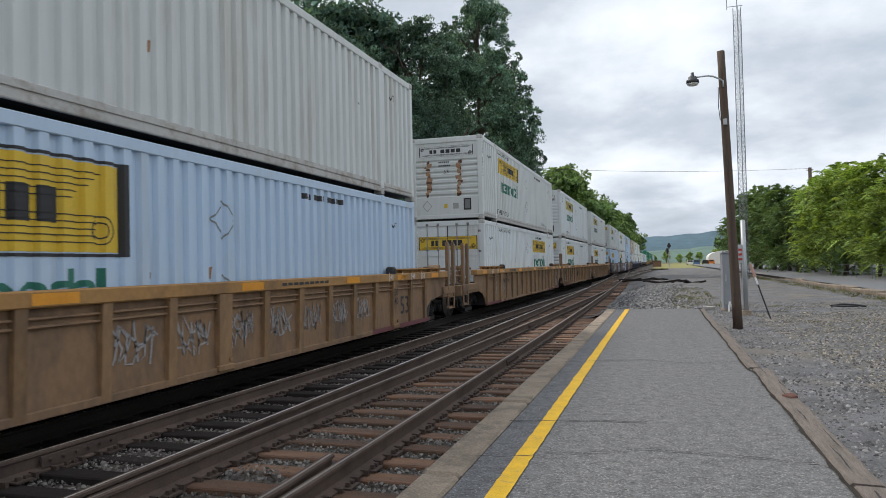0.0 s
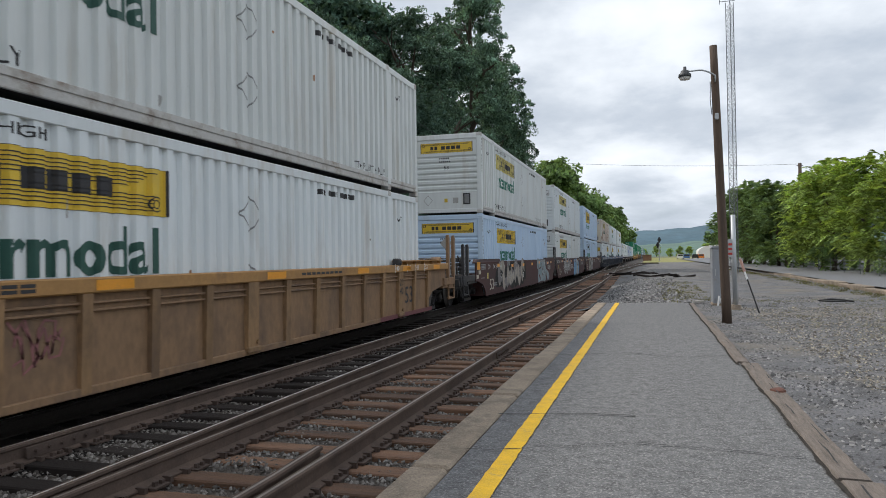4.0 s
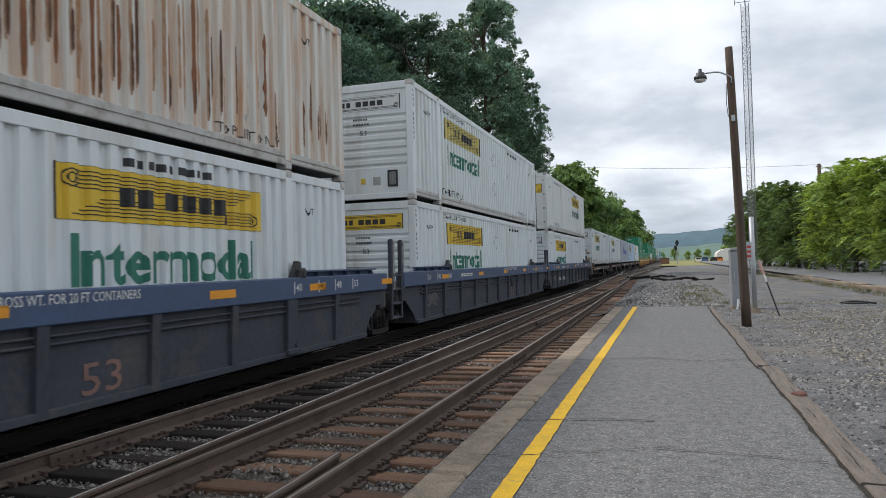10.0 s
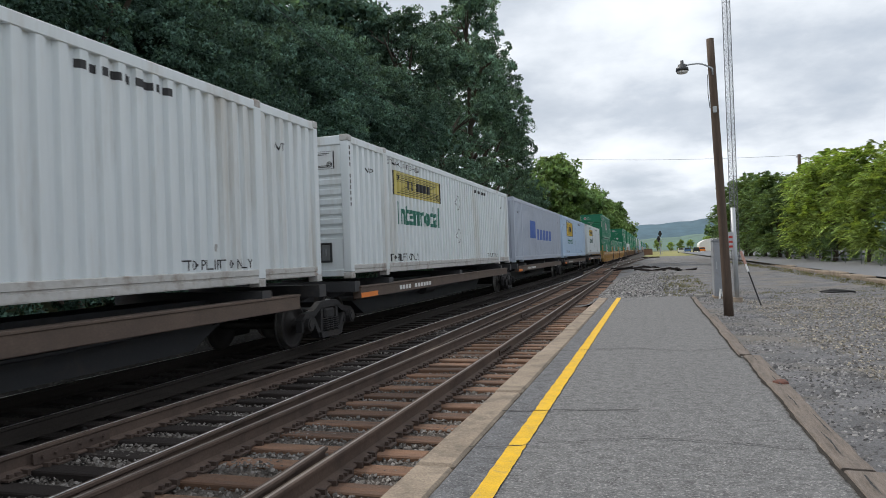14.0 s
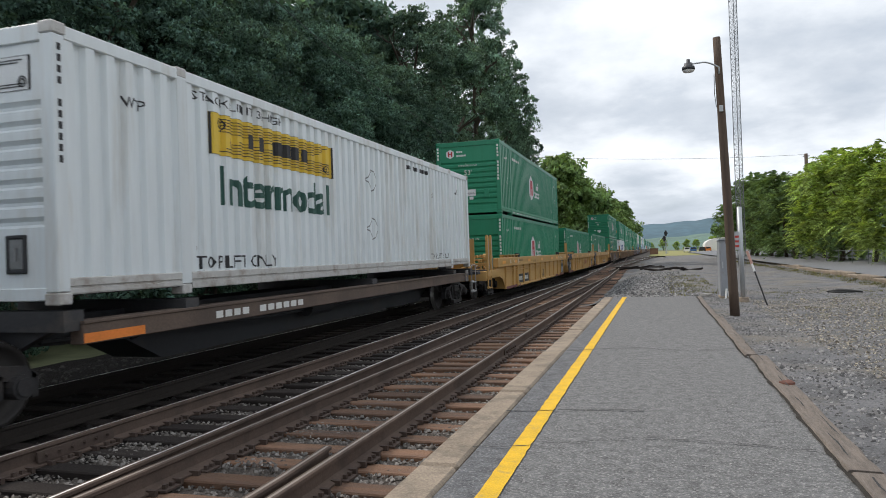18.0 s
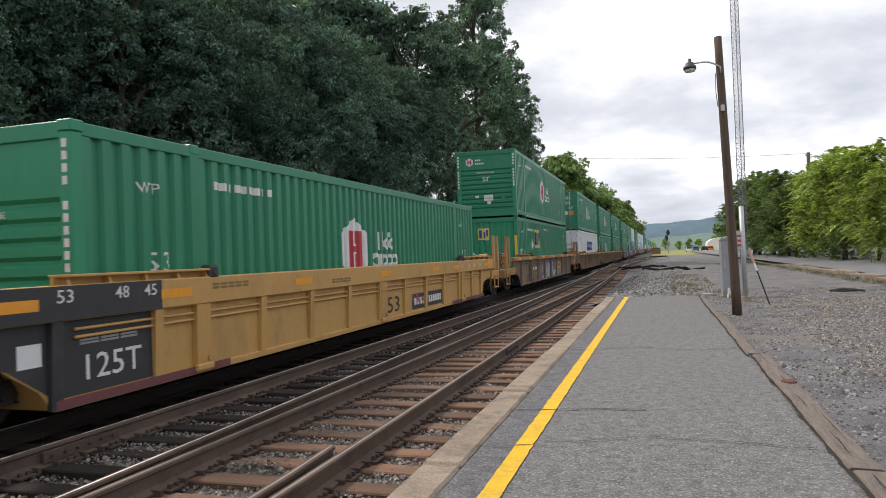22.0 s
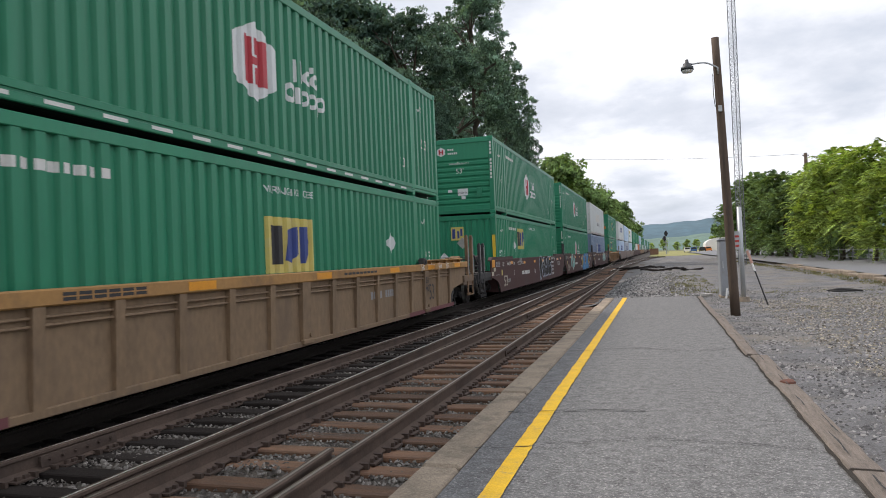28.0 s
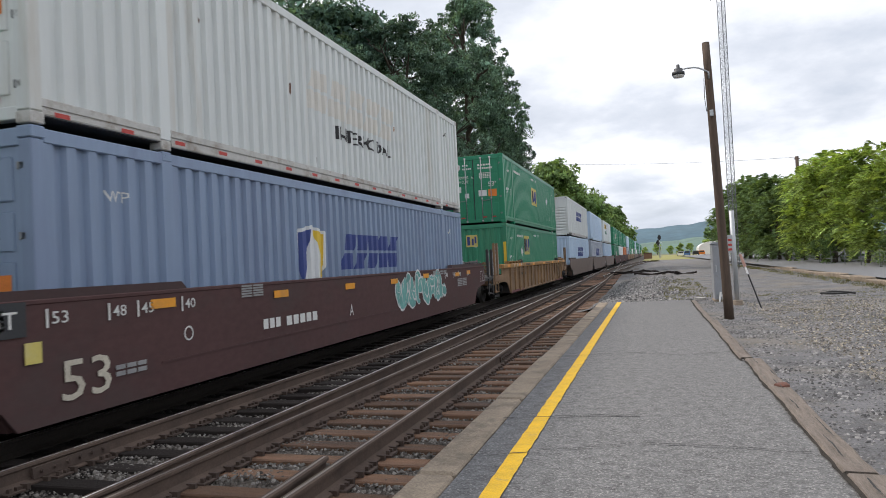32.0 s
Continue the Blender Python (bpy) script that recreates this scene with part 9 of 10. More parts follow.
def spine_car(fronts, label):
    """An articulated spine car: a narrow beam with arms that carry the containers."""
    car = thing("spine_car", (TRACK_X, fronts[0], RAIL_TOP), label, "rail car", "rail cars of the train")
    CARS.append(car)
    for n, f in enumerate(fronts):
        y = f - fronts[0]
        put("spine", shape("spine", lambda bm: (prism(bm, [(-0.9, 0.78), (1.9, 0.62), (2.6, 0.28), (LONG - 2.6, 0.28), (LONG - 1.9, 0.62), (LONG + 0.9, 0.78), (LONG + 0.9, 1.02), (-0.9, 1.02)], -0.42, 0.42))), car_black, car, (0, y, 0), "narrow dark steel spine")
        for py in (0.12, 2.03, 8.09, 14.15, LONG - 0.12):
            put("arm", shape("arm", lambda bm: (prism(bm, [(-1.36, 0.92), (1.36, 0.92), (1.36, 1.13), (-1.36, 1.13)], -0.13, 0.13, "y"), prism(bm, [(-1.25, 0.98), (-0.4, 0.6), (0.4, 0.6), (1.25, 0.98)], -0.06, 0.06, "y"))), car_deck, car, (0, y + py, 0), "outrigger arm")
        for y0, y1 in ((0.2, LONG - 1.05),):
            side = put("side_rail", shape(f"side_rail/{y0}", lambda bm: (box(bm, 1.22, 1.40, y0, y1, 0.77, 0.985, 0.01), box(bm, 1.16, 1.415, y0, y1, 0.985, 1.015, 0.004))), car_rust_rail, car, (0, y, 0), "rusty side rail with faded paint")
            put("reflector", shape(f"reflector/s{y0}", lambda bm: plate(bm, y0 + 0.0, y0 + 0.90, 0.785, 0.885)), orange_paint, side, (1.404, 0, 0), "faded orange reflector")
        put("number_marking", shape("number_marking/spine", lambda bm: (bars(bm, 2.46, 3.3, 0.81, 0.945, 4, gap=0.25), bars(bm, 3.54, 4.92, 0.81, 0.945, 6, gap=0.25))), mark_white, car, (1.405, y, 0), "white bars of a car number")
        put("brake_pipe", shape("brake_pipe", lambda bm: (pipe(bm, [(0.5, 0.5, 0.75), (0.55, 5, 0.62), (0.55, 11, 0.62), (0.5, LONG - 0.5, 0.75)], 0.03, 6), rod(bm, (0.62, 6.4, 0.66), (0.62, 7.3, 0.66), 0.16, sides=10))), car_black, car, (0, y, 0), "brake pipe and reservoir")
        if n == 0:
            truck(car, 0.6)
            put("end_step", shape("end_step/sp", lambda bm: (box(bm, -1.3, 1.3, -1.3, -0.85, 0.9, 1.0, 0.01), box(bm, -0.12, 0.12, -1.9, -1.2, 0.62, 0.82, 0.03))), car_deck, car, (0, y, 0), "end platform and coupler")
            thin_steps(car, y - 0.62, 0.3, 1.30, 0.5, 1.0, (0.52,), hold_grey)
            put("corner_bracket", shape("corner_bracket", lambda bm: (box(bm, -0.10, 0.10, -0.12, 0.12, 0.98, 1.36, 0.02), box(bm, -0.16, 0.05, 0.1, 0.7, 0.98, 1.10, 0.02))), worn_rust, car, (1.30, y - 0.16, 0), "rusty corner bracket")
            thin_steps(car, y - 0.62, 0.3, -1.30, 0.5, 1.0, (0.52,), hold_grey)
        if n == len(fronts) - 1:
            truck(car, y + LONG - 1.08)
            thin_steps(car, y + LONG + 0.12, 0.5, 1.30, 0.36, 1.2, (0.38, 0.68), hold_grey)
            put("jack_bracket", shape("jack_bracket", lambda bm: (ring_plate(bm, 0.30, 0.34, 0.085))), worn_steel, car, (1.41, y + 15.22, 0.93), "worn bracket with a round hole")
            stand = put("brake_stand", shape("brake_stand/s", lambda bm: (box(bm, -0.09, 0.09, -0.08, 0.08, 0.95, 1.8, 0.02), box(bm, -0.24, 0.16, -0.24, 0.24, 1.1, 1.75, 0.05))), car_deck, car, (0.1, y + LONG + 1.35, 0), "hand brake stand")
            ring_ = [(0, 0.28 * math.cos(k * math.tau / 18), 0.28 * math.sin(k * math.tau / 18)) for k in range(19)]
            put("brake_wheel", shape("brake_wheel/s", lambda bm: (pipe(bm, ring_, 0.02, 5), [rod(bm, (0, 0, 0), ring_[k * 3], 0.012, sides=4) for k in range(6)])), wheel_orange, stand, (0.22, 0.1, 1.65), "spoked brake hand wheel")
            put("end_step", shape("end_step/sq", lambda bm: (box(bm, -1.3, 1.3, LONG + 0.9, LONG + 1.3, 0.9, 1.0, 0.01), box(bm, -0.12, 0.12, LONG + 1.2, LONG + 1.9, 0.62, 0.82, 0.03))), car_deck, car, (0, y, 0), "end platform and coupler")
        else:
            truck(car, (y + LONG + fronts[n + 1] - fronts[0]) / 2)
    return car


worn_rust = surface("worn_rusty_steel", (0.15, 0.095, 0.065), 0.8, vary=0.5, scale=5, bump=0.3, dirt=(0.05, 0.035, 0.03), dirt_amount=0.5, dirt_scale=6)
worn_steel = surface("worn_grey_steel", (0.19, 0.17, 0.16), 0.7, vary=0.5, scale=6, bump=0.2, dirt=(0.06, 0.045, 0.04), dirt_amount=0.5, dirt_scale=8)
car_rust_rail = surface("rusty_side_rail", (0.105, 0.074, 0.057), 0.8, vary=0.4, scale=1.2, bump=0.2, dirt=(0.07, 0.05, 0.04), dirt_amount=0.5)

# ---- the train ----
LOW_Z, UP_Z, FLAT_Z = 0.41, 3.325, 1.36
FRONTS = [0.18, 23.42, 43.01, 62.48, 85.85, 105.54, 125.05, 148.92, 168.92, 188.34, 209.46, 226.96, 244.47, 261.72, 280.31, 301.53, 321.31, 340.7, 364.43, 387.76, 407.28, 426.9, 450.14, 469.59, 489.15, 512.56]
gap_cycle = [23.3, 19.6, 19.6]
while len(FRONTS) < 44:
    FRONTS.append(round(FRONTS[-1] + gap_cycle[(len(FRONTS) - 26) % 3], 2))


def spec(logo=None, end="ribs", **more):
    return dict(logo=logo, end=end, **more)


WORDS = {id(box_white): "white", id(box_blue_white): "pale blue-white", id(box_cream): "stained cream", id(box_rusty): "rust-streaked white", id(box_green): "green", id(box_pale_green): "faded green", id(box_blue): "slate blue", id(box_grey): "pale grey-blue", id(box_orange): "orange"}
LOGOS = {"yellow": "with yellow panel", "big": "with large panel", "plain": "with outlined panel", "hex": "with white hexagon emblem", "square": "with square emblem", "slant": "with slanted name", "blue_bars": "with large blue name", None: "with plain sides"}


def load(n, paint, s, z, where):
    door = " and front doors" if s["end"] == "doors" and s["logo"] != "slant" else ""
    return container(paint, (TRACK_X, FRONTS[n], z), f"{WORDS[id(paint)]} container {LOGOS[s['logo']]}{door} {where}", s)


DARK, FADE = dict(word_ink=word_dark), dict(panel=logo_faded)
STACKS = {
    0: ((box_blue_white, spec("big")), (box_cream, spec())),
    1: ((box_white, spec("yellow", "doors", grime=True)), (box_cream, spec("yellow", stain=True))),
    2: ((box_white, spec("yellow", front="yellow")), (box_white, spec("yellow", **FADE))),
    3: ((box_white, spec("yellow", **DARK)), (box_cream, spec("yellow", **FADE, **DARK, front="yellow", stain=True))),
    4: ((box_blue_white, spec("yellow", front="yellow")), (box_cream, spec("yellow", **FADE, front="yellow"))),
    5: ((box_cream, spec("yellow", cards=True)), (box_white, spec("yellow", **FADE))),
    6: ((box_blue_white, spec("plain")), (box_blue_white, spec("big", front="yellow"))),
    7: ((box_white, spec("yellow", "doors")), (box_rusty, spec("yellow", **FADE, **DARK, rust=True))),
    8: ((box_white, spec("yellow", front="yellow")), (box_white, spec("yellow", **FADE))),
    9: ((box_white, spec("yellow")), (box_cream, spec("yellow", "doors", **DARK))),
    15: ((box_green, spec("hex", "tall")), (box_green, spec("hex", "tall", strip=True))),
    16: ((box_green, spec("hex", "tall")), None),
    17: ((box_green, spec("hex", "tall")), None),
    18: ((box_green, spec("square", "corr")), (box_green, spec("hex", "tall", strip=True))),
    19: ((box_white, spec("slant", "doors")), (box_green, spec("hex", "doors", strip=True, fresh=True))),
    20: ((box_green, spec("hex", "tall")), (box_green, spec("hex", "doors", strip=True, fresh=True))),
    21: ((box_green, spec("square", "doors", fresh=True)), (box_green, spec("hex", "tall", strip=True))),
    22: ((box_green, spec("square", "corr")), (box_green, spec("hex", "tall"))),
    23: ((box_green, spec("hex", "tall")), (box_green, spec("hex", "tall"))),
    24: ((box_blue, spec("slant", "doors", shield=True)), (box_cream, spec("slant", "doors", red=True, ink=logo_ghost))),
    25: ((box_pale_green, spec("square", "corr")), (box_green, spec("square", "doors", fresh=True))),
}
for n, (low, up) in STACKS.items():
    load(n, *low, LOW_Z, "in a well car")
    if up:
        load(n, *up, UP_Z, "stacked on top")
for n, paint, s in ((10, box_white, spec("yellow", **FADE, corner_rust=True)), (11, box_white, spec("yellow", **FADE)), (12, box_grey, spec("blue_bars", "corr")), (13, box_blue_white, spec("big")), (14, box_white, spec("yellow", **DARK))):
    load(n, paint, s, FLAT_Z, "on a spine car")
FAR = [((box_blue_white, "slant"), (box_cream, "slant")), ((box_grey, "slant"), (box_blue_white, None)), ((box_blue_white, None), (box_white, "yellow")), ((box_green, "hex"), (box_green, "hex")), ((box_white, None), (box_green, "square")), ((box_orange, None), (box_green, "hex"))]
for n in range(26, len(FRONTS)):
    low, up = FAR[n - 26] if n < 32 else FAR[3 + (n * 7) % 3 if n % 4 else 1]
    if n > 31 and low[0] is box_orange:
        low = (box_pale_green, "hex")
    load(n, low[0], spec(low[1], "corr", near=False), LOW_Z, "in a well car")
    load(n, up[0], spec(up[1], "tall", near=False), UP_Z, "stacked on top")

tan_0 = well_car(FRONTS[0:1], TAN, "dirty tan well car with sprayed scrawls")
tan_1 = well_car(FRONTS[1:4], TAN_PANELS, "dirty tan three-well rail car with black end panels")
brown_1 = well_car(FRONTS[4:7], BROWN, "dark brown three-well rail car covered in graffiti")
blue_1 = well_car(FRONTS[7:10], BLUEC, "slate grey three-well rail car with a blue top chord")
spine_car(FRONTS[10:15], "five-unit dark spine car with rusty side rails")
well_car(FRONTS[15:18], YELLOW, "clean yellow three-well rail car with black end panels")
TAN_DARK = dict(TAN, name="darktan", post_step=(-0.42, 2.09), wide_posts=(2.1, 7.87), big_at=(13.16, 13.7), num_at=(2.35, 3.72), num_z=(0.75, 0.93), num_ink=mark_white, foot=False, body=car_tan_dark, post=car_tan_dark, deck=car_tan_top, rail=car_tan_top)
tan_2 = well_car(FRONTS[18:19], TAN_DARK, "grimy tan single well car with silver graffiti")
well_car(FRONTS[19:22], dict(TAN_PANELS, name="tanplate", num_ink=mark_dim, num_z=(0.73, 0.95), body=car_tan_mid, post=car_tan_mid, deck=car_tan_dark, num_at=(10.8, 12.4), num_by={"B": (1.95, 3.4)}, big_at=(14.6, 15.0)), "dirty brown-tan three-well rail car")
brown_2 = well_car(FRONTS[22:25], BROWN, "dark brown three-well rail car with blue graffiti")
well_car(FRONTS[25:26], TAN, "tan single well car")
for k, n in enumerate(range(26, len(FRONTS), 3)):
    well_car(FRONTS[n:n + 3], (FADED, BROWN, TAN)[k % 3], ("faded grey-brown three-well rail car", "dark brown three-well rail car", "tan three-well rail car")[k % 3], near=False)

# Graffiti, on the near side of the cars.
RIB, FLAT = CAR_HALF - 0.082, CAR_HALF - 0.002
for k, y in enumerate((5.9, 6.93, 7.98, 9.02, 10.06, 11.1, 12.15)):
    tag_scrawl(tan_0, y + 0.12, 0.5, 0.62, 0.55, SILVER, RIB, k + 3)
for k, (y, p) in enumerate(((0.6, SILVER), (1.9, SILVER), (19.59 + 3.2, GREY), (19.59 + 6, PINK), (39.06 + 4, PINK))):
    tag_scrawl(tan_1, y, 0.5, 0.6, 0.6, p, RIB, k + 40)
u = [f - FRONTS[4] for f in FRONTS[4:7]]
graffiti(brown_1, u[0] + 1.6, u[0] + 6.9, 0.30, 1.44, 5, SAND, GREY, FLAT, 3, BLACK, SILVER, GREY)
# Pale letters over maroon.
sprayed(brown_1, u[0] + 10, FLAT + 0.00000, [
    (MIST, 0, [(1.2, 0.26), (1.15, 0.44), (1.3, 1), (1.45, 1.26), (1.6, 1.42), (2.15, 1.44), (2.5, 1.4), (3.05, 1.42), (3.7, 1.44), (3.7, 1.26), (3.9, 0.9), (4.3, 0.84), (5, 0.66), (5.15, 0.5), (5.05, 0.36), (4.6, 0.26), (4.2, 0.48), (3.9, 0.74), (3.7, 0.28), (3, 0.28), (2.5, 0.3), (1.95, 0.3), (1.5, 0.26)]),
    (MIST, 0, [(0.9, 1.44), (1.45, 1.44), (1.45, 1.28), (1.1, 0.98), (0.9, 0.98)]),
    (TEALP, 0, [(1.8, 1.26), (2.2, 1.34), (2.25, 1.16), (1.8, 1.08)]),
    (TEALP, 0, [(1.5, 0.88), (2.1, 0.96), (2.1, 0.74), (1.55, 0.66)]),
    (MAROON, 0, [(0.9, 0.32), (1.1, 0.74), (1.25, 0.98), (1.15, 0.6), (1.2, 0.3), (1.1, 0.24)]),
])
sprayed(brown_1, u[0] + 10, FLAT + 0.00080, [
    (MAROON, 0, [(1.55, 0.98), (2.05, 1.06), (2.35, 1.24), (2.45, 1.4), (2.35, 1.16), (2.15, 0.98), (1.6, 0.92)]),
    (MAROON, 0, [(1.45, 0.66), (1.85, 0.58), (1.95, 0.34), (1.55, 0.52)]),
    (MAROON, 0, [(2.7, 0.98), (2.9, 1.06), (2.9, 0.84), (2.65, 0.86)]),
    (MAROON, 0, [(2.55, 0.72), (2.95, 0.62), (2.8, 0.5), (2.65, 0.54)]),
    (MAROON, 0, [(3.25, 1), (3.35, 0.6), (3.15, 0.72)]),
    (MAROON, 0, [(3.8, 0.76), (4.05, 0.64), (3.95, 0.26), (3.75, 0.26)]),
    (SILVER, 0.03, [(2.15, 1.44), (2.25, 1.34), (2.25, 1.14)]),
    (SILVER, 0.03, [(1.85, 0.58), (2.15, 0.58), (2.4, 0.38)]),
    (SILVER, 0.03, [(2.55, 0.86), (2.55, 0.74), (2.65, 0.54), (2.85, 0.5), (2.95, 0.6)]),
    (SILVER, 0.03, [(2.65, 0.8), (3.15, 0.7), (3.35, 0.58), (3.25, 0.98), (3.15, 1.34)]),
])
sprayed(brown_1, u[0] + 10, FLAT + 0.00240, [
    (SAND, 0.03, [(3.9, 0.86), (4.6, 0.76), (5.05, 0.58), (5.1, 0.38)]),
    (SAND, 0.02, [(4.35, 0.92), (4.6, 1.22), (5.05, 1.22), (5.05, 0.98), (4.8, 0.94)]),
    (SAND, 0.02, [(4.95, 0.94), (5.4, 1), (5.35, 0.82), (5, 0.86)]),
])
graffiti(brown_1, u[1] + 2.6, u[1] + 6.0, 0.35, 1.40, 5, GREY, WHITE, FLAT, 5)
# Pale blue and cream bubble letters.
sprayed(brown_1, u[1] + 8, FLAT + 0.00000, [
    (SKYB, 0, [(0.5, 0.22), (0.6, 1.14), (0.85, 1.34), (1.25, 1.32), (1.35, 1.14), (1.7, 1.2), (1.85, 1.4), (2.5, 1.4), (2.65, 1.26), (2.55, 0.84), (2.45, 0.38), (2.15, 0.2), (1.6, 0.22), (1.15, 0.2)]),
    (CREAM, 0, [(2.6, 1.38), (3.35, 1.18), (3.2, 0.84), (3.65, 0.86), (3.7, 0.24), (3.05, 0.16), (2.45, 0.22), (2.55, 0.84)]),
    (SKYB, 0, [(3.4, 1.3), (3.8, 1.2), (4.05, 0.98), (4, 0.86), (4.3, 0.76), (4.25, 0.32), (4.1, 0.22), (3.6, 0.18), (3.7, 0.5), (3.5, 0.86)]),
    (MAROON, 0.04, [(0.5, 0.22), (0.6, 1.14), (0.85, 1.34), (1.25, 1.32), (1.35, 1.14), (1.7, 1.2), (1.85, 1.4), (2.5, 1.4), (2.65, 1.26), (2.55, 0.84), (2.45, 0.22)]),
])
sprayed(brown_1, u[1] + 8, FLAT + 0.00064, [
    (MAROON, 0.04, [(2.6, 1.38), (3.35, 1.18), (3.2, 0.84), (3.45, 0.9), (3.65, 0.8), (3.7, 0.24)]),
    (MAROON, 0.04, [(3.4, 1.3), (3.8, 1.2), (4.05, 0.98), (4, 0.86), (4.3, 0.76), (4.25, 0.32), (4.1, 0.22)]),
    (MAROON, 0.03, [(0.95, 1.28), (0.95, 0.9)]),
    (MAROON, 0.03, [(1.1, 1.02), (0.85, 1.1), (1.1, 1.2)]),
    (MAROON, 0.04, [(0.75, 0.58), (0.85, 0.74), (1.05, 0.8), (1.15, 0.66), (1.1, 0.2)]),
    (MAROON, 0.04, [(1.15, 0.82), (1.35, 0.98), (1.55, 0.78), (1.6, 0.54), (1.55, 0.2)]),
    (MAROON, 0.03, [(1.3, 1.06), (1.65, 1.04)]),
    (MAROON, 0.04, [(1.65, 1.08), (1.8, 1.2), (1.95, 1.1), (1.95, 0.94), (1.75, 0.84), (1.75, 0.52)]),
    (MAROON, 0.04, [(1.8, 0.86), (2.1, 0.86), (2.2, 0.6), (2.15, 0.22)]),
    (MAROON, 0.03, [(2.15, 1.1), (2.15, 1.38)]),
])
sprayed(brown_1, u[1] + 8, FLAT + 0.00224, [
    (MAROON, 0.04, [(2.8, 0.6), (2.95, 1.14), (3, 0.64)]),
    (MAROON, 0.04, [(3.05, 0.16), (3.15, 0.64), (3.35, 0.88)]),
])
# A thin white tag.
sprayed(brown_1, u[1] + 6, FLAT + 0.00000, [
    (WHITE, 0.05, [(0.95, 0.7), (0.9, 0.92), (0.85, 0.92)]),
    (WHITE, 0.05, [(1.15, 0.84), (1.1, 0.94), (0.95, 0.94), (0.95, 0.82), (1, 0.72), (1.15, 0.78), (1.15, 0.84)]),
    (WHITE, 0.05, [(1.1, 0.96), (1.6, 0.94)]),
    (WHITE, 0.05, [(1.3, 0.96), (1.25, 0.7)]),
    (WHITE, 0.05, [(1.3, 0.78), (1.65, 0.8)]),
    (WHITE, 0.05, [(1.45, 0.94), (1.45, 0.76)]),
    (WHITE, 0.05, [(1.65, 0.78), (1.7, 0.9), (1.85, 0.92), (1.95, 0.8), (1.85, 0.7), (1.7, 0.7), (1.65, 0.78)]),
    (WHITE, 0.04, [(0.65, 0.96), (0.65, 0.66)]),
    (WHITE, 0.04, [(2.2, 0.78), (2.2, 0.66), (2.25, 0.78)]),
    (DIM, 0.07, [(0.55, 1.26), (0.5, 1.06)]),
    (DIM, 0.07, [(0.45, 1.28), (0.6, 1.28)]),
    (DIM, 0.07, [(0.85, 1.3), (0.7, 1.26), (0.65, 1.18), (0.7, 1.1), (0.85, 1.1)]),
])
sprayed(brown_1, u[1] + 6, FLAT + 0.00192, [
    (DIM, 0.07, [(1.05, 1.28), (0.95, 1.28), (0.9, 1.22), (1.05, 1.18), (1, 1.08), (0.85, 1.06)]),
])
tag_scrawl(brown_1, u[1] + 13.6, 0.8, 1.0, 0.4, GREY, FLAT, 8)
# Sand and silver letters with an edge of white.
sprayed(brown_1, u[2] + 2, FLAT + 0.00000, [
    (WHITE, 0.09, [(0.2, 0.2), (0.2, 0.82), (0.35, 1.26), (0.45, 1.38), (0.7, 1.42), (1.15, 1.48), (1.85, 1.44), (2.6, 1.46), (3, 1.42), (3.6, 1.24), (3.85, 1.42), (4.3, 1.44), (4.65, 1.26), (4.3, 0.76), (4, 0.3)]),
    (BLACK, 0, [(0.2, 0.22), (0.2, 0.82), (0.35, 1.26), (0.5, 1.36), (0.7, 1.4), (1.15, 1.46), (1.85, 1.44), (2.6, 1.44), (3, 1.42), (3.6, 1.22), (3.85, 1.4), (4.3, 1.42), (4.6, 1.26), (4.05, 0.44), (3.9, 0.24), (3.5, 0.34), (2.8, 0.22), (1.9, 0.22), (1.6, 0.2), (0.85, 0.2), (0.5, 0.24)]),
])
sprayed(brown_1, u[2] + 2, FLAT + 0.00032, [
    (SAND, 0, [(0.55, 0.24), (0.5, 0.56), (0.55, 0.98), (0.75, 1.36), (1, 1.4), (1.2, 1.26), (1, 1.06), (0.9, 0.88), (1, 0.64), (1.1, 0.5), (0.85, 0.22)]),
    (SAND, 0, [(1.1, 0.86), (1.4, 1.26), (1.85, 1.42), (1.9, 1.22), (1.75, 1.06), (1.55, 0.92), (1.85, 0.7), (1.95, 0.4), (1.8, 0.22), (1.6, 0.22), (1.5, 0.48), (1.3, 0.74)]),
    (BLACK, 0, [(1.3, 0.88), (1.6, 1), (1.7, 0.92), (1.5, 0.9)]),
    (SILVER, 0, [(1.9, 1.44), (2.6, 1.42), (2.5, 1.16), (2.2, 1.06), (2.25, 0.98), (2.7, 0.94), (2.95, 0.68), (2.85, 0.32), (2.2, 0.2), (1.95, 0.36), (1.95, 0.68), (2.25, 0.74), (2.05, 0.96), (1.85, 1.24)]),
])
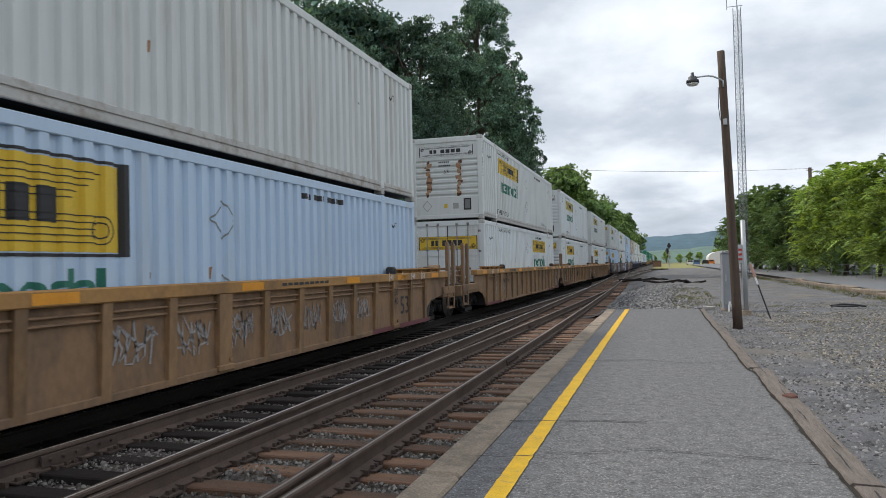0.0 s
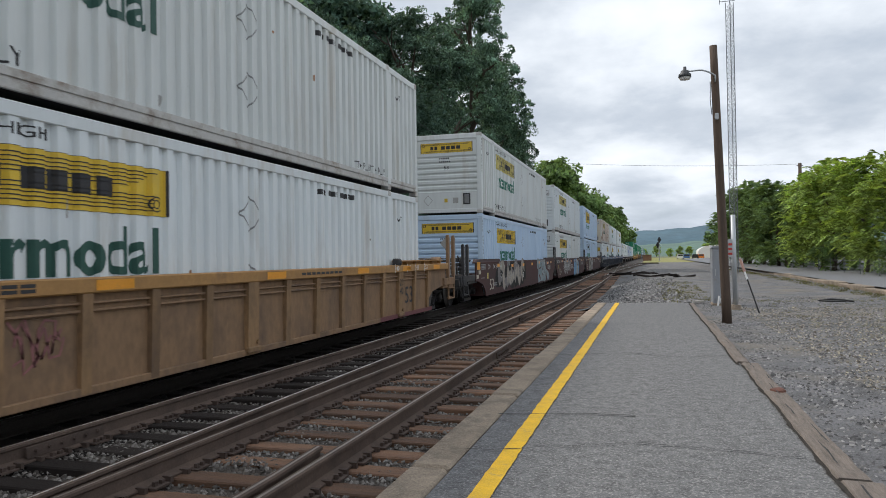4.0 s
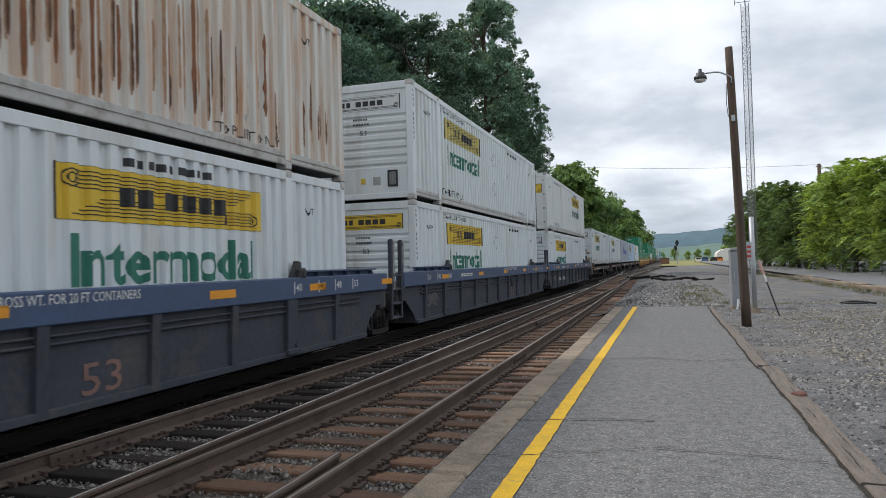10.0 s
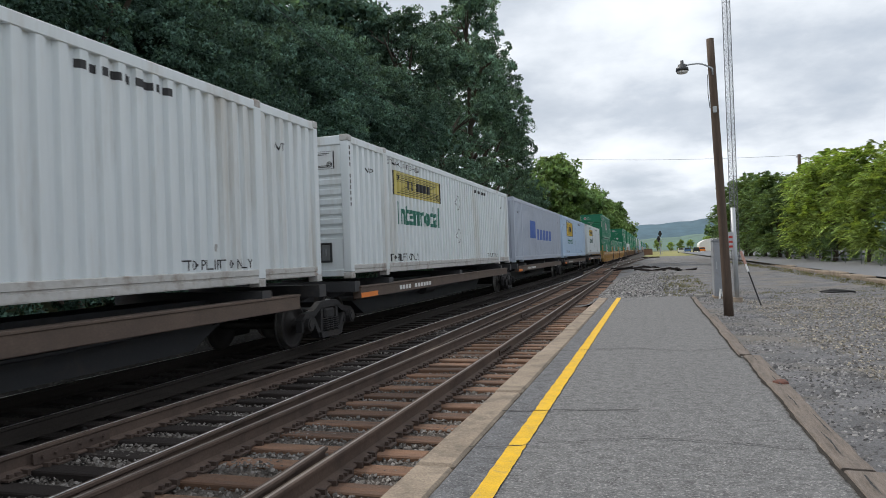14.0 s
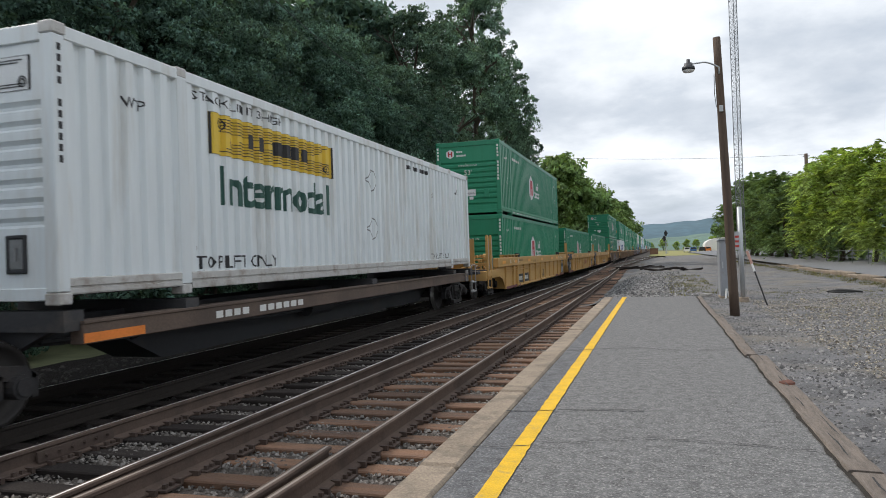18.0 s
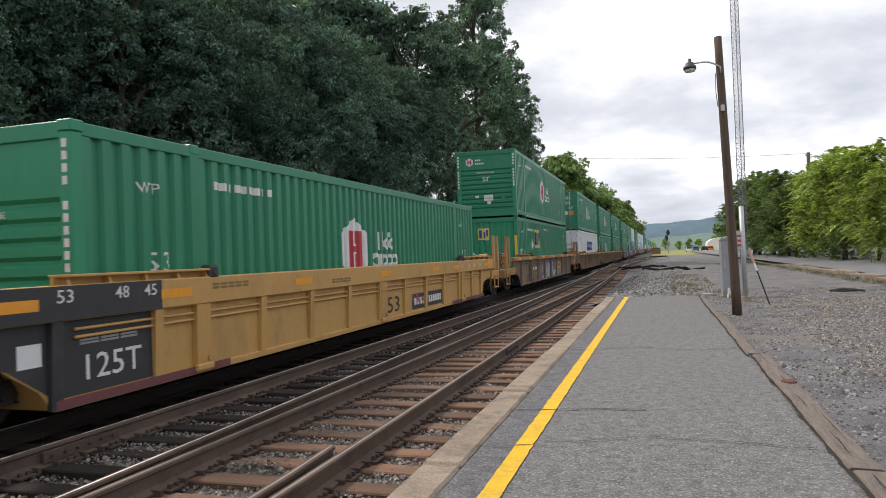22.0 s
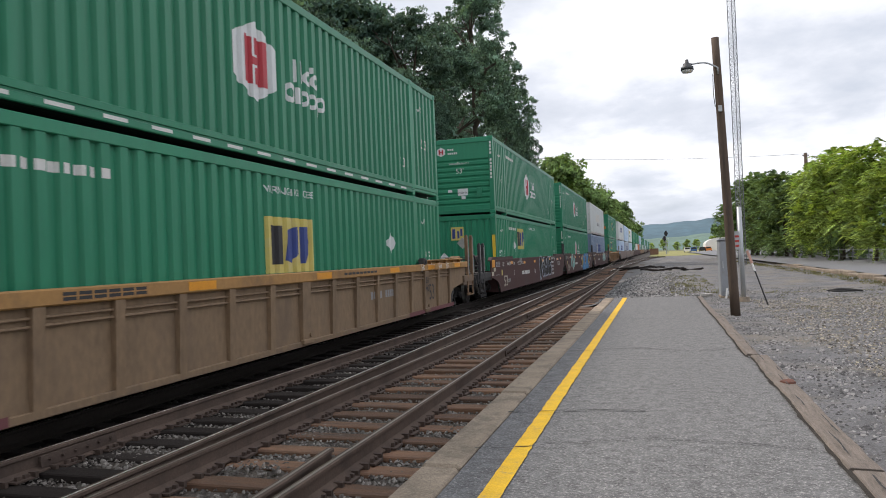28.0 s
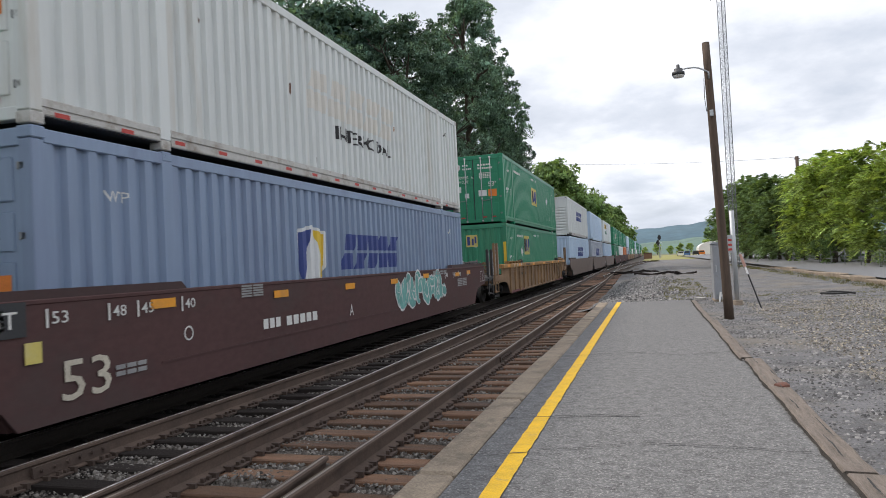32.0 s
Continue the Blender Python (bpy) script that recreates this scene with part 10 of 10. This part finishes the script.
sprayed(brown_1, u[2] + 2, FLAT + 0.00096, [
    (BLACK, 0, [(2.2, 0.72), (2.45, 0.74), (2.55, 0.58), (2.35, 0.4), (2.25, 0.46), (2.35, 0.6)]),
    (SILVER, 0, [(2.8, 1.18), (3.1, 1.4), (3.5, 1.26), (3.6, 0.92), (3.5, 0.54), (3.1, 0.28), (2.85, 0.26), (2.95, 0.68), (2.8, 0.98)]),
    (MUD, 0, [(2.7, 1.06), (2.85, 1.34), (3.1, 1.4), (3.45, 1.28), (3.5, 1.14), (3.1, 1.16)]),
    (BLACK, 0, [(3, 0.48), (3, 0.88), (3.1, 0.7), (3.25, 0.84), (3.3, 0.72), (3.4, 0.86), (3.35, 0.64), (3.2, 0.58)]),
    (SILVER, 0, [(4, 1.38), (4.45, 1.4), (4.5, 1.24), (4.1, 0.48), (3.8, 0.5), (3.85, 1.12)]),
    (SILVER, 0, [(3.7, 0.34), (3.75, 0.44), (4, 0.44), (4, 0.28), (3.8, 0.22)]),
])
tag_scrawl(brown_1, u[2] + 8.0, 0.95, 1.1, 0.3, SILVER, FLAT, 10)
tag_scrawl(brown_1, u[2] + 10.2, 0.8, 1.6, 0.5, GREY, FLAT, 11)
for k in range(3):
    tag_scrawl(blue_1, 0.8 + k * 19.6, 0.5, 0.7, 0.4, GREY, RIB, 60 + k)
# Silver letters in a blue haze.
sprayed(tan_2, 0 + 5, RIB + 0.00000, [
    (HALO, 0, [(0.7, 0.44), (0.8, 1.14), (1.1, 1.14), (1.4, 1.2), (1.75, 1.06), (1.9, 1.14), (2.45, 1.18), (2.7, 1.02), (2.65, 0.26), (1.7, 0.26), (0.8, 0.22)]),
    (SILVER, 0, [(0.8, 1.06), (0.9, 1.06), (1, 0.82), (1.4, 1.14), (1.7, 0.84), (1.95, 1.04), (2.1, 1.08), (2.15, 0.86), (2.4, 1.12), (2.6, 0.8), (2.45, 0.34), (2.1, 0.3), (1.25, 0.24), (0.8, 0.22), (0.85, 0.6)]),
    (FROST, 0.05, [(0.8, 1.04), (1, 0.78), (0.85, 0.28)]),
    (FROST, 0.05, [(1, 0.82), (1.4, 1.14), (1.45, 0.82), (1.25, 0.4)]),
    (GREY, 0, [(1.2, 0.86), (1.4, 1), (1.45, 0.86), (1.4, 0.56), (1.65, 0.38), (1.4, 0.32), (1.25, 0.52)]),
    (GREY, 0, [(1.7, 0.96), (1.85, 1.06), (1.9, 0.78), (1.75, 0.68)]),
])
sprayed(tan_2, 0 + 5, RIB + 0.00096, [
    (FROST, 0.04, [(1.35, 0.78), (1.7, 0.8), (1.95, 1.06), (2.35, 0.8), (2.1, 0.52), (1.85, 0.74)]),
    (FROST, 0.04, [(1.6, 0.64), (2, 0.66), (2.1, 0.3)]),
    (FROST, 0.04, [(2.05, 0.38), (2.4, 0.72), (2.5, 0.32)]),
    (GREY, 0, [(1.95, 0.22), (2.1, 0.4), (2.2, 0.24)]),
    (GREY, 0, [(0.9, 0.26), (1.05, 0.4), (1.25, 0.22)]),
    (HALO, 0, [(2.9, 0.94), (3.1, 1.04), (3.75, 1.12), (3.9, 0.8), (4.25, 1.08), (4.65, 0.86), (4.6, 0.54), (4.3, 0.48), (3.8, 0.36), (3.5, 0.36), (2.95, 0.28)]),
    (SILVER, 0, [(2.9, 0.86), (3.1, 1), (3.25, 1.06), (3.45, 0.76), (3.5, 1), (3.8, 1.04), (3.65, 0.82), (3.95, 0.6), (4.65, 0.62), (4.55, 0.4), (3.8, 0.28), (2.95, 0.28)]),
])
sprayed(tan_2, 0 + 5, RIB + 0.00208, [
    (FROST, 0.04, [(2.95, 0.96), (3.1, 0.58), (3.25, 1.02), (3.25, 0.28)]),
    (FROST, 0.04, [(3.4, 1.02), (3.8, 1.04), (3.6, 0.78), (3.35, 0.76)]),
    (FROST, 0.04, [(3.45, 0.72), (3.8, 0.28)]),
    (FROST, 0.04, [(4.15, 0.72), (4.35, 1.02), (4.6, 0.78), (4.45, 0.52), (3.95, 0.6)]),
    (GREY, 0, [(3.45, 0.62), (3.6, 0.64), (3.7, 0.26), (3.5, 0.28)]),
    (HALO, 0, [(0.15, 0.84), (0.35, 1.12), (0.5, 1), (0.5, 0.58), (0.35, 0.42), (0.15, 0.42)]),
    (SILVER, 0, [(0.15, 0.8), (0.4, 1.04), (0.35, 0.8), (0.15, 0.56)]),
    (SILVER, 0, [(0.15, 0.46), (0.5, 0.38), (0.5, 0.22), (0.1, 0.26)]),
    (FROST, 0.04, [(0.15, 0.76), (0.4, 1.06)]),
])
tag_scrawl(tan_2, 12.1, 0.95, 0.3, 0.2, SILVER, RIB, 14)
sprayed(tan_2, 0 + 5, RIB + 0.0040, [
    (WHITE, 0.022, [(0.95, 1.0), (1.12, 0.78), (1.02, 0.5), (0.9, 0.34)]),
    (WHITE, 0.022, [(1.25, 1.02), (1.55, 1.12), (1.72, 0.92), (1.5, 0.76), (1.38, 0.55)]),
    (GREY, 0.035, [(1.32, 0.98), (1.55, 1.03), (1.62, 0.9), (1.46, 0.8)]),
    (WHITE, 0.022, [(1.9, 1.08), (2.0, 0.8), (1.86, 0.52), (2.08, 0.34)]),
    (WHITE, 0.022, [(2.2, 1.08), (2.48, 1.08), (2.54, 0.82), (2.3, 0.7), (2.24, 1.0)]),
    (GREY, 0.04, [(2.3, 0.6), (2.46, 0.45), (2.52, 0.62)]),
    (DIM, 0.04, [(1.15, 0.36), (1.4, 0.46), (1.62, 0.3)]),
    (WHITE, 0.022, [(3.2, 1.02), (3.3, 0.7), (3.15, 0.4)]),
    (WHITE, 0.022, [(3.34, 0.8), (3.58, 1.02), (3.74, 0.82), (3.52, 0.6), (3.8, 0.32)]),
    (DIM, 0.045, [(3.42, 0.82), (3.58, 0.92), (3.62, 0.8)]),
    (WHITE, 0.022, [(3.9, 1.02), (3.96, 0.62), (4.2, 0.42), (4.5, 0.5)]),
    (WHITE, 0.022, [(4.5, 1.02), (4.78, 0.9), (4.6, 0.8), (4.4, 0.92)]),
])
for k, (y0, y1, z0, z1) in enumerate(((0.02, 0.86, 0.25, 1.08), (1.09, 1.33, 0.63, 1.08), (2.86, 3.84, 0.50, 0.68), (4.4, 5.6, 0.58, 1.06))):
    flat_mark("paint_patch", f"w{k}", lambda bm: polygon(bm, blob((y0 + y1) / 2, (z0 + z1) / 2, y1 - y0, z1 - z0, 90 + k, 20)), patch_tan, tan_2, RIB - 0.003, "worn lighter tan paint patch")
flat_mark("paint_patch", "ttx", lambda bm: plate(bm, 10.05, 11.85, 0.62, 1.05), GOLD, tan_2, RIB + 0.001, "faded yellow paint patch")
flat_mark("paint_patch", "slate", lambda bm: plate(bm, 10.05, 11.85, 0.34, 0.615), GREY, tan_2, RIB + 0.001, "grey painted-over patch")
flat_mark("name_marking", "ttx", lambda bm: bars(bm, 10.3, 11.6, 0.70, 0.98, 3, 1, 0.25), faded_red, tan_2, RIB + 0.003, "faded red bars of a company name")


flat_mark("name_marking", "tan", lambda bm: bars(bm, FRONTS[2] - FRONTS[1] + 8.8, FRONTS[2] - FRONTS[1] + 10.7, 0.55, 1.0, 3, 1, 0.3), MAROON, tan_1, RIB + 0.003, "faded maroon bars of a company name")


def hung_hose(car, y0, y1):
    bm = bmesh.new()
    pipe(bm, [(CAR_HALF - 0.05, y_, z_) for y_, z_ in curve_through([(y0, 1.20), (y0 + 0.15, 1.12), (y0 + 0.4, 0.78), (y0 + 0.6, 0.70), (y1 - 0.2, 0.95), (y1, 1.20)], 4)], 0.028, 6)
    part("air_hose", bm, car_black, car, "black air hose hanging in a loop")


hung_hose(tan_1, FRONTS[2] - FRONTS[1] + 5.85, FRONTS[2] - FRONTS[1] + 6.95)
hung_hose(blue_1, FRONTS[8] - FRONTS[7] + 9.35, FRONTS[8] - FRONTS[7] + 10.5)
w = [f - FRONTS[22] for f in FRONTS[22:25]]
# Black bubble letters with pale outlines.
sprayed(brown_2, w[0] + 7.5, FLAT + 0.00000, [
    (BLACK, 0, [(0.85, 0.38), (0.9, 0.62), (0.8, 1.04), (0.95, 1.38), (1.4, 1.42), (1.55, 1.22), (1.7, 1.06), (1.75, 0.82), (1.55, 0.66), (1.4, 0.48), (1.1, 0.32)]),
    (FROST, 0.07, [(0.95, 0.3), (0.9, 0.64), (0.8, 1.04), (0.95, 1.38), (1.45, 1.42), (1.6, 1.22), (1.75, 1.04), (1.7, 0.78), (1.55, 0.66), (1.4, 0.48), (1.15, 0.32), (0.95, 0.3)]),
    (FROST, 0.05, [(1.3, 1.04), (1.4, 0.84), (1.55, 0.66)]),
])
sprayed(brown_2, w[0] + 9, FLAT + 0.00000, [
    (BLACK, 0, [(0.2, 1.08), (0.4, 1.32), (0.9, 1.38), (1, 1.2), (1, 1.02), (1.2, 0.84), (1.25, 0.62), (1.1, 0.5), (0.9, 0.4), (0.7, 0.48), (0.6, 0.42), (0.4, 0.4), (0.25, 0.52), (0.2, 0.68), (0.3, 0.82), (0.3, 0.94)]),
    (FROST, 0.06, [(0.9, 1.38), (0.6, 1.36), (0.4, 1.28), (0.2, 1.08), (0.3, 0.94), (0.35, 0.82), (0.2, 0.66), (0.25, 0.5), (0.4, 0.4), (0.6, 0.42), (0.7, 0.48), (0.9, 0.4), (1.1, 0.48), (1.25, 0.62), (1.25, 0.82)]),
    (FROST, 0.04, [(0.7, 0.84), (0.7, 0.48)]),
    (WHITE, 0.05, [(0.75, 1.2), (0.6, 1.22), (0.55, 1.16), (0.7, 1.08), (0.75, 1), (0.55, 1)]),
    (WHITE, 0.03, [(0.6, 1.28), (0.7, 0.94)]),
])
sprayed(brown_2, w[0] + 9, FLAT + 0.00080, [
    (BLACK, 0, [(1.05, 1.3), (1.35, 1.42), (1.9, 1.42), (2.05, 1.3), (2.15, 1.14), (2.25, 0.9), (2.15, 0.56), (1.8, 0.46), (1.3, 0.44), (1.2, 0.58), (1.25, 0.82), (1, 0.98), (1, 1.14)]),
    (FROST, 0.06, [(1.05, 1.34), (1, 1.16), (1, 0.98), (1.25, 0.82), (1.2, 0.58), (1.3, 0.44), (1.8, 0.46), (2.15, 0.58), (2.25, 0.9), (2.15, 1.14), (2.05, 1.08), (1.85, 0.84)]),
    (FROST, 0.05, [(2.15, 1.14), (2.05, 1.32), (1.9, 1.4)]),
    (SILVER, 0, [(1.5, 1.2), (1.6, 1.3), (1.7, 1.22), (1.75, 1.06), (1.6, 0.92), (1.55, 0.9), (1.6, 1.04)]),
    (FROST, 0.05, [(1.25, 0.82), (1.5, 0.88), (1.75, 1.04), (1.7, 1.24), (1.6, 1.3), (1.5, 1.2), (1.6, 1.04), (1.55, 0.9)]),
])
sprayed(brown_2, w[0] + 9, FLAT + 0.00160, [
    (BLACK, 0, [(2.2, 1.38), (3.1, 1.38), (3.15, 1.06), (3.2, 0.8), (3.15, 0.6), (2.75, 0.46), (2.2, 0.46), (2.15, 0.56), (2.25, 0.9), (2.15, 1.14)]),
    (FROST, 0.06, [(2.15, 1.14), (2.2, 1.38), (2.65, 1.36), (3.1, 1.38), (3.15, 1.06), (2.8, 1.06)]),
    (FROST, 0.05, [(2.8, 1.06), (2.6, 0.9), (3, 0.96), (3.2, 0.78), (3.1, 0.58), (2.7, 0.44), (2.2, 0.44), (2.15, 0.58)]),
])
for k in range(5):
    tag_scrawl(brown_2, w[0] + 12.25, 0.42 + 0.2 * k, 0.75, 0.13, WHITE, FLAT, 70 + k)
tag_scrawl(brown_2, w[0] + 2.9, 1.12, 1.4, 0.2, SILVER, FLAT, 15)
graffiti(brown_2, w[1] + 1.9, w[1] + 3.6, 0.4, 1.4, 2, TEAL, WHITE, FLAT, 16)
# Bright blue letters with gold behind.
sprayed(brown_2, w[1] + 8, FLAT + 0.00000, [
    (GOLD, 0, [(0.75, 0.48), (0.8, 1.16), (0.95, 1.32), (1.15, 1.32), (2.05, 1.4), (2.95, 1.38), (4.55, 1.42), (5.45, 1.08), (5.85, 0.74), (5.65, 0.48), (5.1, 0.7), (4.1, 0.9), (2.05, 0.98), (1.1, 0.72)]),
    (MUD, 0, [(0.8, 0.4), (1.1, 0.74), (1.15, 1.34), (1.65, 1.38), (2.15, 1.38), (2.9, 1.2), (3.75, 1.4), (4.55, 1.28), (5.45, 0.92), (5.1, 0.8), (5.6, 0.58), (3.8, 0.26), (2.05, 0.24), (2.05, 0.5)]),
    (BLUEG, 0, [(0.8, 0.38), (1.1, 0.72), (1.3, 0.58), (1.2, 0.92), (1.2, 1.32), (1.65, 1.38), (1.75, 1.26), (2.1, 1.14), (2.25, 0.84), (2.2, 0.56), (1.9, 0.2), (1.4, 0.24)]),
])
sprayed(brown_2, w[1] + 8, FLAT + 0.00048, [
    (MUD, 0, [(1.55, 1.02), (1.75, 0.98), (1.95, 0.8), (1.95, 0.66), (1.7, 0.44), (1.65, 0.74)]),
    (GOLD, 0, [(1.6, 0.9), (1.8, 0.84), (1.85, 0.7), (1.75, 0.54), (1.65, 0.7)]),
    (BLUEG, 0, [(2.15, 1.38), (3, 1.4), (3.05, 1.2), (2.55, 1.2), (2.5, 1.08), (2.85, 1.04), (2.85, 0.86), (2.55, 0.84), (2.55, 0.56), (2.95, 0.72), (3.15, 0.7), (3.1, 0.36), (2.8, 0.24), (2.1, 0.2), (2.25, 0.76)]),
    (BLUEG, 0, [(3.05, 1.4), (3.7, 1.4), (3.8, 1.12), (3.6, 1), (3.9, 0.9), (4, 0.7), (3.8, 0.36), (3.6, 0.22), (3.1, 0.24), (3.25, 0.52), (3.5, 0.62), (3.45, 0.92), (3.25, 0.86), (3.15, 1.04)]),
    (MUD, 0, [(3.25, 1.16), (3.5, 1.2), (3.5, 1.04), (3.25, 0.96)]),
])
sprayed(brown_2, w[1] + 8, FLAT + 0.00128, [
    (GOLD, 0, [(3.3, 0.74), (3.5, 0.74), (3.45, 0.66), (3.3, 0.54)]),
    (BLUEG, 0, [(3.9, 1.4), (4.25, 1.4), (4.2, 0.7), (4.45, 1.28), (4.6, 0.86), (4.75, 0.7), (4.7, 0.28), (3.85, 0.22), (4, 0.56)]),
    (BLUEG, 0, [(4.55, 1.4), (5.25, 1.38), (5.4, 0.94), (5.15, 0.94), (5.2, 0.7), (5.55, 0.54), (5.3, 0.28), (4.7, 0.26), (4.8, 0.66), (4.65, 0.98)]),
    (WHITE, 0.03, [(1.65, 1.38), (1.8, 1.24), (2.05, 1.16), (2.25, 0.9), (2.25, 0.56), (1.9, 0.2)]),
    (WHITE, 0.03, [(1.1, 0.7), (1.3, 0.56)]),
    (WHITE, 0.03, [(1.55, 1), (1.6, 0.76), (1.75, 0.44)]),
    (WHITE, 0.03, [(3, 1.38), (3.05, 1.2), (2.55, 1.2), (2.5, 1.06), (2.6, 1.08)]),
])
sprayed(brown_2, w[1] + 8, FLAT + 0.00240, [
    (WHITE, 0.03, [(2.5, 0.68), (2.55, 0.56), (2.95, 0.7), (3.15, 0.72), (3.1, 0.36), (2.8, 0.24)]),
    (WHITE, 0.03, [(3.7, 1.4), (3.8, 1.12), (3.6, 1), (3.9, 0.92), (4, 0.74), (3.95, 0.5), (3.6, 0.22)]),
    (WHITE, 0.03, [(3.2, 1.22), (3.2, 0.8), (3.25, 0.52), (3.5, 0.6)]),
    (WHITE, 0.03, [(4.25, 1.28), (4.2, 0.66), (4.35, 0.88), (4.4, 1.24)]),
    (WHITE, 0.03, [(4.45, 1.28), (4.65, 0.88), (4.75, 0.68), (4.75, 0.3)]),
    (WHITE, 0.03, [(5.25, 1.38), (5.4, 0.94)]),
    (WHITE, 0.03, [(5.1, 0.8), (5.2, 0.68), (5.55, 0.54), (5.35, 0.26)]),
    (VIOLET, 0, [(1.3, 1.14), (1.35, 1.12), (1.35, 1.02), (1.3, 1)]),
    (VIOLET, 0, [(1.7, 1.2), (1.8, 1.2), (1.85, 1.14), (1.75, 1.12)]),
])
sprayed(brown_2, w[1] + 8, FLAT + 0.00384, [
    (VIOLET, 0, [(0.95, 0.5), (1.05, 0.5), (1.05, 0.42), (0.95, 0.4)]),
    (VIOLET, 0, [(2.25, 1.16), (2.35, 1.14), (2.3, 1.08), (2.25, 1.1)]),
    (VIOLET, 0, [(2.85, 0.66), (3, 0.68), (3, 0.58), (2.85, 0.56)]),
    (VIOLET, 0, [(3.65, 0.9), (3.75, 0.88), (3.75, 0.8), (3.65, 0.82)]),
    (VIOLET, 0, [(4.4, 0.58), (4.55, 0.58), (4.55, 0.46), (4.4, 0.46)]),
    (VIOLET, 0, [(5.15, 0.52), (5.3, 0.52), (5.25, 0.42), (5.15, 0.42)]),
    (VIOLET, 0, [(4.65, 1.36), (4.75, 1.36), (4.75, 1.26), (4.65, 1.26)]),
    (VIOLET, 0, [(2.65, 1.4), (2.85, 1.4), (2.8, 1.34), (2.7, 1.34)]),
    (WHITE, 0.04, [(6.25, 0.76), (5.95, 0.74), (6.15, 0.68), (5.9, 0.64)]),
    (WHITE, 0.04, [(6.25, 0.78), (6.3, 0.64), (6.45, 0.74), (6.5, 0.64)]),
])
sprayed(brown_2, w[1] + 8, FLAT + 0.00544, [
    (WHITE, 0.04, [(5.8, 0.56), (6, 0.52), (5.85, 0.48), (5.95, 0.42), (5.8, 0.4)]),
    (WHITE, 0.04, [(6.1, 0.54), (6.25, 0.4)]),
    (WHITE, 0.04, [(6.4, 0.52), (6.2, 0.38)]),
])
tag_scrawl(brown_2, w[1] + 7.9, 0.95, 0.9, 0.3, WHITE, FLAT, 18)
tag_scrawl(brown_2, w[1] + 7.6, 0.4, 1.2, 0.22, WHITE, FLAT, 21)
graffiti(brown_2, w[2] + 9.4, w[2] + 13.2, 0.5, 1.44, 6, TEAL, WHITE, FLAT, 19)

# ---- what moves ----
RUN = [(0, 0.0), (4, 61.345), (8, 122.497), (12, 183.508), (16, 244.318), (20, 304.776), (24, 364.796), (28, 424.396), (32, 483.625)]


def gone(t):
    """How far the train has come since the clip's start."""
    for (t0, s0), (t1, s1) in zip(RUN, RUN[1:]):
        if t <= t1:
            return s0 + (s1 - s0) * (t - t0) / (t1 - t0)
    return RUN[-1][1]


def motions():
    for ob in FLEET + CARS:
        x, y, z = ob.location
        walk(ob, [(t, pose(x, y - s, z)) for t, s in RUN])
    # Wheels turn while they pass near; farther off they are too small to show it.
    for wheel, car, along, dy in SPIN:
        y = car["start"] + along
        times = [k / FPS for k in range(int(32 * FPS) + 1)]
        close = [t for t in times if 2.0 < y - gone(t) < 34.0]
        if not close:
            continue
        first = close[0]
        rows = [(t, pose(0, dy, 0.43, math.degrees((gone(t) - gone(first)) / 0.43))) for t in close]
        if first > 0:
            rows.insert(0, (0, pose(0, dy, 0.43)))
        if close[-1] < 32:
            rows.append((32, rows[-1][1]))
        walk(wheel, rows)


for car_ in CARS:
    car_["start"] = car_.location.y
motions()
